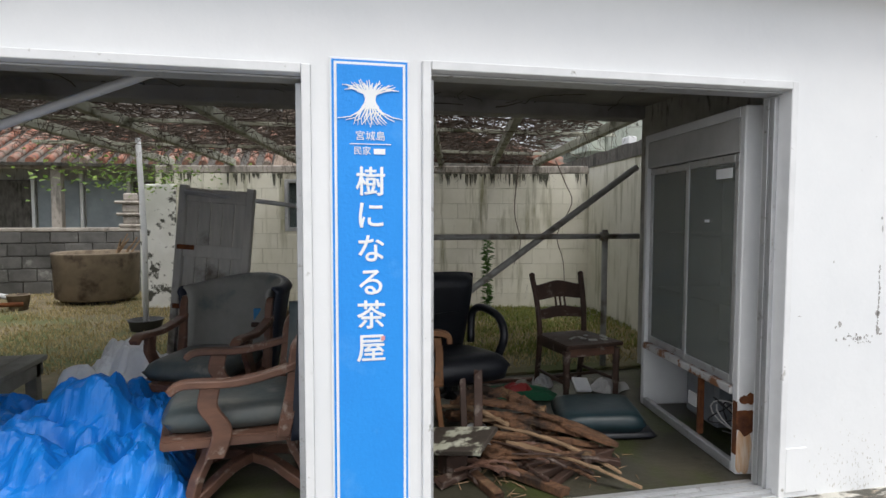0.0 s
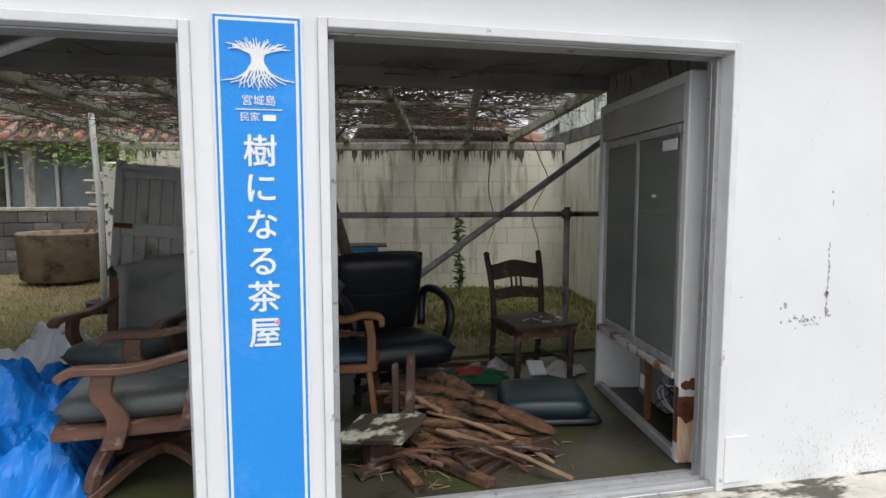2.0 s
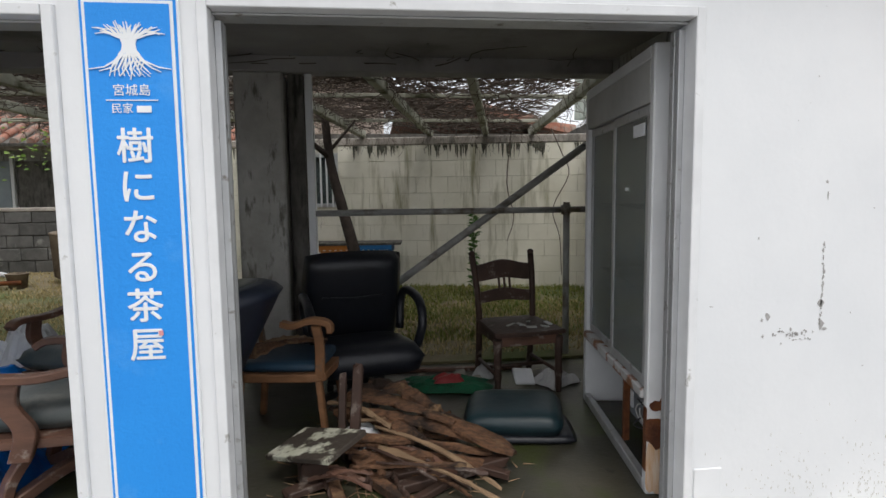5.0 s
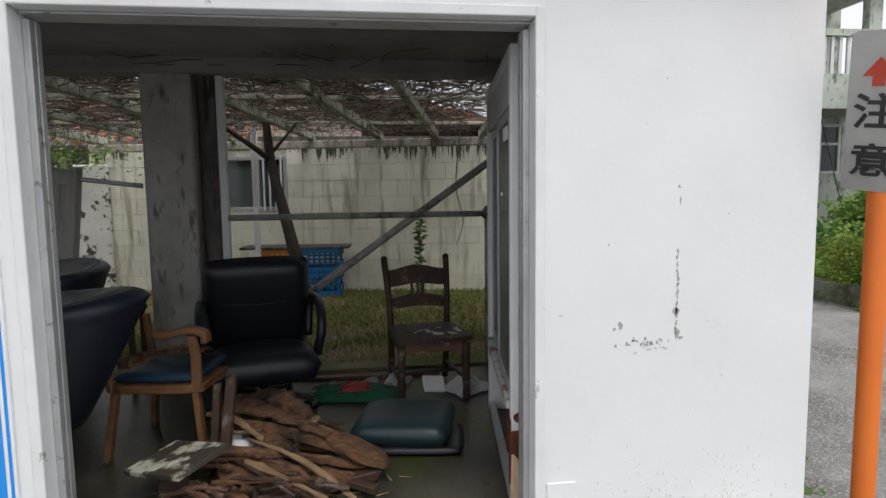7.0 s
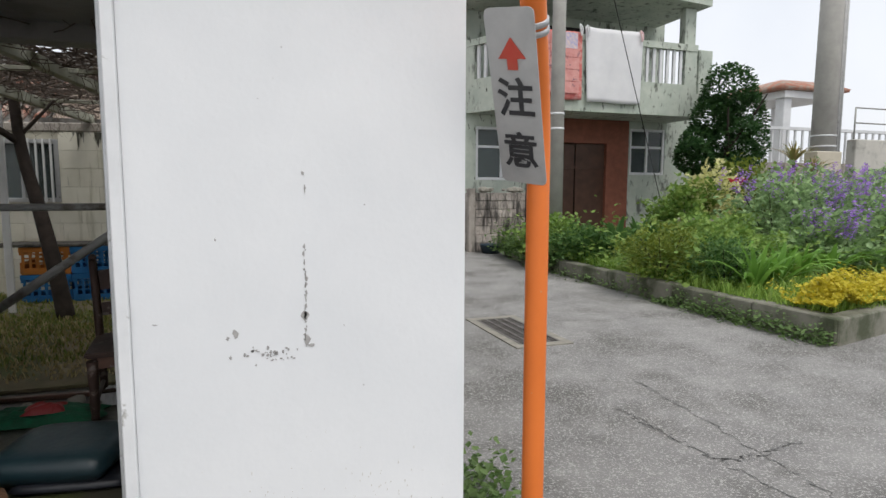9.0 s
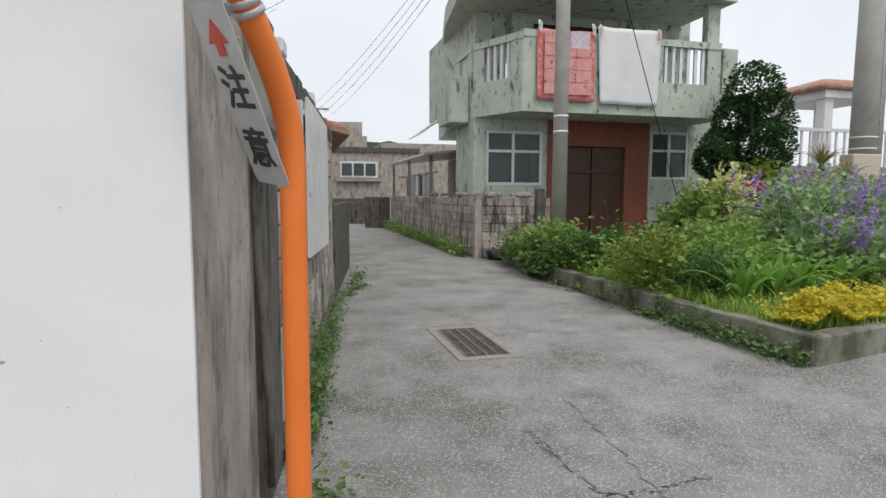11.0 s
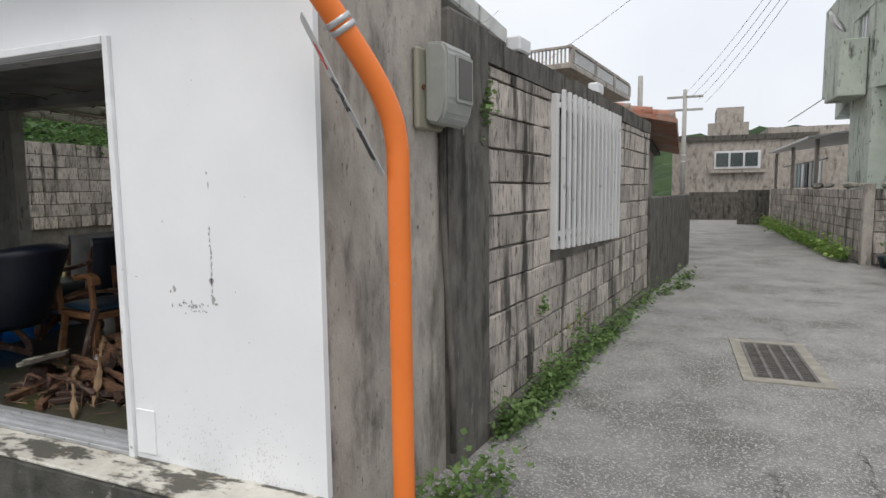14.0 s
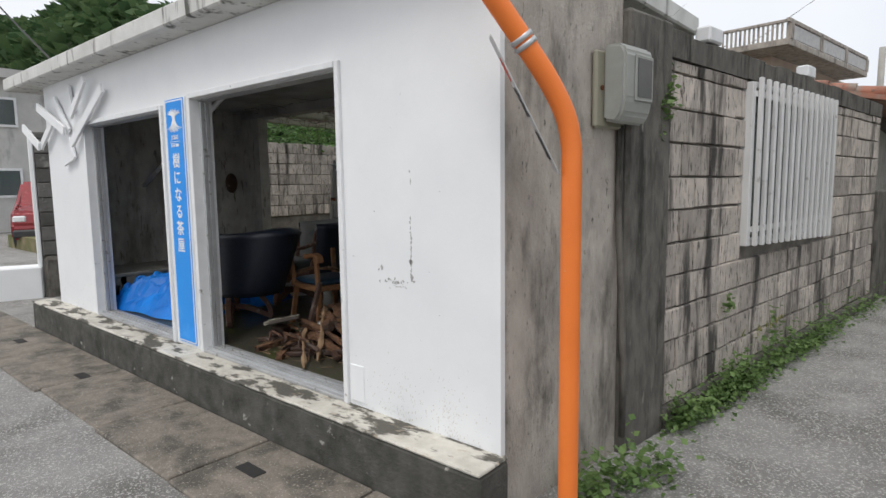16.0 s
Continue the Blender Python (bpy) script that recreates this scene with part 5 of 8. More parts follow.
sheet("plastic_litter", crumple(0.24, 0.2, 0.09, 16, 9), SIGN_GREY, "crumpled clear plastic litter", "litter", pose(2.04, 3.85, FZ, 0, 0, 30))
sheet("plastic_litter", crumple(0.18, 0.14, 0.09, 14, 12), SIGN_GREY, "crumpled clear plastic litter", "litter", pose(1.62, 4.06, FZ, 0, 0, 70))
STONE = mat("pale_stone", (0.34, 0.32, 0.27), (0.22, 0.21, 0.18), scale=9, rough=0.9, bump=0.5)
for k, (x, y, s) in enumerate(((1.45, 4.02, 0.05), (1.55, 3.95, 0.035), (1.95, 3.98, 0.045), (1.2, 4.05, 0.03), (1.1, 3.9, 0.03))):
    bm = bmesh.new()
    bmesh.ops.create_icosphere(bm, subdivisions=2, radius=s)
    for v in bm.verts:
        v.co *= 1 + 0.3 * noise.noise(v.co * 30 + Vector((k, 0, 0)))
        v.co.z *= 0.7
    obj("stone", bm, STONE, "pale stone on the shop floor", "stone", group="loose stones", at=pose(x, y, FZ + s * 0.6, 0, 0, 40 * k), smooth=True)

# ---- left bay: bench, tarpaulin, plastic bag, leaning door ----
BENCHW = mat("grey_bench_boards", (0.28, 0.275, 0.24), (0.2, 0.195, 0.17), scale=6, rough=0.85, bump=0.3)
bench = thing("bench", "grey weathered wooden slat bench along the end wall", "bench", at=pose(-2.48, 2.42, FZ))
for k in range(5):
    part("slat", B(0.02 + 0.145 * k, 0.0, 0.30, 0.15 + 0.145 * k, 1.9, 0.335, bevel=0.005), BENCHW, bench)
for y in (0.08, 1.78):
    for x in (0.05, 0.64):
        part("leg", B(x, y, 0, x + 0.07, y + 0.07, 0.30, bevel=0.005), BENCHW, bench)
part("apron", B(0.68, 0.02, 0.21, 0.71, 1.88, 0.30, bevel=0.004), BENCHW, bench)
TARP = mat("blue_tarpaulin", (0.004, 0.21, 0.70), (0.004, 0.12, 0.46), scale=3, rough=0.46, bump=0.2, bscale=22, spec=0.35, grime=(0.06, 0.30, 0.72), grime_scale=5, grime_at=(0.6, 0.75))
sheet("tarpaulin", crumple(1.3, 1.25, 0.37, 110, 3, sharp=2.2), TARP, "crumpled bright blue tarpaulin heaped on the floor", "tarpaulin", pose(-1.22, 3.12, FZ, 0, 0, 8))
BAG = mat("translucent_plastic_bag", (0.85, 0.86, 0.88), (0.76, 0.78, 0.8), scale=4, rough=0.3, bump=0.3, bscale=20, spec=0.5)
sheet("plastic_bag", crumple(0.75, 0.55, 0.54, 50, 7, sharp=1.3), BAG, "crumpled whitish plastic bag beside the tarpaulin", "plastic bag", pose(-1.14, 3.95, FZ, 0, 0, -20))

door = thing("plank_door", "grey ledged plank door with rusty hinges standing ajar", "door", at=pose(-1.04, 4.55, FZ - 0.02, -4, 4, -14))
dw, dh = 0.44, 1.48
for k in range(5):
    part("board", B(k * dw / 5 + 0.003, 0, 0, (k + 1) * dw / 5 - 0.003, 0.018, dh, bevel=0.003), TIMBER, door)
for z in (0.10, 0.55, 0.98, dh - 0.1):
    part("ledge", B(0.0, -0.022, z, dw, -0.0005, z + 0.09, bevel=0.004), TIMBER, door)
for x in (-0.055, dw):
    part("stile", B(x, -0.03, 0, x + 0.052, 0.03, dh + 0.02, bevel=0.004), TIMBER, door)
for z in (0.6, 1.03):
    part("hinge", B(-0.04, -0.036, z, 0.09, -0.031, z + 0.035, bevel=0.002), RUST, door, "rusted strap hinge")
obj("tie_bar", T([(-0.93, 4.56, 1.71), (-0.05, 4.50, 1.60)], 0.016, n=8), ALU, "pale metal bar from the door to the column", "bar")
# oval plaque on the end wall
bm = lathe(bmesh.new(), [(0.075, 0), (0.085, 0.012), (0.07, 0.03), (0.04, 0.02), (0.03, 0.02)], n=20)
obj("wall_plaque", bm, DARKWOOD, "dark oval wooden wall plaque", "plaque", at=pose(LX + 0.12, 4.22, 1.52, 0, 90, 0) @ Matrix.Diagonal((1.5, 1, 1, 1)))

# small table with books and box behind the armchairs
table = thing("side_table", "dark low table stacked with old papers and a box", "table", at=pose(-0.22, 4.25, FZ))
part("top", B(-0.22, -0.13, 0.50, 0.20, 0.13, 0.53, bevel=0.004), DARKWOOD, table)
for x in (-0.2, 0.16):
    for y in (-0.11, 0.08):
        part("leg", B(x, y, 0, x + 0.03, y + 0.03, 0.50, bevel=0.003), DARKWOOD, table)
obj("book_stack", B(-0.15, -0.1, 0, 0.15, 0.1, 0.05, bevel=0.004), PALEWOOD, "tan box of papers on the low table", "box", at=pose(-0.2, 4.24, FZ + 0.53, 0, 0, 15))
obj("blue_box", B(-0.06, -0.04, 0, 0.06, 0.04, 0.09, bevel=0.006), mat("blue_plastic", (0.03, 0.2, 0.45), rough=0.5), "small blue plastic box on the low table", "box", at=pose(-0.37, 4.2, FZ + 0.53, 0, 0, 5))

# ---- yard: window, pergola, vines, grass ----
yw = thing("window_yard", "old aluminium window in the yard wall with pale blind", "window", at=BW, kind="structure")
x0, x1, z0, z1 = W1
for a, b in ((x0, x0 + 0.05), (x1 - 0.05, x1), ((x0 + x1) / 2 + 0.05, (x0 + x1) / 2 + 0.09)):
    part("frame", B(a, 0.0, z0 + 0.001, b, 0.1, z1 - 0.001, bevel=0.004), ALU, yw)
for z in (z0, z1 - 0.05):
    part("frame", B(x0 + 0.051, 0.002, z + 0.002, x1 - 0.051, 0.098, z + 0.048, bevel=0.004), ALU, yw)
part("pane", B(x0 + 0.05, 0.06, z0 + 0.05, x1 - 0.05, 0.064, z1 - 0.05), GLASS, yw)
part("blind", B(x0 + 0.05, 0.11, z0 + 0.02, x1 - 0.05, 0.12, z1 - 0.02), CURTAIN, yw, "pale blind behind the glass")
for k in range(4):
    part("bar", B(x1 - 0.3 + 0.075 * k, -0.04, z0, x1 - 0.28 + 0.075 * k, -0.02, z1, bevel=0.002), CASE_WHITE, yw, "white window bar")

pergola = thing("pergola", "limewashed beams of a pergola overgrown with dry vine", "pergola", kind="structure")


def yard_wall_y(x):
    return 8.45 - 0.2035 * (x + 2.25)


for xa, xb in ((0.02, 0.78), (0.85, 1.62), (1.62, 2.30), (2.66, 2.85), (-0.95, -0.2), (-1.85, -1.1), (-2.7, -1.9)):
    yb2 = yard_wall_y(xb) + 0.08
    p0, p1 = Vector((xa, 4.59, 2.40)), Vector((xb, yb2, 2.245))
    d = p1 - p0
    m = Matrix.Translation((p0 + p1) / 2) @ d.to_track_quat("X", "Z").to_matrix().to_4x4()
    part("beam", box(bmesh.new(), -d.length / 2, -0.035, -0.045, d.length / 2, 0.035, 0.045, m=m, bevel=0.006), BEAM, pergola)
for yy in (5.6, 6.9):
    part("batten", B(-2.9, yy, 2.40 - (yy - 4.6) * 0.048, 3.0, yy + 0.035, 2.435 - (yy - 4.6) * 0.048, bevel=0.004), BEAM, pergola)
rs = random.Random(21)
bm = bmesh.new()


def wander(bm, p, heading, steps, step, r, rs, zlow, zhigh, n=3):
    pts = [p.copy()]
    for _ in range(steps):
        heading += rs.gauss(0, 0.5)
        p = p + Vector((math.cos(heading) * step, math.sin(heading) * step, rs.gauss(0, 0.022)))
        p.z = min(max(p.z, zlow), zhigh)
        pts.append(p.copy())
    tube(bm, pts, r, n=n, r_end=r * 0.5, cap=False)


for k in range(3500):
    x, y = rs.uniform(-2.7, 2.6), 4.62 + 3.0 * rs.random() ** 1.35
    zt = 2.47 - (y - 4.6) * 0.05
    wander(bm, Vector((x, y, zt + rs.uniform(-0.05, 0.14))), rs.uniform(0, 6.28), rs.randint(4, 8), rs.uniform(0.06, 0.14), rs.uniform(0.003, 0.008), rs, zt - 0.09, zt + (0.2 if x < 1.8 else 0.04))
for k in range(620):
    x, y = rs.uniform(-2.8, 2.9), rs.choice((rs.uniform(6.8, 7.5), rs.uniform(4.7, 7.3)))
    zt = 2.42 - (y - 4.6) * 0.05
    p = Vector((x, y, zt))
    pts = [p]
    for _ in range(rs.randint(2, 6)):
        p = p + Vector((rs.gauss(0, 0.035), rs.gauss(0, 0.03), -rs.uniform(0.03, 0.08)))
        pts.append(p)
    tube(bm, pts, 0.003, n=3, r_end=0.0015, cap=False)
obj("dry_vine", bm, TWIG, "dense mat of dry leafless vine stems over the pergola", "vine", kind="stuff")
# a few long vine stems down the wall
for k, pts in enumerate(([(3.0, 7.15, 2.25), (3.12, 7.1, 1.95), (3.2, 7.08, 1.7), (3.02, 7.12, 1.3), (3.1, 7.1, 0.95), (3.12, 7.08, 0.5)], [(2.55, 7.3, 2.2), (2.5, 7.3, 1.6), (2.58, 7.28, 1.2), (2.5, 7.3, 0.9)])):
    obj("vine_stem", T(arc(pts, 4), 0.008, n=5, r_end=0.004), TWIG, "bare vine stem hanging down the yard wall", "vine stem", group="hanging vine stems")

# leaning tree under the pergola
tree = thing("small_tree", "dark slender leaning tree growing up through the pergola", "tree", at=pose(0, 0, 0))
part("trunk", T(arc([(0.80, 6.45, 0.28), (0.70, 6.55, 0.8), (0.56, 6.7, 1.35), (0.44, 6.78, 1.85), (0.38, 6.82, 2.5)], 5), 0.075, n=10, r_end=0.04), BARK, tree)
for pts, r in (([(0.43, 6.78, 1.9), (0.25, 6.65, 2.05), (0.05, 6.5, 2.2), (-0.25, 6.3, 2.42)], 0.035), ([(0.42, 6.79, 1.95), (0.55, 6.8, 2.1), (0.72, 6.82, 2.3)], 0.022)):
    part("branch", T(arc(pts, 4), r, n=8, r_end=r * 0.5), BARK, tree)

# crates on a rough table
ORANGE_P = mat("orange_crate_plastic", (0.55, 0.20, 0.035), (0.42, 0.15, 0.03), scale=5, rough=0.55, bump=0.05, grime=(0.2, 0.12, 0.06), grime_scale=7)
BLUE_P = mat("blue_crate_plastic", (0.025, 0.17, 0.42), (0.02, 0.13, 0.33), scale=5, rough=0.55, bump=0.05, grime=(0.06, 0.1, 0.12), grime_scale=7)


def crate(at, material, label):
    c = thing("plastic_crate", label, "crate", at=at, group="stacked crates")
    w, d, h = 0.45, 0.32, 0.285
    part("base", B(-w / 2, -d / 2, 0, w / 2, d / 2, 0.012), material, c)
    for s in (-1, 1):
        bm = bmesh.new()
        box(bm, -w / 2, s * d / 2 - 0.008, 0.012, w / 2, s * d / 2 + 0.008, 0.07)
        box(bm, -w / 2 - 0.008, s * d / 2 - 0.014, h - 0.05, w / 2 + 0.008, s * d / 2 + 0.014, h)
        for k in range(7):
            x = -w / 2 + 0.012 + k * (w - 0.048) / 6
            box(bm, x, s * d / 2 - 0.006, 0.07, x + 0.024, s * d / 2 + 0.006, h - 0.05)
        for z in (0.115, 0.165, 0.21):
            box(bm, -w / 2 + 0.03, s * d / 2 - 0.004, z, w / 2 - 0.03, s * d / 2 + 0.004, z + 0.014)
        part("side", bm, material, c)
        bm = bmesh.new()
        box(bm, s * w / 2 - 0.008, -d / 2, 0.012, s * w / 2 + 0.008, d / 2, h * 0.45)
        box(bm, s * w / 2 - 0.01, -d / 2, h - 0.08, s * w / 2 + 0.01, d / 2, h)
        part("end", bm, material, c)
    return c


cz = 0.31
crate(pose(0.41, 7.55, cz, 0, 0, -6), BLUE_P, "blue slatted plastic crate at the bottom of a stack")
crate(pose(0.88, 7.5, cz, 0, 0, -4), BLUE_P, "blue slatted plastic crate at the bottom of a stack")
crate(pose(0.41, 7.55, cz + 0.287, 0, 0, -5), ORANGE_P, "faded orange plastic crate stacked on a blue one")
crate(pose(0.88, 7.5, cz + 0.287, 0, 0, -7), BLUE_P, "bright blue plastic crate stacked on another")
plankob = obj("crate_board", B(-0.64, -0.18, 0, 0.64, 0.18, 0.03, bevel=0.004), CONC_DARK, "dark board laid across the stacked crates", "board", at=pose(0.58, 7.53, cz + 0.575, 0, 0, -5))
obj("yard_post", B(-0.03, -0.03, 0, 0.03, 0.03, 1.95, bevel=0.005), FRAME, "pale timber post in the yard", "post", at=pose(0.24, 6.9, 0.3, 0, 0, 10))


# ---- grass and weeds ----
def blade(bm, p, h, w, lean, az, segs=3):
    d = Vector((math.cos(az), math.sin(az), 0))
    s = Vector((-d.y, d.x, 0)) * w / 2
    prev = None
    for i in range(segs + 1):
        u = i / segs
        c = p + d * lean * u * u + Vector((0, 0, h * (u - 0.25 * u * u * abs(lean) / max(h, 0.01))))
        k = 1 - u
        a, b = bm.verts.new(c - s * k), bm.verts.new(c + s * k) if i < segs else None
        if i == segs:
            bm.faces.new((prev[0], prev[1], a))
        elif prev:
            bm.faces.new((prev[0], prev[1], b, a))
        prev = (a, b)


GRASS_DRY = leaf_mat("dry_grass", (0.42, 0.34, 0.19), (0.24, 0.21, 0.09), 0.8)
GRASS = leaf_mat("yard_grass", (0.09, 0.14, 0.03), (0.26, 0.24, 0.08), 0.7)
rs = random.Random(31)


def raw_blades(name, n, area, hs, material, label, z=0.31, dens=None, ws=(0.004, 0.009)):
    verts, faces = [], []
    for _ in range(n):
        for _try in range(4):
            x, y = rs.uniform(area[0], area[1]), rs.uniform(area[2], area[3])
            if dens is None or rs.random() < dens(x, y):
                break
        h, w, az, lean = rs.uniform(*hs), rs.uniform(*ws), rs.uniform(0, 6.283), rs.uniform(0.1, 1.1)
        dx, dy = math.cos(az), math.sin(az)
        k = len(verts)
        l = lean * h
        verts += [(x - dy * w, y + dx * w, z), (x + dy * w, y - dx * w, z), (x + dx * l * 0.4 - dy * w * 0.7, y + dy * l * 0.4 + dx * w * 0.7, z + h * 0.6),
                  (x + dx * l * 0.4 + dy * w * 0.7, y + dy * l * 0.4 - dx * w * 0.7, z + h * 0.6), (x + dx * l, y + dy * l, z + h)]
        faces += [(k, k + 1, k + 3, k + 2), (k + 2, k + 3, k + 4)]
    me = bpy.data.meshes.new(name)
    me.from_pydata(verts, [], faces)
    me.materials.append(material)
    return tagged(new(name, me), label, "grass", kind="stuff")


raw_blades("grass", 16000, (-0.6, 3.5, 4.9, 8.0), (0.012, 0.055), GRASS, "short green and yellow yard grass", dens=lambda x, y: 0.35 + 0.65 * (noise.noise(Vector((x * 1.2, y * 1.2, 0))) > -0.1))
raw_blades("dry_grass", 22000, (-6.5, -0.4, 5.0, 10.1), (0.01, 0.05), GRASS_DRY, "dry trampled straw-coloured grass", dens=lambda x, y: 0.25 + 0.75 * (noise.noise(Vector((x * 0.9, y * 0.9, 5))) > -0.15))
raw_blades("dry_grass", 5000, (0.2, 3.3, 4.5, 6.4), (0.01, 0.05), GRASS_DRY, "dry leaves and straw on the bare earth")


def leaf_cloud(name, n, place, size, material, label, cat, kind="stuff", droop=0.4, aspect=0.45):
    """Many small pointed leaves, each two triangles folded on its midrib."""
    verts, faces = [], []
    for _ in range(n):
        p, out = place()
        s = rs.uniform(size * 0.6, size * 1.25)
        az = rs.uniform(0, 6.283)
        d = (Vector((math.cos(az), math.sin(az), rs.uniform(-droop, 0.5))) + out * 0.9).normalized()
        side = d.cross(Vector((rs.gauss(0, 0.4), rs.gauss(0, 0.4), 1))).normalized() * s * aspect
        upv = side.cross(d).normalized() * s * 0.12
        k = len(verts)
        a, t = p, p + d * s
        m1, m2 = p + d * s * 0.45 + side + upv, p + d * s * 0.45 - side + upv
        verts += [tuple(a), tuple(m1), tuple(t), tuple(m2)]
        faces += [(k, k + 1, k + 2), (k, k + 2, k + 3)]
    me = bpy.data.meshes.new(name)
    me.from_pydata(verts, [], faces)
    me.materials.append(material)
    return me


def leaf_thing(name, me, label, cat, kind="stuff"):
    return tagged(new(name, me), label, cat, kind=kind)


LEAF = leaf_mat("weed_leaf", (0.075, 0.135, 0.04), (0.16, 0.24, 0.085))
LEAF_DARK = leaf_mat("dark_leaf", (0.045, 0.11, 0.03), (0.11, 0.20, 0.055))
LEAF_MID = leaf_mat("mid_leaf", (0.11, 0.21, 0.045), (0.26, 0.36, 0.09))


def along_lane():
    s = rs.choice((rs.uniform(1.35, 2.6), rs.uniform(1.5, 6.6), rs.uniform(2.0, 4.5)))
    h = abs(rs.gauss(0, 0.13)) * (0.5 + 0.9 * (noise.noise(Vector((s * 1.4, 2, 0))) + 0.4))
    p = LANE @ Vector((s, -0.06 - abs(rs.gauss(0, 0.07)), GZ + max(0, h)))
    return p, Vector((0.4, 0, 0.3))


leaf_thing("weeds", leaf_cloud("weeds", 3600, along_lane, 0.036, LEAF, "", ""), "leafy green weeds along the foot of the lane wall", "weeds")


def corner_weeds():
    c = rs.choice(((3.36, 2.78), (3.30, 2.60), (3.45, 3.0), (4.12, 9.0), (4.3, 9.6), (4.4, 10.6)))
    p = Vector((c[0] + rs.gauss(0, 0.07), c[1] + rs.gauss(0, 0.09), GZ + abs(rs.gauss(0, 0.10))))
    return p, Vector((0, 0, 0.5))


leaf_thing("weeds", leaf_cloud("weeds", 800, corner_weeds, 0.045, LEAF, "", ""), "small green weeds in the corner by the pipe", "weeds")
# tall weed by the yard wall
weed = thing("tall_weed", "single tall leafy weed stem before the yard wall", "weed", at=pose(2.02, 6.9, 0.3))
part("stem", T([(0, 0, 0), (0.01, 0, 0.5), (0.0, 0.01, 0.95)], 0.008, n=5, r_end=0.003), LEAF_DARK, weed)


def on_stem():
    z = rs.uniform(0.1, 0.97)
    return Vector((rs.gauss(0, 0.006), rs.gauss(0, 0.006), z)), Vector((0, 0, 0.2))


ob = new("leaves", leaf_cloud("leaves", 220, on_stem, 0.09, LEAF_DARK, "", "", aspect=0.2))
ob.parent = weed

# ---- left part of the yard ----
lw = thing("wall_left_yard", "dark mouldy block wall across the yard", "wall", at=pose(-9.5, 10.2, 0), kind="structure")
part("core", B(0, 0.03, 0, 7.15, 0.17, 1.28), MORTAR, lw)
part("coping", B(0, -0.01, 1.28, 7.15, 0.2, 1.34, bevel=0.01), CONC, lw)
DARKBLOCK = mat("mouldy_block", (0.15, 0.145, 0.14), (0.07, 0.07, 0.066), scale=4, rough=0.95, bump=0.6, vary=0.25, stain=(0.28, 0.28, 0.26), stain_scale=3, stain_at=(0.6, 0.7))
sw = thing("wall_west", "grey block wall at the side of the yard", "wall", at=pose(-5.2, 3.0, 0, 0, 0, 90), kind="structure")
part("core", B(0, 0.03, 0, 7.2, 0.17, 2.3), MORTAR, sw)
# whitewashed broken edge of the yard wall
obj("wall_stub", B(-0.06, -0.05, 0.0, 0.42, 0.005, 1.95, m=BW, bevel=0.02), PEELED, "broken whitewashed end of the yard wall", "wall", kind="structure")
TUB = mat("rough_brown_concrete", (0.25, 0.2, 0.14), (0.14, 0.11, 0.08), scale=3, rough=0.95, bump=0.8, bscale=40, stain=(0.08, 0.06, 0.045), stain_scale=3.5, stain_at=(0.5, 0.64))
tub = obj("concrete_tub", lathe(bmesh.new(), [(0.46, 0.08), (0.52, 0.12), (0.545, 0.7), (0.555, 0.72), (0.535, 0.735), (0.49, 0.72), (0.47, 0.2), (0.02, 0.18)], n=40, close=False), TUB, "round brown concrete well tub with sticks inside", "tub", at=pose(-3.07, 9.1, 0.29))
obj("tub_base", T([(0, 0, 0), (0, 0, 0.095)], 0.36, n=24), CONC_DARK, "dark low base under the concrete tub", "base", at=pose(-3.07, 9.1, 0.3))
for k in range(9):
    a = Vector((-2.95 + rs.uniform(-0.1, 0.1), 9.1 + rs.uniform(-0.1, 0.1), 0.6))
    b = a + Vector((rs.uniform(0.15, 0.42), rs.uniform(-0.1, 0.1), rs.uniform(0.42, 0.68)))
    obj("stick", T([a, (a + b) / 2 + Vector((0, 0, 0.03)), b], 0.018, n=6, r_end=0.008), PALEWOOD, "pale stick standing in the concrete tub", "stick", group="sticks in the tub")
pole = thing("support_pole", "thin pale pole standing in a black planter", "pole", at=pose(-1.81, 6.75, 0.3))
part("pole", T([(0, 0, 0.02), (0.01, 0, 1.0), (-0.03, 0, 2.05)], 0.028, n=10), FRAME, pole)
part("planter", lathe(bmesh.new(), [(0.10, 0), (0.15, 0.02), (0.17, 0.12), (0.185, 0.13), (0.165, 0.135), (0.14, 0.1), (0.03, 0.09)], n=20), SIGN_BLACK, pole, "black plastic planter")
lan = thing("stone_lantern", "small grey stone lantern on the yard wall", "stone lantern", at=pose(-2.95, 10.28, 1.34))
for nm, w0, z0, z1 in (("base", 0.17, 0, 0.06), ("shaft", 0.11, 0.06, 0.19), ("tray", 0.2, 0.19, 0.24), ("firebox", 0.12, 0.24, 0.38), ("roof", 0.22, 0.38, 0.43), ("cap", 0.1, 0.43, 0.55)):
    part(nm, B(-w0, -w0 * 0.6, z0 + 0.001, w0, w0 * 0.6, z1, bevel=0.02), CONC, lan)
# pipes and junk by the tub
for k, (a, b, r) in enumerate((((-5.0, 8.4, 0.75), (-3.75, 8.6, 0.42), 0.035), ((-4.9, 8.1, 0.42), (-3.7, 8.4, 0.40), 0.03), ((-4.7, 8.0, 0.34), (-4.0, 8.3, 0.36), 0.03))):
    obj("old_pipe", T([a, b], r, n=10), CASE_WHITE if k == 0 else RUST, "discarded pipe lying in the yard", "pipe", group="discarded pipes")
obj("clay_pot", lathe(bmesh.new(), [(0.07, 0), (0.1, 0.02), (0.13, 0.2), (0.145, 0.21), (0.12, 0.215), (0.1, 0.1), (0.02, 0.08)], n=18, close=False), TUB, "old clay pot in the yard", "pot", at=pose(-3.8, 8.5, 0.3))
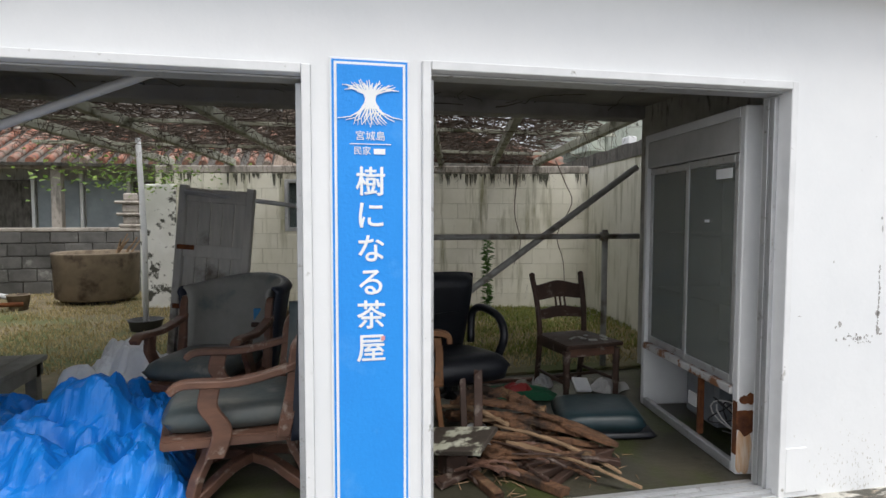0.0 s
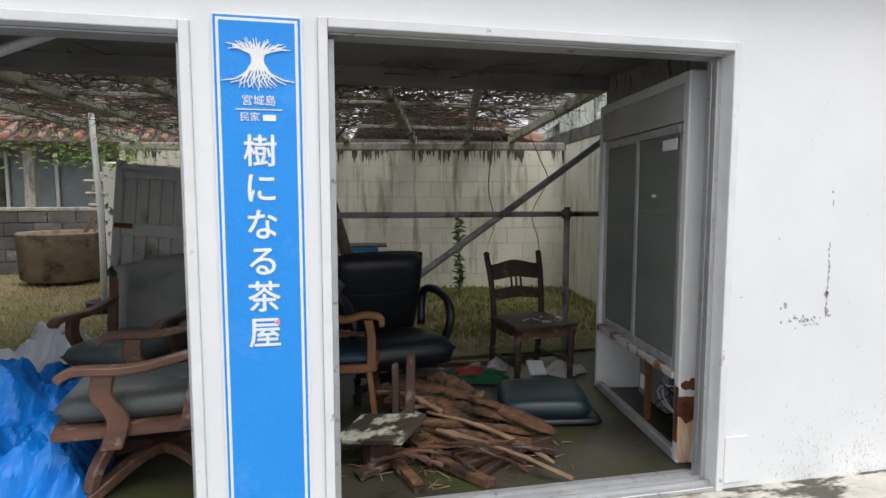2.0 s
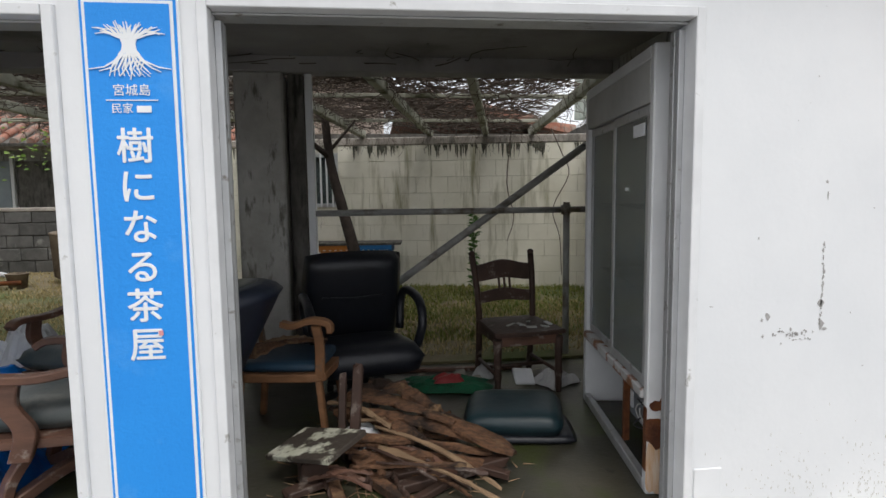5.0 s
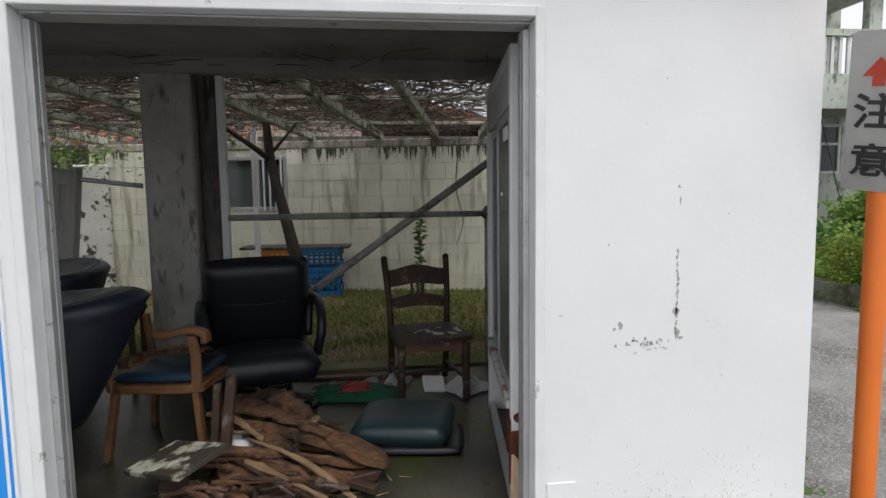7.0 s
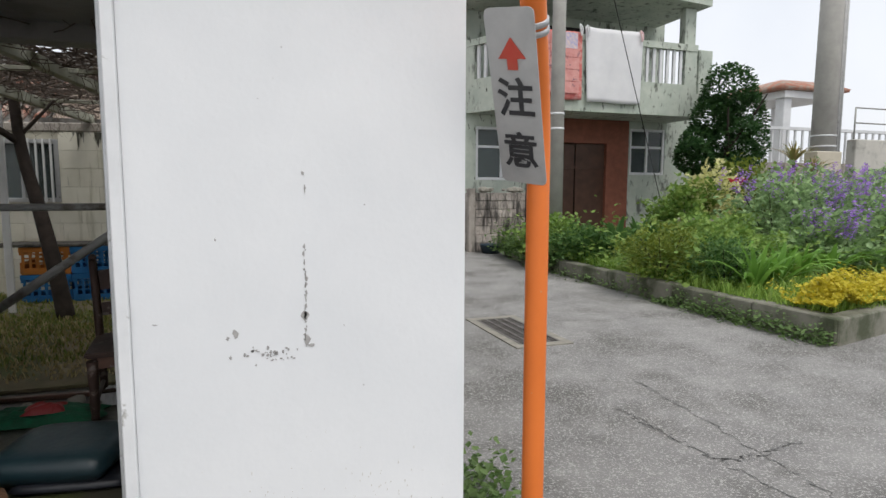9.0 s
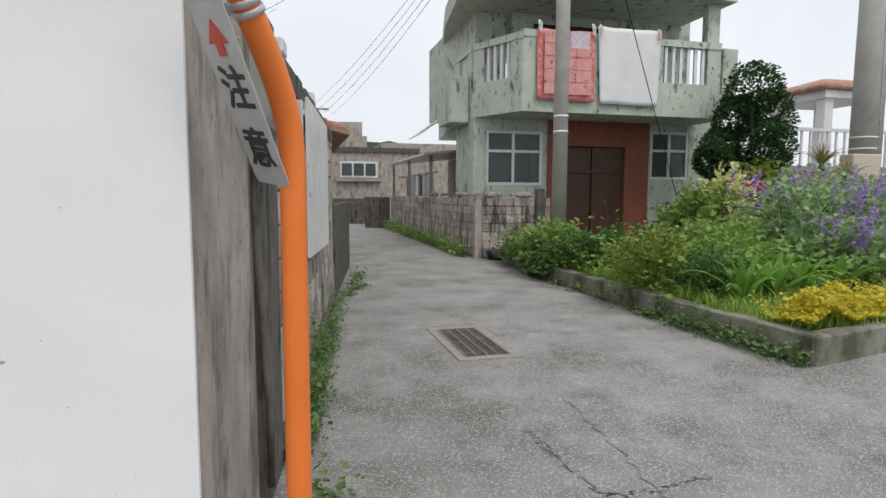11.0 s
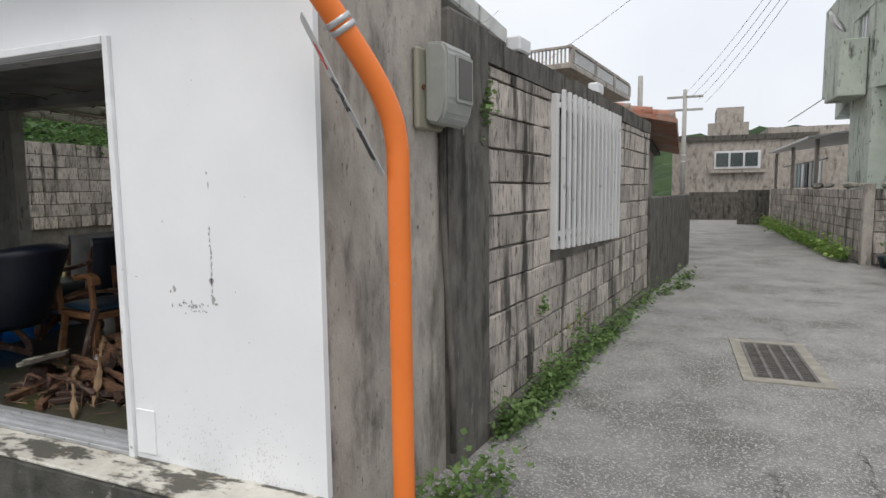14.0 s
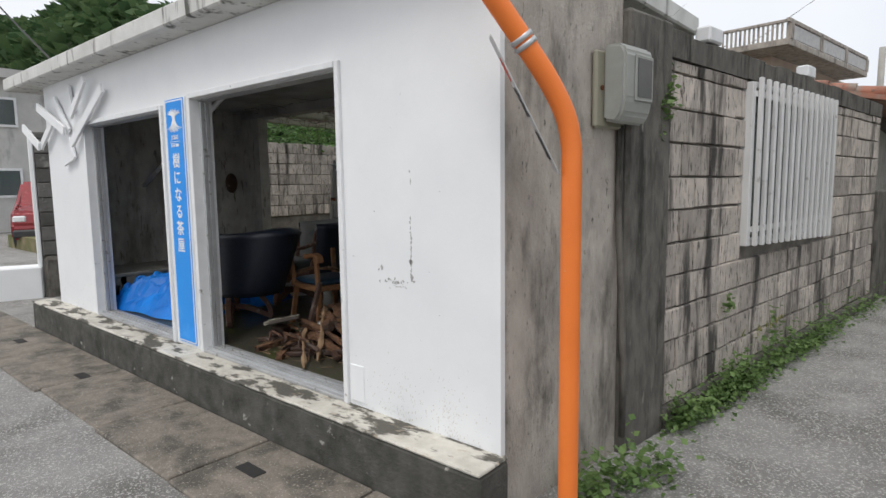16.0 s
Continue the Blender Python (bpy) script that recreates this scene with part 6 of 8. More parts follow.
obj("clay_pot", lathe(bmesh.new(), [(0.08, 0), (0.13, 0.05), (0.12, 0.18), (0.09, 0.24), (0.07, 0.24), (0.02, 0.1)], n=18, close=False), ROOFTILE, "rust-red pot lying in the yard", "pot", at=pose(-4.15, 8.35, 0.36, 70, 0, 30))

# tiled house behind the yard
old = thing("tiled_house", "old house with red tiled roof and grey veranda", "house", at=pose(-9.5, 12.5, 0))
PANEL = mat("grey_veranda_panel", (0.3, 0.34, 0.36), (0.2, 0.23, 0.25), scale=2, rough=0.6, bump=0.08)
part("wall", B(0, 1.1, 0, 8.2, 1.3, 2.5), INWALL, old)
for k in range(9):
    part("panel", B(0.25 + 0.9 * k, 1.02, 0.75, 1.02 + 0.9 * k, 1.06, 2.25, bevel=0.005), PANEL if k % 3 else CONC_DARK, old)
    part("mullion", B(0.14 + 0.9 * k, 1.0, 0.4, 0.2 + 0.9 * k, 1.08, 2.4), FRAME, old)
for x in (0.6, 2.6, 4.55, 6.6):
    part("post", B(x - 0.09, 0.1, 0, x + 0.09, 0.28, 2.45, bevel=0.01), CONC, old)
part("eave_beam", B(-0.1, 0.02, 2.42, 8.3, 0.25, 2.56, bevel=0.01), CONC, old)
bm = bmesh.new()
prism(bm, [(-0.3, -0.3), (8.6, -0.3), (8.6, 5), (-0.3, 5)], 0, 0.06, m=pose(0, 0, 2.58, 24, 0, 0))
part("roof_deck", bm, CONC_DARK, old)
TILES = bmesh.new()
for i in range(30):
    for j in range(9):
        x, y = -0.2 + i * 0.3, -0.3 + j * 0.32
        m = pose(0, 0, 2.60, 24, 0, 0) @ pose(x, y, 0.06 + 0.012 * (j % 2))
        tube(TILES, [(0, 0, 0), (0, 0.34, 0.0)], 0.085, n=8, r_end=0.07, m=m)
t = part("roof_tiles", TILES, ROOFTILE, old, "rows of red clay barrel tiles")
t["kind"] = "stuff"
# greenery hanging off the pergola on the far left


def yard_green():
    p = Vector((rs.gauss(-2.2, 0.5), rs.uniform(7.0, 8.4), 2.05 + rs.gauss(0, 0.13)))
    return p, Vector((0, 0, -0.3))


leaf_thing("creeper", leaf_cloud("creeper", 500, yard_green, 0.06, LEAF_MID, "", ""), "green creeper leaves hanging at the pergola edge", "creeper")


def west_green():
    p = Vector((rs.gauss(-5.6, 0.3), rs.uniform(4, 9.5), 2.5 + rs.gauss(0, 0.25)))
    return p, Vector((0, 0, 0.2))


leaf_thing("shrub", leaf_cloud("shrub", 2600, west_green, 0.1, LEAF_DARK, "", ""), "green shrub leaves above the side wall", "shrub")

# black mould drips under the coping of the yard wall
DRIP = mat("black_mould", (0.05, 0.05, 0.04), (0.12, 0.12, 0.09), scale=30, rough=0.95, bump=0.1)
rs = random.Random(91)
bm = bmesh.new()
for k in range(230):
    x = rs.uniform(0.2, LBW - 0.05)
    if noise.noise(Vector((x * 1.7, 4, 0))) < -0.12 or W1[0] - 0.02 < x < W1[1] + 0.02:
        continue
    w, l = rs.uniform(0.008, 0.035), rs.uniform(0.02, 0.16) * (1.2 + noise.noise(Vector((x * 3, 0, 0))))
    pts = [(x - w / 2, 2.095), (x + w / 2, 2.095), (x + w * 0.35, 2.095 - l * 0.6), (x + w * 0.1, 2.095 - l), (x - w * 0.25, 2.095 - l * 0.7)]
    vs = [bm.verts.new(BW @ Vector((px, -0.009 - 0.0002 * (k % 7), pz))) for px, pz in pts]
    bm.faces.new(vs)
obj("mould_drips", bm, DRIP, "black mould drips below the wall coping", "mould", kind="stuff")

# ---- lane: grate, patches, cracks ----
grate = thing("drain_grate", "steel drain grate in a concrete frame set in the lane", "drain grate", at=pose(5.06, 5.96, GZ, 0, 0, 0.5))
GR = mat("grate_steel", (0.2, 0.19, 0.18), (0.12, 0.11, 0.1), scale=8, rough=0.7, metal=0.3, bump=0.2)
bm = bmesh.new()
for a in ((-0.31, -0.66, -0.225, 0.66), (0.225, -0.66, 0.31, 0.66), (-0.225, -0.66, 0.225, -0.56), (-0.225, 0.56, 0.225, 0.66)):
    box(bm, a[0], a[1], -0.03, a[2], a[3], 0.012)
part("frame", bm, STONE, grate, "worn pale concrete frame")
# no depth below the bars: the pit's shade is a near-black plate
part("pit", B(-0.225, -0.56, -0.03, 0.225, 0.56, 0.0025), RECESS_SHADE, grate)
for k in range(22):
    y = -0.55 + k * 0.05
    part("bar", B(-0.225, y, 0.003, 0.225, y + 0.012, 0.011), GR, grate)
for k in range(5):
    x = -0.222 + k * 0.105
    part("cross_bar", B(x, -0.56, 0.0045, x + 0.025, 0.56, 0.014), GR, grate)
rs = random.Random(77)
CRACK = mat("road_crack", (0.13, 0.13, 0.125), rough=0.95, bump=0)
for a, b in (((4.76, 3.75), (4.77, 3.33)), ((4.77, 3.33), (4.82, 2.87)), ((4.82, 2.87), (5.06, 2.85)), ((5.06, 2.85), (5.47, 2.92)), ((5.24, 4.2), (5.2, 3.5)), ((5.2, 3.5), (5.05, 2.3)), ((4.82, 2.87), (4.9, 2.0)), ((5.6, 6.4), (5.2, 7.3))):
    bm = bmesh.new()
    n = 26
    prev = None
    for i in range(n + 1):
        u = i / n
        x = a[0] + (b[0] - a[0]) * u + rs.gauss(0, 0.018)
        y = a[1] + (b[1] - a[1]) * u + rs.gauss(0, 0.018)
        w = rs.uniform(0.0015, 0.0045)
        q = (bm.verts.new((x - w, y - w, GZ + 0.004)), bm.verts.new((x + w, y + w, GZ + 0.004)))
        if prev:
            bm.faces.new((prev[0], prev[1], q[1], q[0]))
        prev = q
    obj("road_crack", bm, CRACK, "thin dark crack in the asphalt", "crack", group="road cracks", kind="structure")

# ---- kerb of the garden ----
kerb = thing("kerb", "mossy grey concrete kerb round the garden bed", "kerb", kind="structure")
KERB = mat("mossy_kerb", (0.27, 0.26, 0.22), (0.15, 0.15, 0.11), scale=4, rough=0.95, bump=0.7, bscale=60, stain=(0.075, 0.085, 0.05), stain_scale=2.5, stain_at=(0.45, 0.6))
kpts = [(7.9, 12.4), (7.7, 11.0), (7.62, 9.5), (7.61, 8.0), (7.64, 6.6), (7.70, 5.4), (7.73, 4.42)]
for a, b in zip(kpts, kpts[1:]):
    d = Vector((b[0] - a[0], b[1] - a[1], 0))
    m = pose(a[0], a[1], 0, 0, 0, math.degrees(math.atan2(d.y, d.x)))
    part("kerb_stone", box(bmesh.new(), 0.004, 0.0, GZ - 0.1, d.length - 0.004, 0.18, 0.245 + rnd(-0.012, 0.012), m=m, bevel=0.015), KERB, kerb)
kpts2 = [(7.75, 4.40), (9.0, 4.68), (12.0, 5.2), (16, 5.9), (22, 6.8)]
for a, b in zip(kpts2, kpts2[1:]):
    d = Vector((b[0] - a[0], b[1] - a[1], 0))
    m = pose(a[0], a[1], 0, 0, 0, math.degrees(math.atan2(d.y, d.x)))
    part("kerb_stone", box(bmesh.new(), 0.004, 0.0, GZ - 0.1, d.length - 0.004, 0.2, 0.255 + rnd(-0.012, 0.012), m=m, bevel=0.015), KERB, kerb)

# ---- house with the balcony ----
house = thing("house", "pale green two-storey concrete house with mould-streaked balcony", "house")
HF, BF = 14.6, 13.2
for a, b, c, d, e, f in ((7.73, HF, -0.1, 8.08, HF + 0.2, 3.4), (9.62, HF, -0.1, 9.75, HF + 0.2, 3.4), (12.72, HF, -0.1, 12.8, HF + 0.2, 3.4), (14.0, HF, -0.1, 15.0, HF + 0.2, 3.4),
                         (8.08, HF, -0.1, 9.62, HF + 0.2, 1.72), (8.08, HF, 3.1, 9.62, HF + 0.2, 3.4), (12.8, HF, -0.1, 14.0, HF + 0.2, 1.9), (12.8, HF, 3.2, 14.0, HF + 0.2, 3.4),
                         (7.73, HF + 0.2, -0.1, 7.93, 16.2, 3.4), (14.8, HF + 0.2, -0.1, 15.0, 21, 3.4), (9.0, 15.3, 4.0, 14.4, 15.5, 6.5), (8.05, 15.5, 4.0, 8.9, 21, 6.5)):
    part("wall", B(a, b, c, d, e, f), GREENISH, house)
# sheet behind the openings, painted near-black for the unlit rooms
part("dark_interior", B(7.95, HF + 0.9, 0, 14.7, HF + 1.0, 3.35), RECESS_SHADE, house)
for a, b, c in ((9.752, 10.16, 0), (12.0, 12.718, 0), (10.16, 12.0, 2.75)):
    part("brick_porch", B(a, HF - 0.05, c, b, HF + 0.25, 3.40), BRICK_RED, house, "dark red brick-faced porch")
pd = part("door", B(10.16, HF + 0.1, 0, 11.06, HF + 0.15, 2.74, bevel=0.004), mat("brown_door", (0.09, 0.045, 0.03), (0.06, 0.03, 0.02), rough=0.5), house, "brown sliding front door")
part("door", B(11.08, HF + 0.06, 0, 12.0, HF + 0.098, 2.74, bevel=0.004), bpy.data.materials["brown_door"], house, "brown sliding front door")
part("transom", B(10.16, HF + 0.02, 2.05, 12.0, HF + 0.05, 2.13), bpy.data.materials["brown_door"], house)


def house_window(x0, x1, z0, z1, split, tr):
    w = part("window", B(x0, HF + 0.02, z0, x0 + 0.07, HF + 0.12, z1, bevel=0.005), CASE_WHITE, house, "white aluminium window with curtain")
    part("frame", B(x1 - 0.07, HF + 0.02, z0, x1, HF + 0.12, z1, bevel=0.005), CASE_WHITE, w)
    for z in (z0, tr, z1 - 0.07):
        part("rail", B(x0 + 0.071, HF + 0.03, z + 0.001, x1 - 0.071, HF + 0.11, z + 0.069, bevel=0.005), CASE_WHITE, w)
    part("mullion", B(split - 0.035, HF + 0.025, z0 + 0.071, split + 0.035, HF + 0.115, z1 - 0.071, bevel=0.005), CASE_WHITE, w)
    part("pane", B(x0 + 0.07, HF + 0.07, z0 + 0.07, x1 - 0.07, HF + 0.075, z1 - 0.07), GLASS, w)
    return w


w1 = house_window(8.08, 9.62, 1.72, 3.1, 8.82, 2.55)
part("curtain", B(8.16, HF + 0.16, 1.75, 8.78, HF + 0.2, 2.6), CURTAIN, w1)
part("curtain", B(9.35, HF + 0.16, 1.75, 9.56, HF + 0.2, 2.6), CURTAIN, w1)
house_window(12.8, 14.0, 1.9, 3.2, 13.4, 2.65)
bm = bmesh.new()
prism(bm, [(7.72, 16.2), (7.72, 14.7), (8.46, BF), (14.1, BF), (14.1, 14.7), (15.0, 14.7), (15, 21), (8.4, 21)], 3.404, 4.0)
part("balcony_slab", bm, GREENISH, house, "deep balcony slab with mould streaks")


def parapet(p, q, z0, z1, opening=True):
    """A balcony wall from p to q: piers, top rail and white upright slats in the gaps."""
    p, q = Vector((*p, 0)), Vector((*q, 0))
    d = q - p
    m = pose(p.x, p.y, 0, 0, 0, math.degrees(math.atan2(d.y, d.x)))
    L = d.length
    bm = bmesh.new()
    box(bm, 0, 0, z0, L, 0.14, z0 + 0.22, m=m)
    box(bm, 0, -0.02, z1 - 0.16, L, 0.16, z1, m=m)
    npier = max(2, int(L / 1.55) + 1)
    for k in range(npier):
        x = (L - 0.38) * k / (npier - 1)
        box(bm, x, 0.002, z0 + 0.22, x + 0.38, 0.138, z1 - 0.16, m=m)
    wall = part("parapet", bm, GREENISH, house, "balcony wall with mould stains")
    for k in range(npier - 1):
        xa, xb = (L - 0.38) * k / (npier - 1) + 0.38, (L - 0.38) * (k + 1) / (npier - 1)
        ns = max(3, int((xb - xa) / 0.2))
        for i in range(ns):
            x = xa + (i + 0.5) * (xb - xa) / ns
            part("baluster", box(bmesh.new(), x - 0.04, 0.04, z0 + 0.22, x + 0.04, 0.1, z1 - 0.16, m=m), CASE_WHITE, wall)


parapet((7.74, 14.68), (8.46, BF), 4.0, 5.2)
parapet((8.48, BF), (13.78, BF), 4.0, 5.25)
parapet((7.72, 16.2), (7.72, 14.72), 4.0, 5.2)
part("end_pier", B(13.5, BF + 0.17, 4.004, 13.85, BF + 0.4, 6.24, bevel=0.01), GREENISH, house)
part("low_pier", B(13.86, BF + 0.02, 4.004, 14.3, BF + 0.27, 5.15, bevel=0.01), GREENISH, house)
# upstairs opening as a flat panel, its inner shade painted near-black
part("upper_window", B(9.6, 15.26, 4.2, 12.6, 15.3, 6.0), RECESS_SHADE, house)
bm = bmesh.new()
prism(bm, [(7.6, 17), (7.3, 14.6), (8.3, 12.95), (12.85, 12.95), (14.1, 13.1), (14.1, 21), (8.5, 21)], 6.25, 6.75)
part("roof", bm, GREENISH, house, "flat roof slab with pale edge")
side_balc = part("side_balcony", B(7.2, 14.9, 3.3, 7.7, 16.1, 4.45, bevel=0.02), GREENISH, house, "small side balcony on the lane")
part("dish", lathe(bmesh.new(), [(0.02, 0), (0.15, 0.03), (0.27, 0.1), (0.28, 0.105), (0.15, 0.045), (0.02, 0.015)], n=20, m=pose(7.05, 14.9, 4.75, 60, 0, 60), close=False), CASE_WHITE, house, "small white satellite dish")

# laundry hung over the balcony
RED_CLOTH = mat("red_floral_blanket", (0.58, 0.13, 0.12), (0.64, 0.22, 0.20), scale=6, rough=0.9, bump=0.1, stain=(0.66, 0.32, 0.29), stain_scale=7, stain_at=(0.5, 0.56), grime=(0.25, 0.12, 0.14), grime_scale=11, grime_at=(0.64, 0.68))
PINK = mat("pink_patches", (0.70, 0.36, 0.33), (0.60, 0.25, 0.23), scale=8, rough=0.9, bump=0.1, grime=(0.22, 0.12, 0.16), grime_scale=9, grime_at=(0.6, 0.66))
FLORAL = mat("blue_flower_patch", (0.35, 0.36, 0.62), (0.75, 0.6, 0.5), scale=14, rough=0.9, bump=0)


def cloth(x0, x1, z0, z1, seed, skew=0.0):
    bm = bmesh.new()
    n, m = 22, 16
    rows = []
    for i in range(n + 1):
        u = i / n
        row = []
        for j in range(m + 1):
            v = j / m
            y = BF - 0.05 - 0.02 * v - 0.03 * noise.noise(Vector((u * 3 + seed, v * 1.2, seed))) - 0.012 * math.sin(u * 18 + 2 * v)
            row.append(bm.verts.new((x0 + (x1 - x0) * u + skew * v * (1 - 2 * u), y, z1 + (z0 - z1) * v - 0.02 * math.sin(u * math.pi) * (1 - v) + 0.03 * noise.noise(Vector((u * 2, seed, 0))) * v)))
        rows.append(row)
    for i in range(n):
        for j in range(m):
            f = bm.faces.new((rows[i][j], rows[i + 1][j], rows[i + 1][j + 1], rows[i][j + 1]))
            f.smooth = True
    return bm


def hung(name, bm, material, label):
    ob = obj(name, bm, material, label, "laundry", group="laundry on the balcony")
    md = ob.modifiers.new("thick", "SOLIDIFY")
    md.thickness = 0.012
    return ob


blanket = hung("blanket", cloth(8.80, 10.25, 3.66, 5.28, 1), RED_CLOTH, "red and pink floral blanket hung over the balcony")
for i in range(3):
    for j in range(5):
        if not (i == 2 and j == 4):
            part("patch", B(8.95 + 0.40 * i, BF - 0.135, 3.80 + 0.285 * j, 9.34 + 0.40 * i, BF - 0.131, 4.072 + 0.285 * j), PINK, blanket)
part("printed_pattern", B(9.6, BF - 0.137, 4.85, 10.08, BF - 0.131, 5.22), FLORAL, blanket)
hung("sheet", cloth(10.33, 12.02, 3.62, 5.42, 5, 0.07), mat("white_sheet", (0.72, 0.72, 0.73), (0.64, 0.64, 0.66), scale=2, rough=0.9, bump=0.05), "white bed sheet hung over the balcony")
for x in (8.85, 10.2, 10.4, 11.95):
    obj("laundry_clip", T(arc([(x, BF - 0.11, 5.18), (x - 0.03, BF - 0.1, 5.36), (x, BF - 0.03, 5.46), (x + 0.03, BF - 0.1, 5.36), (x + 0.02, BF - 0.11, 5.2)], 3), 0.018, n=6), mat("pink_clip", (0.75, 0.5, 0.5), rough=0.5, bump=0) if x > 11 else CASE_WHITE, "large plastic laundry clip on the balcony rail", "laundry clip", group="laundry clips")

# boundary wall of the house, stepped along the lane
bwall = thing("wall_house", "mould-streaked pale block boundary wall", "wall", kind="structure")
part("core", B(7.56, 13.42, GZ - 0.2, 9.3, 13.5, 1.40), MORTAR, bwall)
part("core", B(7.50, 13.5, GZ - 0.2, 7.58, 26, 1.38), MORTAR, bwall)
part("corner_post", B(7.40, 13.33, GZ - 0.2, 7.57, 13.5, 1.5, bevel=0.015), CONC, bwall)
part("gate_post", B(8.9, 13.2, GZ - 0.2, 9.1, 13.4, 1.62, bevel=0.03), CONC_DARK, bwall)
rs = random.Random(5)
for k in range(24):
    bm = bmesh.new()
    bmesh.ops.create_icosphere(bm, subdivisions=1, radius=rs.uniform(0.06, 0.13))
    for v in bm.verts:
        v.co *= 1 + 0.35 * noise.noise(v.co * 9 + Vector((k, 0, 0)))
        v.co.z *= 0.65
    x, y = (rs.uniform(7.6, 9.2), 13.45) if k < 14 else (7.52, rs.uniform(13.6, 18.5))
    obj("rubble_stone", bm, STONE, "grey coral stone laid on the boundary wall", "stone", group="stones on the wall", at=pose(x, y, 1.47, 0, 0, 30 * k))
obj("basin", lathe(bmesh.new(), [(0.16, 0), (0.22, 0.02), (0.28, 0.2), (0.3, 0.21), (0.26, 0.2), (0.2, 0.05), (0.02, 0.04)], n=20, close=False), mat("dark_blue_plastic", (0.02, 0.04, 0.06), rough=0.5), "dark plastic basin at the foot of the wall", "basin", at=pose(7.85, 13.0, GZ))
# lean-to with washing up the lane
shed = thing("lean_to", "lean-to roof on posts with washing beneath", "shelter", at=pose(7.55, 18.6, 0))
part("roof", B(-0.2, 0, 0, 3.0, 7.8, 0.06, m=pose(0, 0, 2.75, 0, -6, 0)), CASE_WHITE, shed, "pale corrugated roof sheet")
for y in (0.15, 3.8, 7.4):
    part("post", B(0, y, 1.38, 0.1, y + 0.1, 2.72), CONC, shed)
part("back_wall", B(2.6, 0, 0, 2.8, 7.8, 3.0), CONC, shed)
part("rail", T([(0.3, 0.2, 2.2), (0.3, 7.5, 2.2)], 0.025, n=8), STEEL, shed)
for k in range(8):
    y = 1.0 + 0.62 * k
    obj("washing", B(-0.02, 0, 0, 0.02, 0.4, 0.75, m=pose(7.87, 18.6 + y, 1.42), bevel=0.01), (SIGN_WHITE, CURTAIN, SIGN_GREY, TEAL)[k % 4], "garment hanging to dry under the lean-to", "washing", group="washing on a line")
aw = thing("striped_awning", "striped corrugated awning sloping from the house", "awning", at=pose(6.9, 17.2, 0))
for k in range(9):
    part("strip", B(0, 0.18 * k, 0, 1.7, 0.18 * k + 0.16, 0.02, m=pose(0, 0, 3.2, 0, -35, 0)), CASE_WHITE if k % 2 else CEIL, aw)

# ---- far end of the lane ----
far = thing("far_house", "grey weathered concrete house at the end of the lane", "house", at=pose(3.2, 32, 0))
part("wall", B(0.6, 0, -0.1, 6.8, 6, 3.7), CONC, far)
part("roof_parapet", B(0.6, -0.1, 3.702, 6.8, 6, 3.95), CONC_DARK, far)
part("roof_block", B(2.6, 1.0, 3.95, 3.8, 3, 5.4), CONC, far)
bm = bmesh.new()
prism(bm, [(2.2, 0.5), (4.0, 0.5), (4.0, 1.0), (2.2, 1.0)], 3.95, 4.6)
part("stair_head", bm, CONC, far)
fw = part("window", B(2.5, -0.06, 2.35, 4.5, -0.001, 3.2), CASE_WHITE, far, "white sash window")
for k in range(3):
    part("pane", B(2.58 + 0.63 * k, -0.09, 2.45, 3.12 + 0.63 * k, -0.061, 3.1), GLASS, fw)
part("sill", B(2.3, -0.2, 2.15, 4.7, -0.002, 2.3), CONC, far)
obj("wall_far", B(4.6, 29.8, -0.1, 7.0, 30.0, 1.25, bevel=0.01), CONC_DARK, "dark mossy wall across the end of the lane", "wall", kind="structure")
obj("wall_gate", B(6.35, 26.3, -0.1, 7.45, 26.5, 1.35, bevel=0.01), CONC_DARK, "dark concrete gate wall beside the lane", "wall", kind="structure")
obj("annex", B(8.2, 34, -0.1, 13, 40, 4.4), CONC, "long grey concrete building beyond the lane", "building", at=None)
# house behind the lane wall with tiled eave
lh = thing("lane_house", "low tiled house behind the lane wall", "house", at=pose(0.2, 11.5, 0))
part("wall", B(0, -1.2, 0, 3.35, 6, 2.35), INWALL, lh)
part("eave", prism(bmesh.new(), [(-0.4, -1.9), (3.5, -1.9), (3.5, 6.5), (-0.4, 6.5)], 2.36, 2.42), CONC_DARK, lh)
bm = bmesh.new()
ts, tc2 = math.sin(radians(13)), math.cos(radians(13))
for i in range(27):
    for j in range(8):
        y, d0, d1 = -1.85 + i * 0.31, j * 0.32, j * 0.32 + 0.35
        tube(bm, [(3.95 - d0 * tc2, y, 2.47 + d0 * ts + 0.02), (3.95 - d1 * tc2, y, 2.47 + d1 * ts)], 0.085, n=7, r_end=0.07)
prism(bm, [(-0.1, -2.0), (2.85, -2.0), (2.85, 6.6), (-0.1, 6.6)], -0.06, 0.0, m=Matrix(((-tc2, 0, ts, 3.9), (0, 1, 0, 0), (ts, 0, tc2, 2.46), (0, 0, 0, 1))))
lt = part("roof_tiles", bm, ROOFTILE, lh, "rows of red clay roof tiles")
lt["kind"] = "stuff"
# block of flats with white balcony seen over the lane wall
fl = thing("flat_roof_house", "pale house with white panelled roof balcony", "house", at=pose(0.98, 19.2, 0, 0, 0, -7.8))
part("wall", B(-9.0, 1.3, 0, -0.9, 9, 5.22), mat("cream_render", (0.6, 0.48, 0.40), (0.5, 0.41, 0.34), scale=2, rough=0.9), fl)
part("balcony_slab", B(-1.9, 0.0, 5.22, 0.0, 8.2, 5.40, bevel=0.015), CONC, fl)
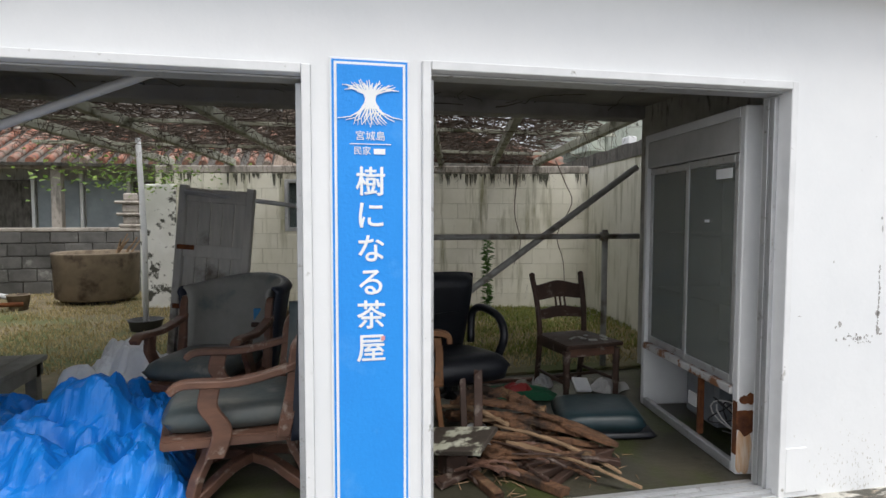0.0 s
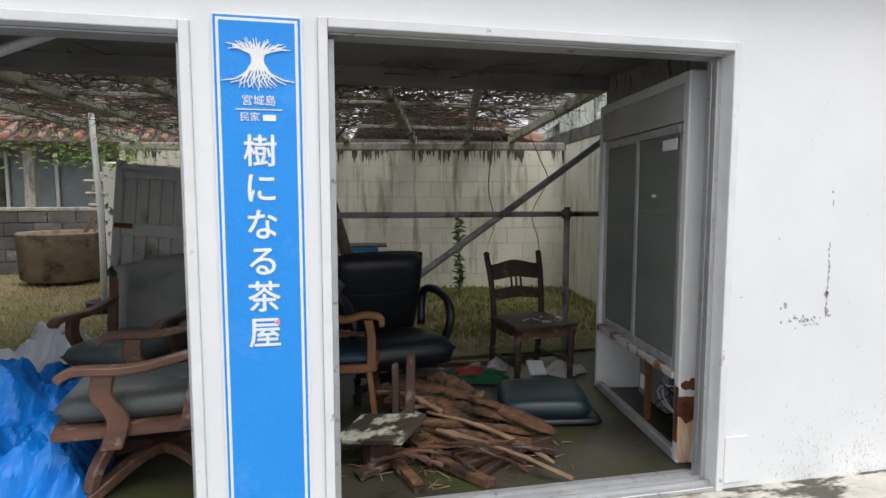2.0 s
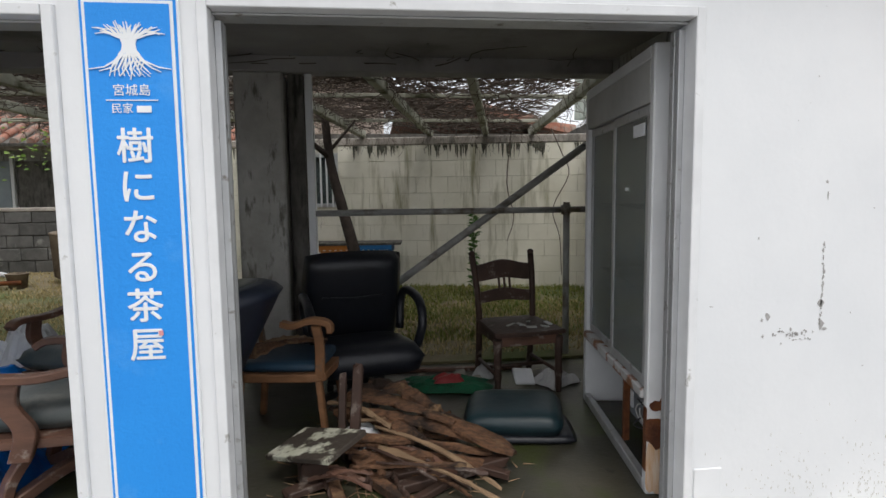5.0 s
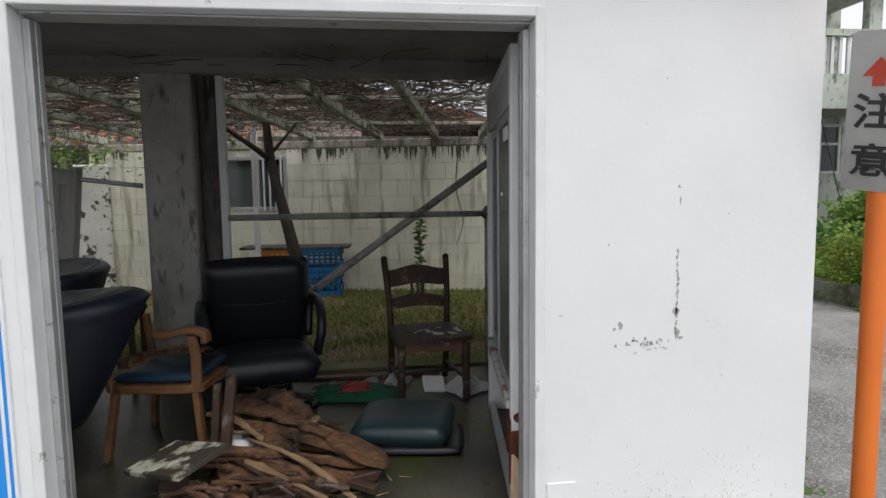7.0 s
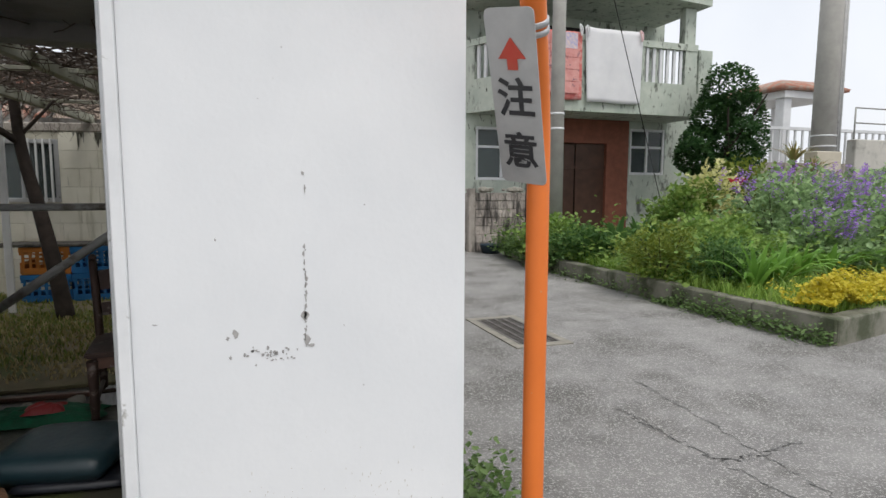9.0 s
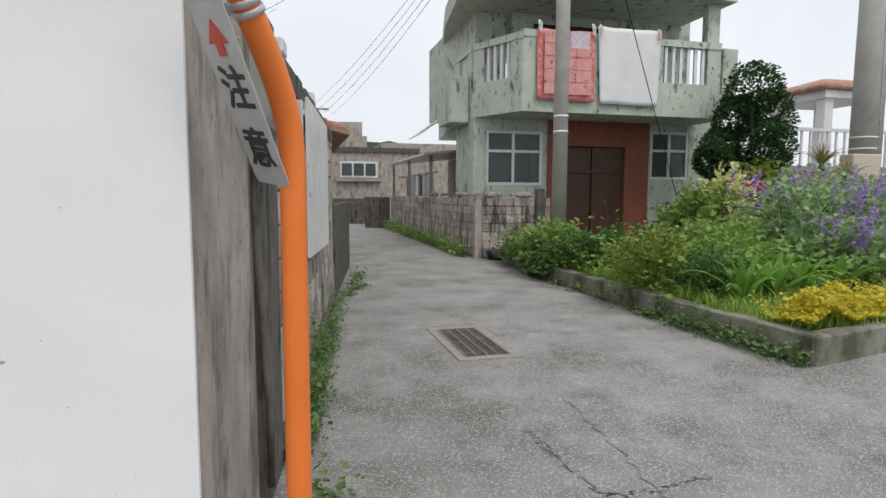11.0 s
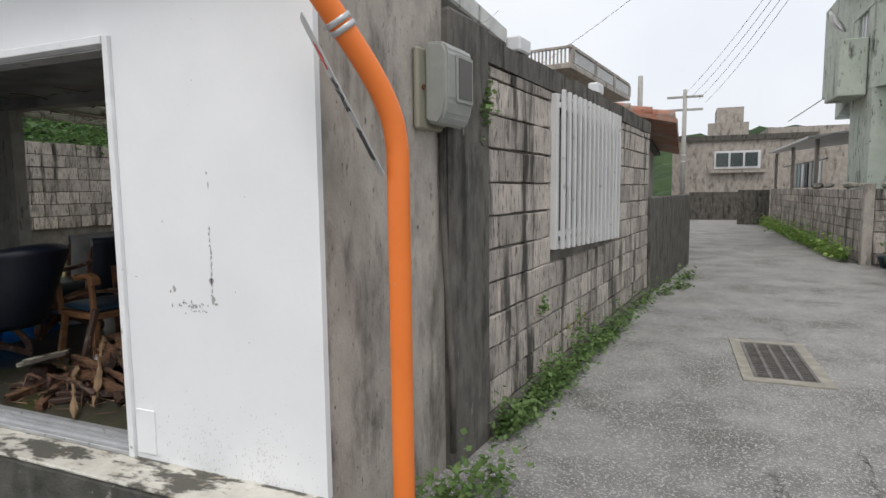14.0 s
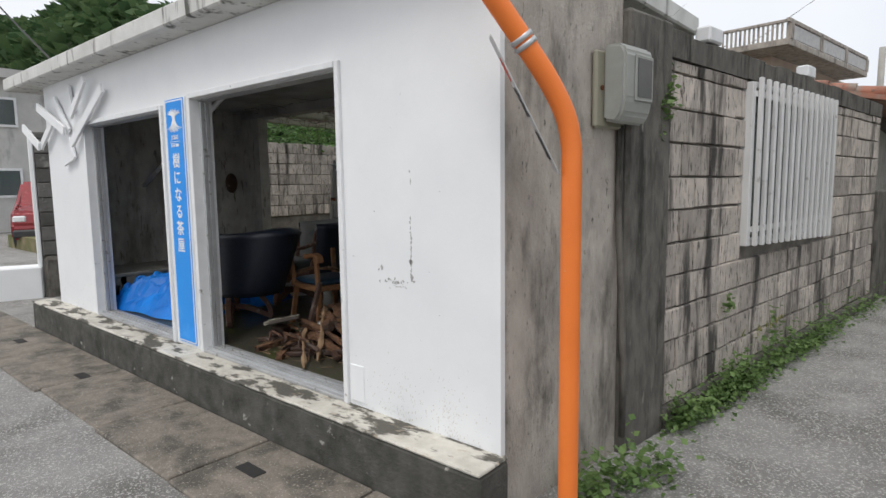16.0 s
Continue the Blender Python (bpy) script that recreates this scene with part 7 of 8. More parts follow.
part("roof_slab", B(-9.2, 0.9, 5.224, -1.902, 9.2, 5.40, bevel=0.015), CONC, fl)
part("top_rail", B(-1.9, 0.0, 5.84, -0.101, 0.1, 5.92, bevel=0.01), CONC, fl)
part("top_rail", B(-0.1, 0.0, 5.84, 0.0, 8.2, 5.95, bevel=0.01), CONC, fl)
for k in range(4):
    if k < 3:
        part("panel", B(-0.075, 0.35 + 2.65 * k, 5.44, -0.03, 2.75 + 2.65 * k, 5.82, bevel=0.006), SIGN_GREY, fl, "pale grey balcony panel")
    part("post", B(-0.12, 0.102 + 2.65 * k, 5.40, 0.01, 0.34 + 2.65 * k, 5.838), CONC, fl)
for k in range(14):
    part("baluster", B(-1.86 + 0.125 * k, 0.03, 5.40, -1.81 + 0.125 * k, 0.07, 5.84), CONC, fl)

# ---- utility poles and wires ----
POLE = mat("grey_concrete_pole", (0.4, 0.39, 0.36), (0.32, 0.31, 0.29), scale=3, rough=0.85, bump=0.15)


def utility_pole(x, y, h, r0, r1, label, arm=False):
    u = thing("utility_pole", label, "utility pole", at=pose(x, y, 0), group="utility poles")
    part("shaft", T([(0, 0, -0.1), (0, 0, h)], r0, n=18, r_end=r1), POLE, u)
    for z in (2.7, 3.0):
        part("band", T([(0, 0, z), (0, 0, z + 0.04)], r0 + 0.004 - 0.006 * z * 0.5, n=18), CASE_WHITE, u)
    if arm:
        for z in (h - 0.4, h - 1.0):
            part("cross_arm", B(-0.8, -0.05, z, 0.8, 0.05, z + 0.1), STEEL, u)
    return u


utility_pole(8.5, 11.2, 9.5, 0.155, 0.12, "tall round grey concrete utility pole in the garden")
bp = utility_pole(18.2, 13.0, 11, 0.34, 0.27, "thick concrete utility pole with conduits beyond the garden")
for dx in (0.31, 0.40):
    part("conduit", T([(dx, -0.18, 0), (dx - 0.03, -0.18, 10)], 0.04, n=8), SIGN_GREY, bp)
utility_pole(4.3, 31, 6.1, 0.12, 0.09, "distant utility pole with cross-arms", True)
utility_pole(2.6, 26, 6.0, 0.12, 0.1, "distant plain utility pole behind roofs")
WIRE = mat("black_wire", (0.02, 0.02, 0.02), rough=0.6, bump=0)


def wire(a, b, sag, r=0.008):
    a, b = Vector(a), Vector(b)
    pts = [a + (b - a) * (k / 14) + Vector((0, 0, -sag * 4 * (k / 14) * (1 - k / 14))) for k in range(15)]
    obj("wire", T(pts, r, n=4), WIRE, "thin black overhead wire", "wire", group="overhead wires")


for k in range(4):
    wire((8.5 - 0.1 * k, 11.2, 9.3 - 0.28 * k), (4.3 + 0.3 * k, 31, 5.9 - 0.15 * k), 0.5, 0.009)
wire((8.5, 11.2, 8.4), (-6, 30, 6), 0.6)
wire((8.6, 11.2, 9.0), (12.9, 12.9, 0.1), 0.0, 0.012)
wire((-2.65, 3.15, 1.94), (-14, 3.5, 7.5), 0.1, 0.02)

# ---- pavilion, parked car and wall beyond the garden ----
pav = thing("pavilion", "open pavilion with a red tiled roof on posts", "pavilion", at=pose(21.6, 17.5, 0))
part("roof", lathe(bmesh.new(), [(2.1, 4.95), (2.15, 5.05), (1.5, 5.3), (0.5, 5.5), (0.05, 5.56)], n=4, m=pose(0, 0, 0, 0, 0, 40)), ROOFTILE, pav, "low red tiled hip roof")
for x in (-1.0, 1.0):
    for y in (-1.0, 1.0):
        part("post", B(x - 0.18, y - 0.18, 2.0, x + 0.18, y + 0.18, 5.0, bevel=0.02), CASE_WHITE, pav)
part("beam", B(-1.3, -1.3, 4.7, 1.3, 1.3, 4.94), CASE_WHITE, pav)
part("platform", B(-4, -2.0, 0, 4, 2.5, 2.4), CONC, pav)
for k in range(22):
    part("railing_bar", B(-3.8 + 0.34 * k, -1.9, 2.4, -3.74 + 0.34 * k, -1.84, 3.5), CASE_WHITE, pav)
part("railing", B(-3.9, -1.93, 3.5, 3.8, -1.8, 3.6), CASE_WHITE, pav)
obj("wall_roadside", B(19.8, 13.2, -0.1, 34, 13.5, 3.0, bevel=0.02), mat("pale_retaining_wall", (0.55, 0.53, 0.48), (0.42, 0.41, 0.37), scale=1.5, rough=0.9, stain=(0.2, 0.19, 0.17), stain_scale=1.2, stain_at=(0.55, 0.7)), "pale retaining wall with a handrail beyond", "wall", kind="structure")
hr = thing("handrail", "thin grey steel handrail on the retaining wall", "handrail", at=pose(19.9, 13.35, 3.0))
for k in range(6):
    part("post", T([(k * 2.3, 0, 0), (k * 2.3, 0, 0.95)], 0.025, n=8), STEEL, hr)
for z in (0.5, 0.95):
    part("rail", T([(0, 0, z), (12, 0, z)], 0.022, n=8), STEEL, hr)


def car(at, paint, label):
    """A small van-like car, nose along +x."""
    c = thing("car", label, "car", at=at, group="parked cars")
    prof = [(-1.75, 0.25), (-1.8, 0.7), (-1.7, 1.5), (-1.45, 1.68), (0.35, 1.7), (0.95, 1.1), (1.65, 0.95), (1.78, 0.6), (1.75, 0.25)]
    bm = bmesh.new()
    a = [bm.verts.new((x, -0.74, z)) for x, z in prof]
    b = [bm.verts.new((x, 0.74, z)) for x, z in prof]
    bm.faces.new(a)
    bm.faces.new(b[::-1])
    for i in range(len(prof)):
        j = (i + 1) % len(prof)
        bm.faces.new((a[j], a[i], b[i], b[j]))
    bmesh.ops.bevel(bm, geom=list(bm.edges), offset=0.07, segments=2, affect="EDGES")
    body = part("body", bm, paint, c)
    part("windscreen", B(-0.02, -0.62, 0, 0.02, 0.62, 0.68, m=pose(0.69, 0, 1.08, 0, -44, 0)), GLASS, c)
    for s in (-1, 1):
        part("side_window", B(-1.45, 0.735 * s - 0.012, 1.08, 0.45, 0.735 * s + 0.012, 1.52, bevel=0.01), GLASS, c)
        part("headlight", B(1.66, 0.55 * s - 0.14, 0.68, 1.76, 0.55 * s + 0.14, 0.84, bevel=0.03), CASE_WHITE, c)
        for x in (-1.15, 1.15):
            w = part("wheel", T([(x, 0.68 * s - 0.09, 0.29), (x, 0.68 * s + 0.09, 0.29)], 0.29, n=20), SIGN_BLACK, c)
            part("rim", T([(x, 0.68 * s + 0.085 * s, 0.29), (x, 0.68 * s + 0.1 * s, 0.29)], 0.17, n=16), ALU, w)
    part("bumper", B(1.72, -0.7, 0.3, 1.84, 0.7, 0.5, bevel=0.04), SIGN_BLACK, c)
    part("number_plate", B(1.842, -0.16, 0.38, 1.85, 0.16, 0.46), SIGN_WHITE, c)
    return c


car(pose(19.0, 11.4, 0.35, 0, 0, 215), mat("grey_car_paint", (0.12, 0.12, 0.13), (0.1, 0.1, 0.11), rough=0.25, metal=0.4, bump=0, coat=0.5), "dark grey van parked beyond the garden")
obj("parking_pad", B(17.0, 9.5, GZ - 0.05, 26, 12.5, 0.35), APRON, "raised concrete parking area", "parking area", kind="structure")
car(pose(-14.2, 5.6, GZ, 0, 0, -25), mat("red_car_paint", (0.24, 0.02, 0.025), (0.2, 0.018, 0.02), rough=0.25, metal=0.2, bump=0, coat=0.6), "dark red car parked beside the far wall")

# ---- left of the shop ----
wing = thing("wall_wing", "dark mouldy block wall with a white painted edge", "wall", at=pose(-5.0, 2.66, 0, 0, 0, 70), kind="structure")
part("core", B(0.05, 0.02, GZ - 0.1, 2.4, 0.2, 2.25), MORTAR, wing)
part("edge", B(-0.01, -0.01, GZ - 0.1, 0.05, 0.22, 2.27, bevel=0.01), WHITE, wing, "white painted wall end")
part("step", B(-0.6, -0.1, GZ - 0.1, 0.04, 0.25, 0.42, bevel=0.02), WHITE, wing)
part("foot", B(0.06, -0.12, GZ - 0.1, 2.4, 0.018, 0.55, bevel=0.05), CONC_DARK, wing)
FARWALL = mat("pale_town_wall", (0.5, 0.5, 0.48), (0.38, 0.38, 0.37), scale=1, rough=0.9, stain=(0.2, 0.2, 0.19), stain_scale=1.2, stain_stretch=(1, 1, 0.4), stain_at=(0.55, 0.7))
town = thing("town_house", "pale flat-roofed house across the street", "house", at=pose(-24, 7, 0))
part("wall", B(-4, -3, 0, 4, 6, 5.2), FARWALL, town)
part("roof", B(-4.4, -3.4, 5.202, 4.4, 6.4, 5.5), FARWALL, town)
for y in (-2, 1.2, 3.6):
    for z in (1.2, 3.6):
        w = part("window", B(4.0, y, z, 4.06, y + 1.3, z + 1.0), CASE_WHITE, town)
        part("pane", B(4.06, y + 0.08, z + 0.08, 4.07, y + 1.22, z + 0.92), GLASS, w)
obj("wall_street", B(-17.5, 6.6, GZ, -17.2, 14, 1.9, bevel=0.02), FARWALL, "pale wall across the side street", "wall", kind="structure")
utility_pole(-15.5, 7.2, 5.6, 0.11, 0.09, "grey concrete utility pole beside the side street")

# ---- wooded hills and far houses ----
HILL = mat("wooded_hill", (0.02, 0.042, 0.016), (0.045, 0.075, 0.028), scale=0.25, rough=0.95, bump=1.0, bscale=0.8)
HILL_LEAF = leaf_mat("hill_leaf", (0.035, 0.075, 0.03), (0.085, 0.13, 0.055), 0.8)


def hill(cx2, cy2, w, d, h, seed, label):
    bm = bmesh.new()
    n = 60
    rows = []
    for i in range(n + 1):
        row = []
        for j in range(n + 1):
            u, v = -1 + 2 * i / n, -1 + 2 * j / n
            e = max(0, 1 - (u * u + v * v)) ** 0.8
            z = h * e * (0.8 + 0.35 * noise.noise(Vector((u * 2 + seed, v * 2, 0)))) + (1.6 * noise.noise(Vector((u * 14, v * 14, seed))) + 0.9 * noise.noise(Vector((u * 34, v * 34, seed)))) * min(1, e * 4)
            row.append(bm.verts.new((cx2 + u * w, cy2 + v * d, z - 1)))
        rows.append(row)
    for i in range(n):
        for j in range(n):
            bm.faces.new((rows[i][j], rows[i + 1][j], rows[i + 1][j + 1], rows[i][j + 1]))
    return obj("hill", bm, HILL, label, "hill", kind="structure")


hill(-100, 46, 60, 45, 38, 1, "wooded green hill behind the village")
hill(10, 150, 70, 40, 15, 3, "low wooded hill beyond the lane")
rs = random.Random(55)


def hill_leaves():
    th = rs.uniform(0, 6.283)
    r = math.sqrt(rs.random())
    u, v = r * math.cos(th), r * math.sin(th)
    e = max(0, 1 - (u * u + v * v)) ** 0.8
    z = 38 * e * (0.8 + 0.35 * noise.noise(Vector((u * 2 + 1, v * 2, 0)))) + rs.uniform(-0.5, 1.6)
    return Vector((-100 + u * 60, 46 + v * 45, z)), Vector((0, 0, 0.6))


leaf_thing("hill_trees", leaf_cloud("hill_trees", 24000, hill_leaves, 1.5, HILL_LEAF, "", "", aspect=0.5), "tree crowns covering the hillside", "woods")

# ---- garden planting ----
rs = random.Random(101)
YELLOWGREEN = leaf_mat("yellow_green_leaf", (0.10, 0.155, 0.028), (0.21, 0.25, 0.04))
GOLD = leaf_mat("golden_leaf", (0.42, 0.36, 0.03), (0.58, 0.5, 0.06))
STRAP = leaf_mat("strap_leaf", (0.109, 0.232, 0.039), (0.202, 0.372, 0.070), 0.4)
SAGE = leaf_mat("sage_leaf", (0.155, 0.248, 0.109), (0.310, 0.434, 0.202))
PURPLE = leaf_mat("purple_flower", (0.26, 0.13, 0.46), (0.45, 0.27, 0.66))
CREAM = leaf_mat("cream_leaf", (0.5, 0.5, 0.2), (0.62, 0.6, 0.34))
CRIMSON = leaf_mat("crimson_leaf", (0.651, 0.078, 0.109), (0.465, 0.046, 0.078))
SPIKY = leaf_mat("bronze_spike_leaf", (0.28, 0.2, 0.09), (0.2, 0.22, 0.07))
TREE_LEAF = leaf_mat("tree_leaf", (0.022, 0.065, 0.022), (0.06, 0.12, 0.04))
SOFTG = leaf_mat("soft_grass", (0.155, 0.279, 0.046), (0.310, 0.434, 0.093))
GZ2 = 0.2


def shell(c, r, h, thick=0.35, seed=0):
    """Points near the uneven outside of a bush."""
    def place():
        th, ph = rs.uniform(0, 6.283), math.acos(rs.uniform(-0.25, 1))
        d = Vector((math.sin(ph) * math.cos(th), math.sin(ph) * math.sin(th), math.cos(ph)))
        k = 1 + 0.6 * noise.noise(d * 2.6 + Vector((seed, 0, 0))) + 0.25 * noise.noise(d * 7 + Vector((seed, 3, 0))) - thick * abs(rs.gauss(0, 0.8))
        return Vector((c[0] + d.x * r * k, c[1] + d.y * r * k, c[2] + (0.35 + 0.65 * d.z * k) * h)), d
    return place


def bush(name, label, cat, x, y, r, h, n, size, material, aspect=0.42, stems=5, group="garden shrubs"):
    t = thing(name, label, cat, at=pose(x, y, GZ2), group=group)
    bm = bmesh.new()
    for k in range(stems):
        a = 2 * math.pi * k / stems + rs.uniform(-0.3, 0.3)
        tube(bm, [(0, 0, 0), (r * 0.3 * math.cos(a), r * 0.3 * math.sin(a), h * 0.45), (r * 0.6 * math.cos(a), r * 0.6 * math.sin(a), h * 0.85)], 0.014, n=5, r_end=0.004)
    part("stems", bm, BARK, t)
    ob = new("leaves", leaf_cloud("leaves", n, shell((0, 0, 0.0), r, h, seed=x * 3.1), size, material, "", "", aspect=aspect))
    ob.parent = t
    return t


def strap_plant(name, label, cat, x, y, n, length, width, material, up=1.0, group="strap-leaved plants", z=GZ2):
    """A rosette of long arching leaves with a keel."""
    t = thing(name, label, cat, at=pose(x, y, z), group=group)
    bm = bmesh.new()
    for k in range(n):
        az = rs.uniform(0, 6.283)
        l = length * rs.uniform(0.65, 1.1)
        tilt = rs.uniform(0.15, 1.0)
        d = Vector((math.cos(az), math.sin(az), 0))
        s = Vector((-d.y, d.x, 0))
        prev = None
        for i in range(6):
            u = i / 5
            c = d * (l * 0.75 * tilt * u) + Vector((0, 0, l * up * (u - (0.35 + 0.35 * tilt) * u * u))) + Vector((rs.gauss(0, 0.005), rs.gauss(0, 0.005), 0))
            w = width * (0.55 + 1.2 * u - 1.75 * u * u + 0.02) * 0.9
            row = (bm.verts.new(c - s * w), bm.verts.new(c - Vector((0, 0, w * 0.35))), bm.verts.new(c + s * w))
            if prev:
                bm.faces.new((prev[0], prev[1], row[1], row[0]))
                bm.faces.new((prev[1], prev[2], row[2], row[1]))
            prev = row
    part("leaves", bm, material, t, smooth=True)
    part("crown", T([(0, 0, -0.05), (0, 0, 0.08)], 0.06, n=8, r_end=0.04), STRAP, t)
    return t


for x, y, n in ((8.35, 5.95, 26), (8.95, 6.15, 30), (9.6, 6.4, 30), (8.8, 6.65, 24), (10.3, 6.5, 26), (10.1, 7.0, 22), (11.1, 6.7, 22)):
    strap_plant("crinum_lily", "clump of long bright green strap leaves in the bed", "plant", x, y, n, 1.05, 0.055, STRAP)
for x, y, n in ((8.7, 9.3, 30), (9.4, 9.6, 34), (9.2, 8.9, 28), (10.1, 9.3, 30), (9.9, 8.8, 24)):
    strap_plant("ginger_plant", "dark green broad-leaved clump behind the shrubs", "plant", x, y, n, 1.35, 0.085, LEAF_DARK, group="broad-leaved clumps")
for x, y, n, l, zz in ((14.3, 10.6, 60, 1.0, 2.1), (15.3, 10.9, 60, 1.0, 1.8), (14.8, 10.0, 50, 0.9, 1.5)):
    t = strap_plant("dracaena", "bronze spiky-leaved plant on a bare stem", "plant", x, y, n, l, 0.022, SPIKY, up=0.85, group="spiky plants", z=zz)
    part("stem", T([(0, 0, -zz + 0.25), (0.03, 0, 0)], 0.05, n=7, r_end=0.035), BARK, t)
ti = strap_plant("ti_plant", "crimson-leaved plant at the back of the bed", "plant", 12.5, 10.4, 34, 0.5, 0.05, CRIMSON, z=1.5, group="crimson plants")
part("stem", T([(0, 0, -1.25), (0, 0, 0.05)], 0.03, n=6), BARK, ti)
bush("shrub", "rounded yellow-green clipped shrub in the bed", "shrub", 7.95, 7.2, 0.55, 0.75, 3000, 0.055, YELLOWGREEN)
bush("shrub", "small dark green shrub beside a yellow-green one", "shrub", 8.35, 6.45, 0.45, 0.62, 2200, 0.05, LEAF_DARK)
bush("shrub", "dark leafy shrub near the kerb", "shrub", 8.1, 9.4, 0.55, 0.6, 2200, 0.07, LEAF_DARK)
bush("shrub", "mixed leafy shrub near the lane end of the bed", "shrub", 8.0, 10.4, 0.6, 0.75, 2200, 0.08, LEAF_MID)
bush("shrub", "light green tall leafy shrub in the bed", "shrub", 11.2, 10.4, 0.8, 1.35, 3600, 0.12, LEAF_MID)
bush("shrub", "light green leafy shrub in the bed", "shrub", 9.9, 8.3, 0.7, 0.9, 2600, 0.09, LEAF_MID)
bush("croton", "cream and yellow variegated shrub", "shrub", 11.6, 10.1, 0.55, 1.75, 1700, 0.10, CREAM)
bush("shrub", "leafy green shrub behind the purple flowers", "shrub", 13.3, 10.8, 1.1, 1.7, 3600, 0.12, YELLOWGREEN)
bush("shrub", "low mid-green shrub among the plants", "shrub", 9.3, 7.4, 0.75, 0.7, 2600, 0.08, LEAF_MID)
for x, y, r, h in ((11.2, 8.2, 0.95, 1.45), (12.4, 8.6, 1.05, 1.6), (13.6, 8.3, 1.1, 1.45), (12.4, 7.3, 1.0, 1.15), (14.4, 9.3, 1.0, 1.6), (11.0, 7.1, 0.7, 0.8)):
    t = bush("salvia", "grey-green bush with spikes of purple flowers", "flowering bush", x, y, r, h, 2400, 0.10, SAGE, group="purple flowering bushes")
    seeds = [(rs.uniform(-r, r) * 0.85, rs.uniform(-r, r) * 0.85) for _ in range(16)]

    def spikes():
        q = rs.choice(seeds)
        k = rs.random()
        return Vector((q[0] + 0.12 * k, q[1], h * (0.78 + 0.1 * math.cos(q[0] * 9)) + 0.42 * k + rs.gauss(0, 0.01))) + Vector((rs.gauss(0, 0.02), rs.gauss(0, 0.02), 0)), Vector((0, 0, 0.2))

    ob = new("blossom", leaf_cloud("blossom", 900, spikes, 0.045, PURPLE, "", ""))
    ob.parent = t


def carpet():
    x = rs.uniform(7.82, 10.9)
    y = 4.52 + (x - 7.7) * 0.2 + abs(rs.gauss(0, 0.30))
    z = 0.27 + 0.24 * max(0, noise.noise(Vector((x * 3, y * 3, 0))) + 0.6) * rs.uniform(0.6, 1.0)
    return Vector((x, min(y, 5.75), z)), Vector((0, 0, 0.5))


leaf_thing("golden_groundcover", leaf_cloud("golden_groundcover", 9500, carpet, 0.042, GOLD, "", "", aspect=0.5), "golden yellow carpet of low leaves by the kerb corner", "groundcover")


def kerb_weeds():
    y = rs.choice((rs.uniform(4.4, 11.0), rs.uniform(4.4, 6.8)))
    x = 7.72 - 0.03 * (y - 4.4) - abs(rs.gauss(0, 0.10)) + (0.06 if y > 8 else 0) + (0 if y < 10 else (y - 10) * 0.1)
    z = GZ + abs(rs.gauss(0, 0.13)) * (0.7 + noise.noise(Vector((y * 1.7, 0, 3))))
    return Vector((x, y, max(GZ, z))), Vector((-0.4, 0, 0.2))


leaf_thing("weeds", leaf_cloud("weeds", 2000, kerb_weeds, 0.045, LEAF, "", ""), "green weeds along the foot of the kerb", "weeds")


def lane_end_weeds():
    y = rs.uniform(9.5, 12.6)
    p = Vector((7.55 + (y - 9.5) * 0.12 + rs.gauss(0, 0.15), y, 0.1 + abs(rs.gauss(0, 0.25))))
    return p, Vector((0, 0, 0.3))


leaf_thing("weeds", leaf_cloud("weeds", 2600, lane_end_weeds, 0.08, LEAF, "", ""), "tangled weeds at the lane end of the bed", "weeds")


def wall_foot_weeds():
    y = rs.uniform(13.6, 26)
    return Vector((7.3 - abs(rs.gauss(0, 0.12)), y, abs(rs.gauss(0, 0.16)))), Vector((0, 0, 0.3))


leaf_thing("weeds", leaf_cloud("weeds", 2600, wall_foot_weeds, 0.09, LEAF_MID, "", ""), "weeds along the foot of the boundary wall", "weeds")
raw_blades("grass", 11000, (7.8, 9.8, 4.7, 10.6), (0.06, 0.22), SOFTG, "soft light green grass in the garden bed", z=GZ2, ws=(0.004, 0.009))
raw_blades("grass", 2600, (7.85, 22, 5.2, 12.2), (0.1, 0.4), LEAF_MID, "green grass between the garden plants", z=GZ2, ws=(0.008, 0.02))


def infill():
    return Vector((rs.uniform(7.6, 17), rs.uniform(6.2, 12.2), GZ2 + abs(rs.gauss(0, 0.28)))), Vector((0, 0, 0.3))


leaf_thing("undergrowth", leaf_cloud("undergrowth", 9000, infill, 0.11, LEAF_MID, "", ""), "mixed green undergrowth between the shrubs", "undergrowth")
obj("planter_wall", B(10.2, 9.4, GZ2, 12.8, 9.55, 0.95, bevel=0.02), CONC, "low grey concrete planter wall", "planter wall", kind="structure")
for x, w in ((16.15, 0.62), (17.1, 0.9)):
    obj("cabinet_box", B(-w / 2, -0.2, 0, w / 2, 0.2, 1.0 if w < 0.8 else 1.7, bevel=0.02), mat("cream_metal", (0.55, 0.5, 0.4), (0.5, 0.45, 0.36), rough=0.5), "cream metal cabinet on a stand", "cabinet", at=pose(x, 12.1, 0.9 if w < 0.8 else 0.8))
    obj("cabinet_stand", B(-w / 2, -0.2, 0, w / 2, 0.2, 0.7 if w < 0.8 else 0.6, bevel=0.01), CONC, "concrete stand under a metal cabinet", "stand", at=pose(x, 12.1, 0.199))

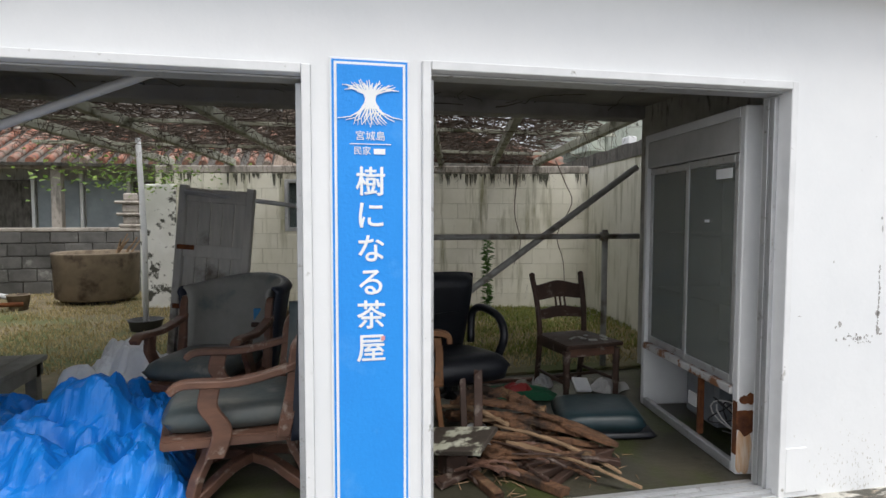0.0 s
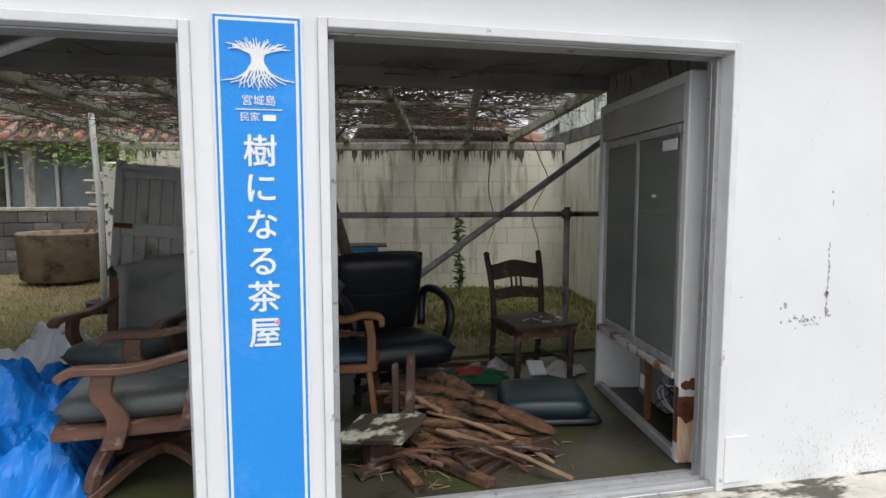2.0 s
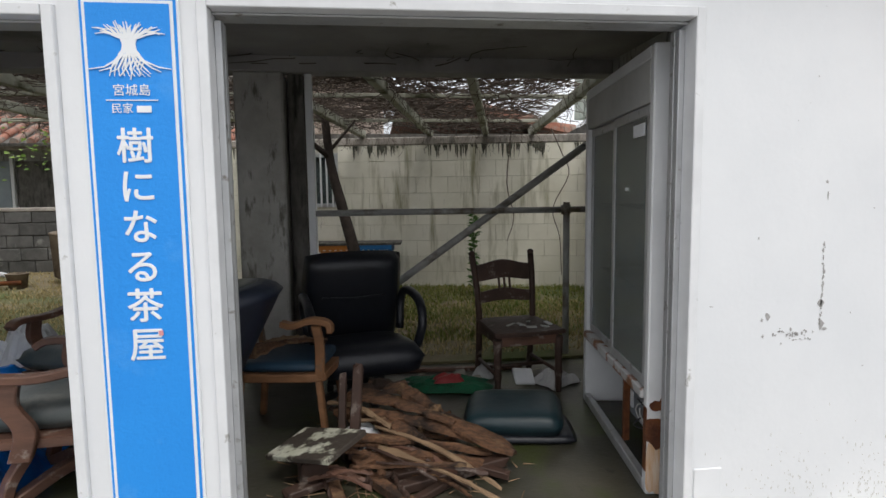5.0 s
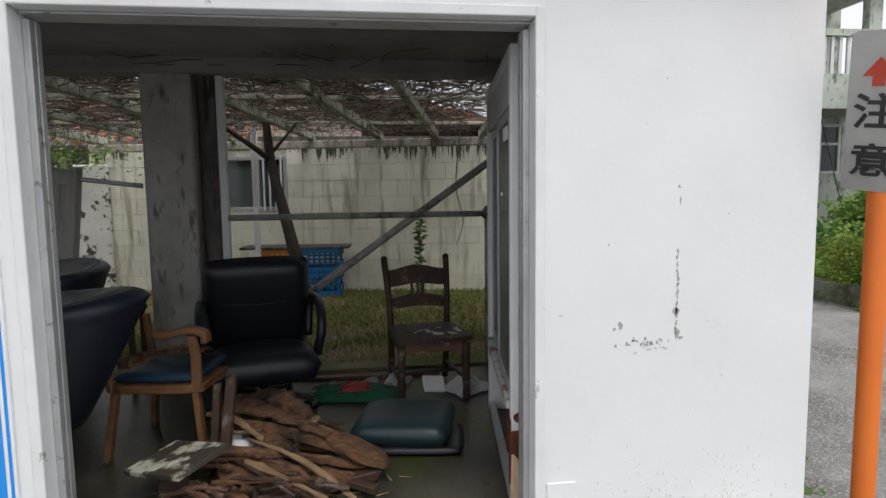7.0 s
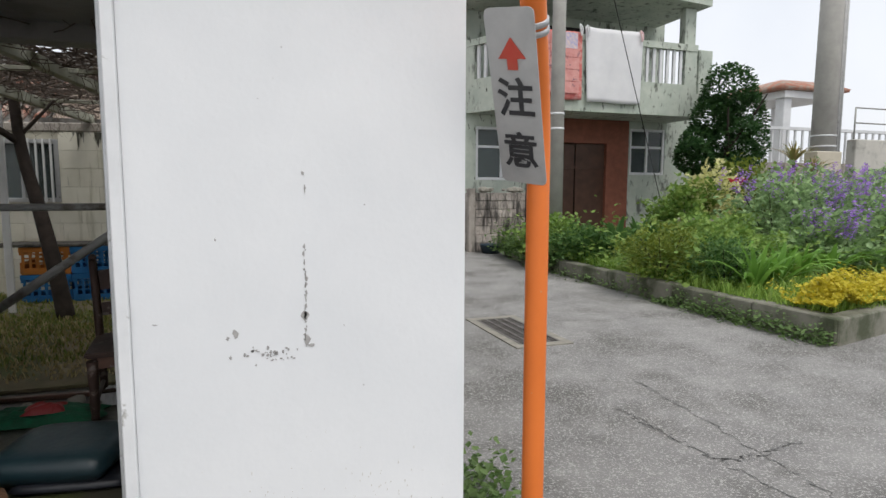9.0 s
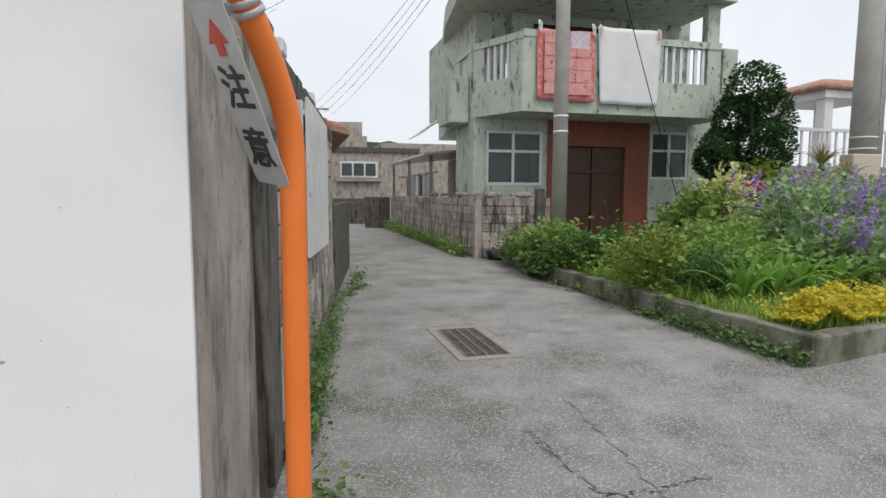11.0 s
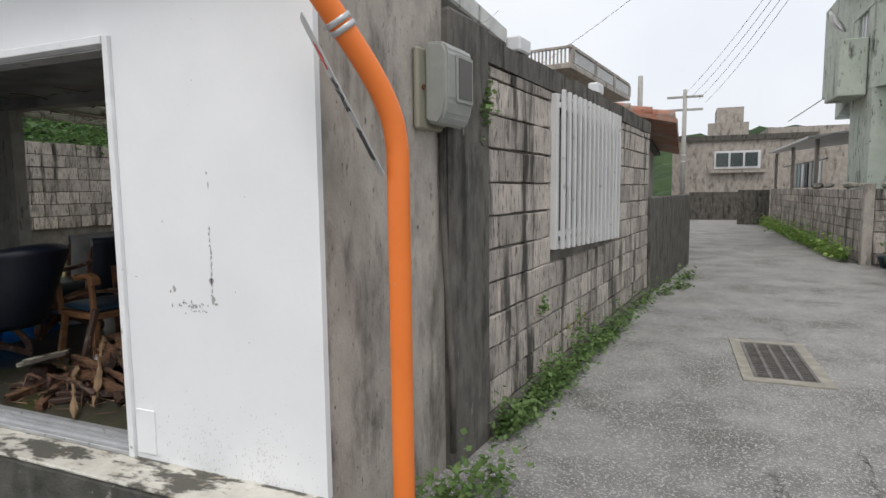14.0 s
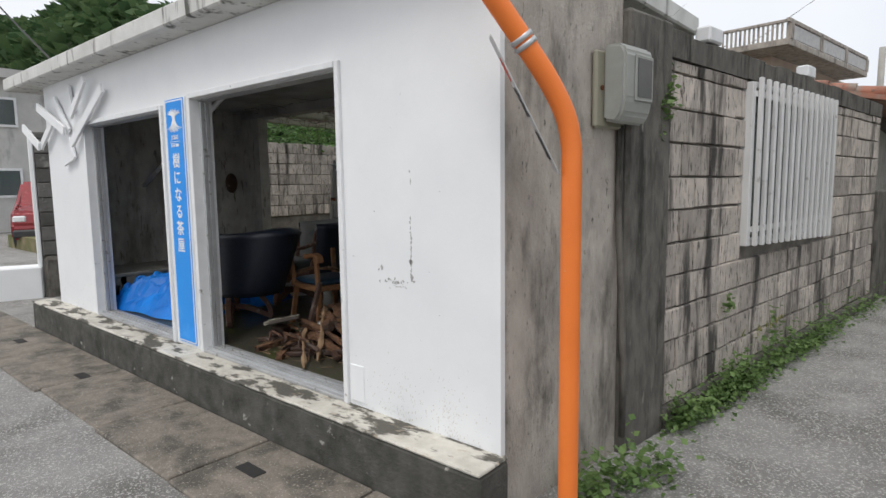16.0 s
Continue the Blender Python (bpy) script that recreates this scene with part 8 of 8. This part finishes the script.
# dense dark tree beside the house
tr = thing("tree", "dense dark green rounded garden tree", "tree", at=pose(14.05, 12.3, GZ2))
part("trunk", T(arc([(0, 0, -0.1), (0.05, 0, 0.8), (-0.05, 0, 1.7), (0, 0, 2.8)], 4), 0.12, n=9, r_end=0.05), BARK, tr)
for a in range(5):
    part("limb", T([(0, 0, 1.3 + 0.25 * a), (0.5 * math.cos(a * 1.3), 0.5 * math.sin(a * 1.3), 1.8 + 0.3 * a), (0.85 * math.cos(a * 1.3), 0.85 * math.sin(a * 1.3), 2.2 + 0.35 * a)], 0.05, n=6, r_end=0.015), BARK, tr)
lobes = [(-0.05, 0, 3.75, 0.62), (-0.4, 0.1, 3.1, 0.5), (0.35, 0, 3.2, 0.6), (-1.15, -0.1, 2.1, 0.42), (0.05, -0.3, 2.4, 0.68), (-0.75, 0.2, 2.45, 0.42), (0.5, 0.1, 2.2, 0.45), (0.1, 0.1, 1.7, 0.5)]


def tree_leaf():
    x, y, z, r = rs.choice(lobes)
    th, ph = rs.uniform(0, 6.283), math.acos(rs.uniform(-1, 1))
    d = Vector((math.sin(ph) * math.cos(th), math.sin(ph) * math.sin(th), math.cos(ph)))
    k = r * (1 + 0.25 * noise.noise(d * 3 + Vector((z, x, 0)))) * (1 - 0.25 * rs.random() ** 2)
    return Vector((x, y, z)) + d * k, d


ob = new("crown", leaf_cloud("crown", 20000, tree_leaf, 0.085, TREE_LEAF, "", ""))
ob.parent = tr

# bare twigs and small things on top of the lane wall
bm = bmesh.new()
for k in range(5):
    p = LANE @ Vector((1.2 + rs.uniform(0, 1.3), 0.2 + rs.uniform(0, 0.4), 2.32))
    h = rs.uniform(0, 6.28)
    pts = [p]
    for _ in range(7):
        h += rs.gauss(0, 0.4)
        p = p + Vector((math.cos(h) * 0.07, math.sin(h) * 0.07, rs.uniform(-0.01, 0.07)))
        pts.append(p)
    tube(bm, pts, 0.0025, n=4, r_end=0.001, cap=False)
obj("bare_twigs", bm, TIMBER, "bare twigs sprouting above the lane wall", "twigs", kind="stuff")
obj("bare_branch", T([LANE @ Vector((0.95, 0.15, 2.33)), LANE @ Vector((1.1, 0.1, 2.55)), LANE @ Vector((1.45, 0.0, 2.75))], 0.03, n=7, r_end=0.015), SIGN_GREY, "pale cut branch on top of the pillar", "branch")
for s in (2.05, 4.0):
    obj("wall_lamp", B(-0.1, -0.05, 0, 0.1, 0.05, 0.1, m=LANE @ pose(s, 0.04, 2.345), bevel=0.012), CASE_WHITE, "small white lamp box on the wall coping", "wall lamp", group="wall lamps")


def wall_sprig():
    s, z = rs.choice(((1.32, 1.85), (1.36, 1.95), (2.3, 0.6), (3.2, 0.3)))
    return LANE @ Vector((s + rs.gauss(0, 0.03), -0.05 + rs.gauss(0, 0.02), z + rs.gauss(0, 0.06))), Vector((0.3, 0, 0.4))


leaf_thing("wall_plant", leaf_cloud("wall_plant", 140, wall_sprig, 0.04, LEAF, "", ""), "small green sprigs growing from the wall joints", "wall plant")

# ---- blocks of the walls ----
block_courses(lane_wall, BLOCK, S0 + 0.01, S1 - 0.02, 0.10, 2.18, holes=[(WX0 - 0.05, WX1 + 0.05, 0.98, 2.18)], y=-0.005, d=0.05, gap=0.012, wob=0.9)
block_courses(back_wall, YELLOW_BLOCK, 0.15, LBW, 0.30, 2.1, holes=[W1], y=0.0, d=0.05, gap=0.005, wob=0.25)
block_courses(lw, DARKBLOCK, 3.0, 7.15, 0.30, 1.28, y=0.0, d=0.05)
block_courses(sw, BLOCK, 1.5, 6.5, 0.9, 2.3, y=0.0, d=0.05)
block_courses(bwall, BLOCK, 0.0, 1.72, 0.0, 1.40, y=0.0, d=0.05, base=pose(7.58, 13.37, 0))
block_courses(bwall, BLOCK, 0.0, 12.5, 0.0, 1.38, y=0.0, d=0.05, base=pose(7.45, 26, 0, 0, 0, -90))
block_courses(wing, DARKBLOCK, 0.06, 2.4, 0.56, 2.24, y=-0.02, d=0.05)
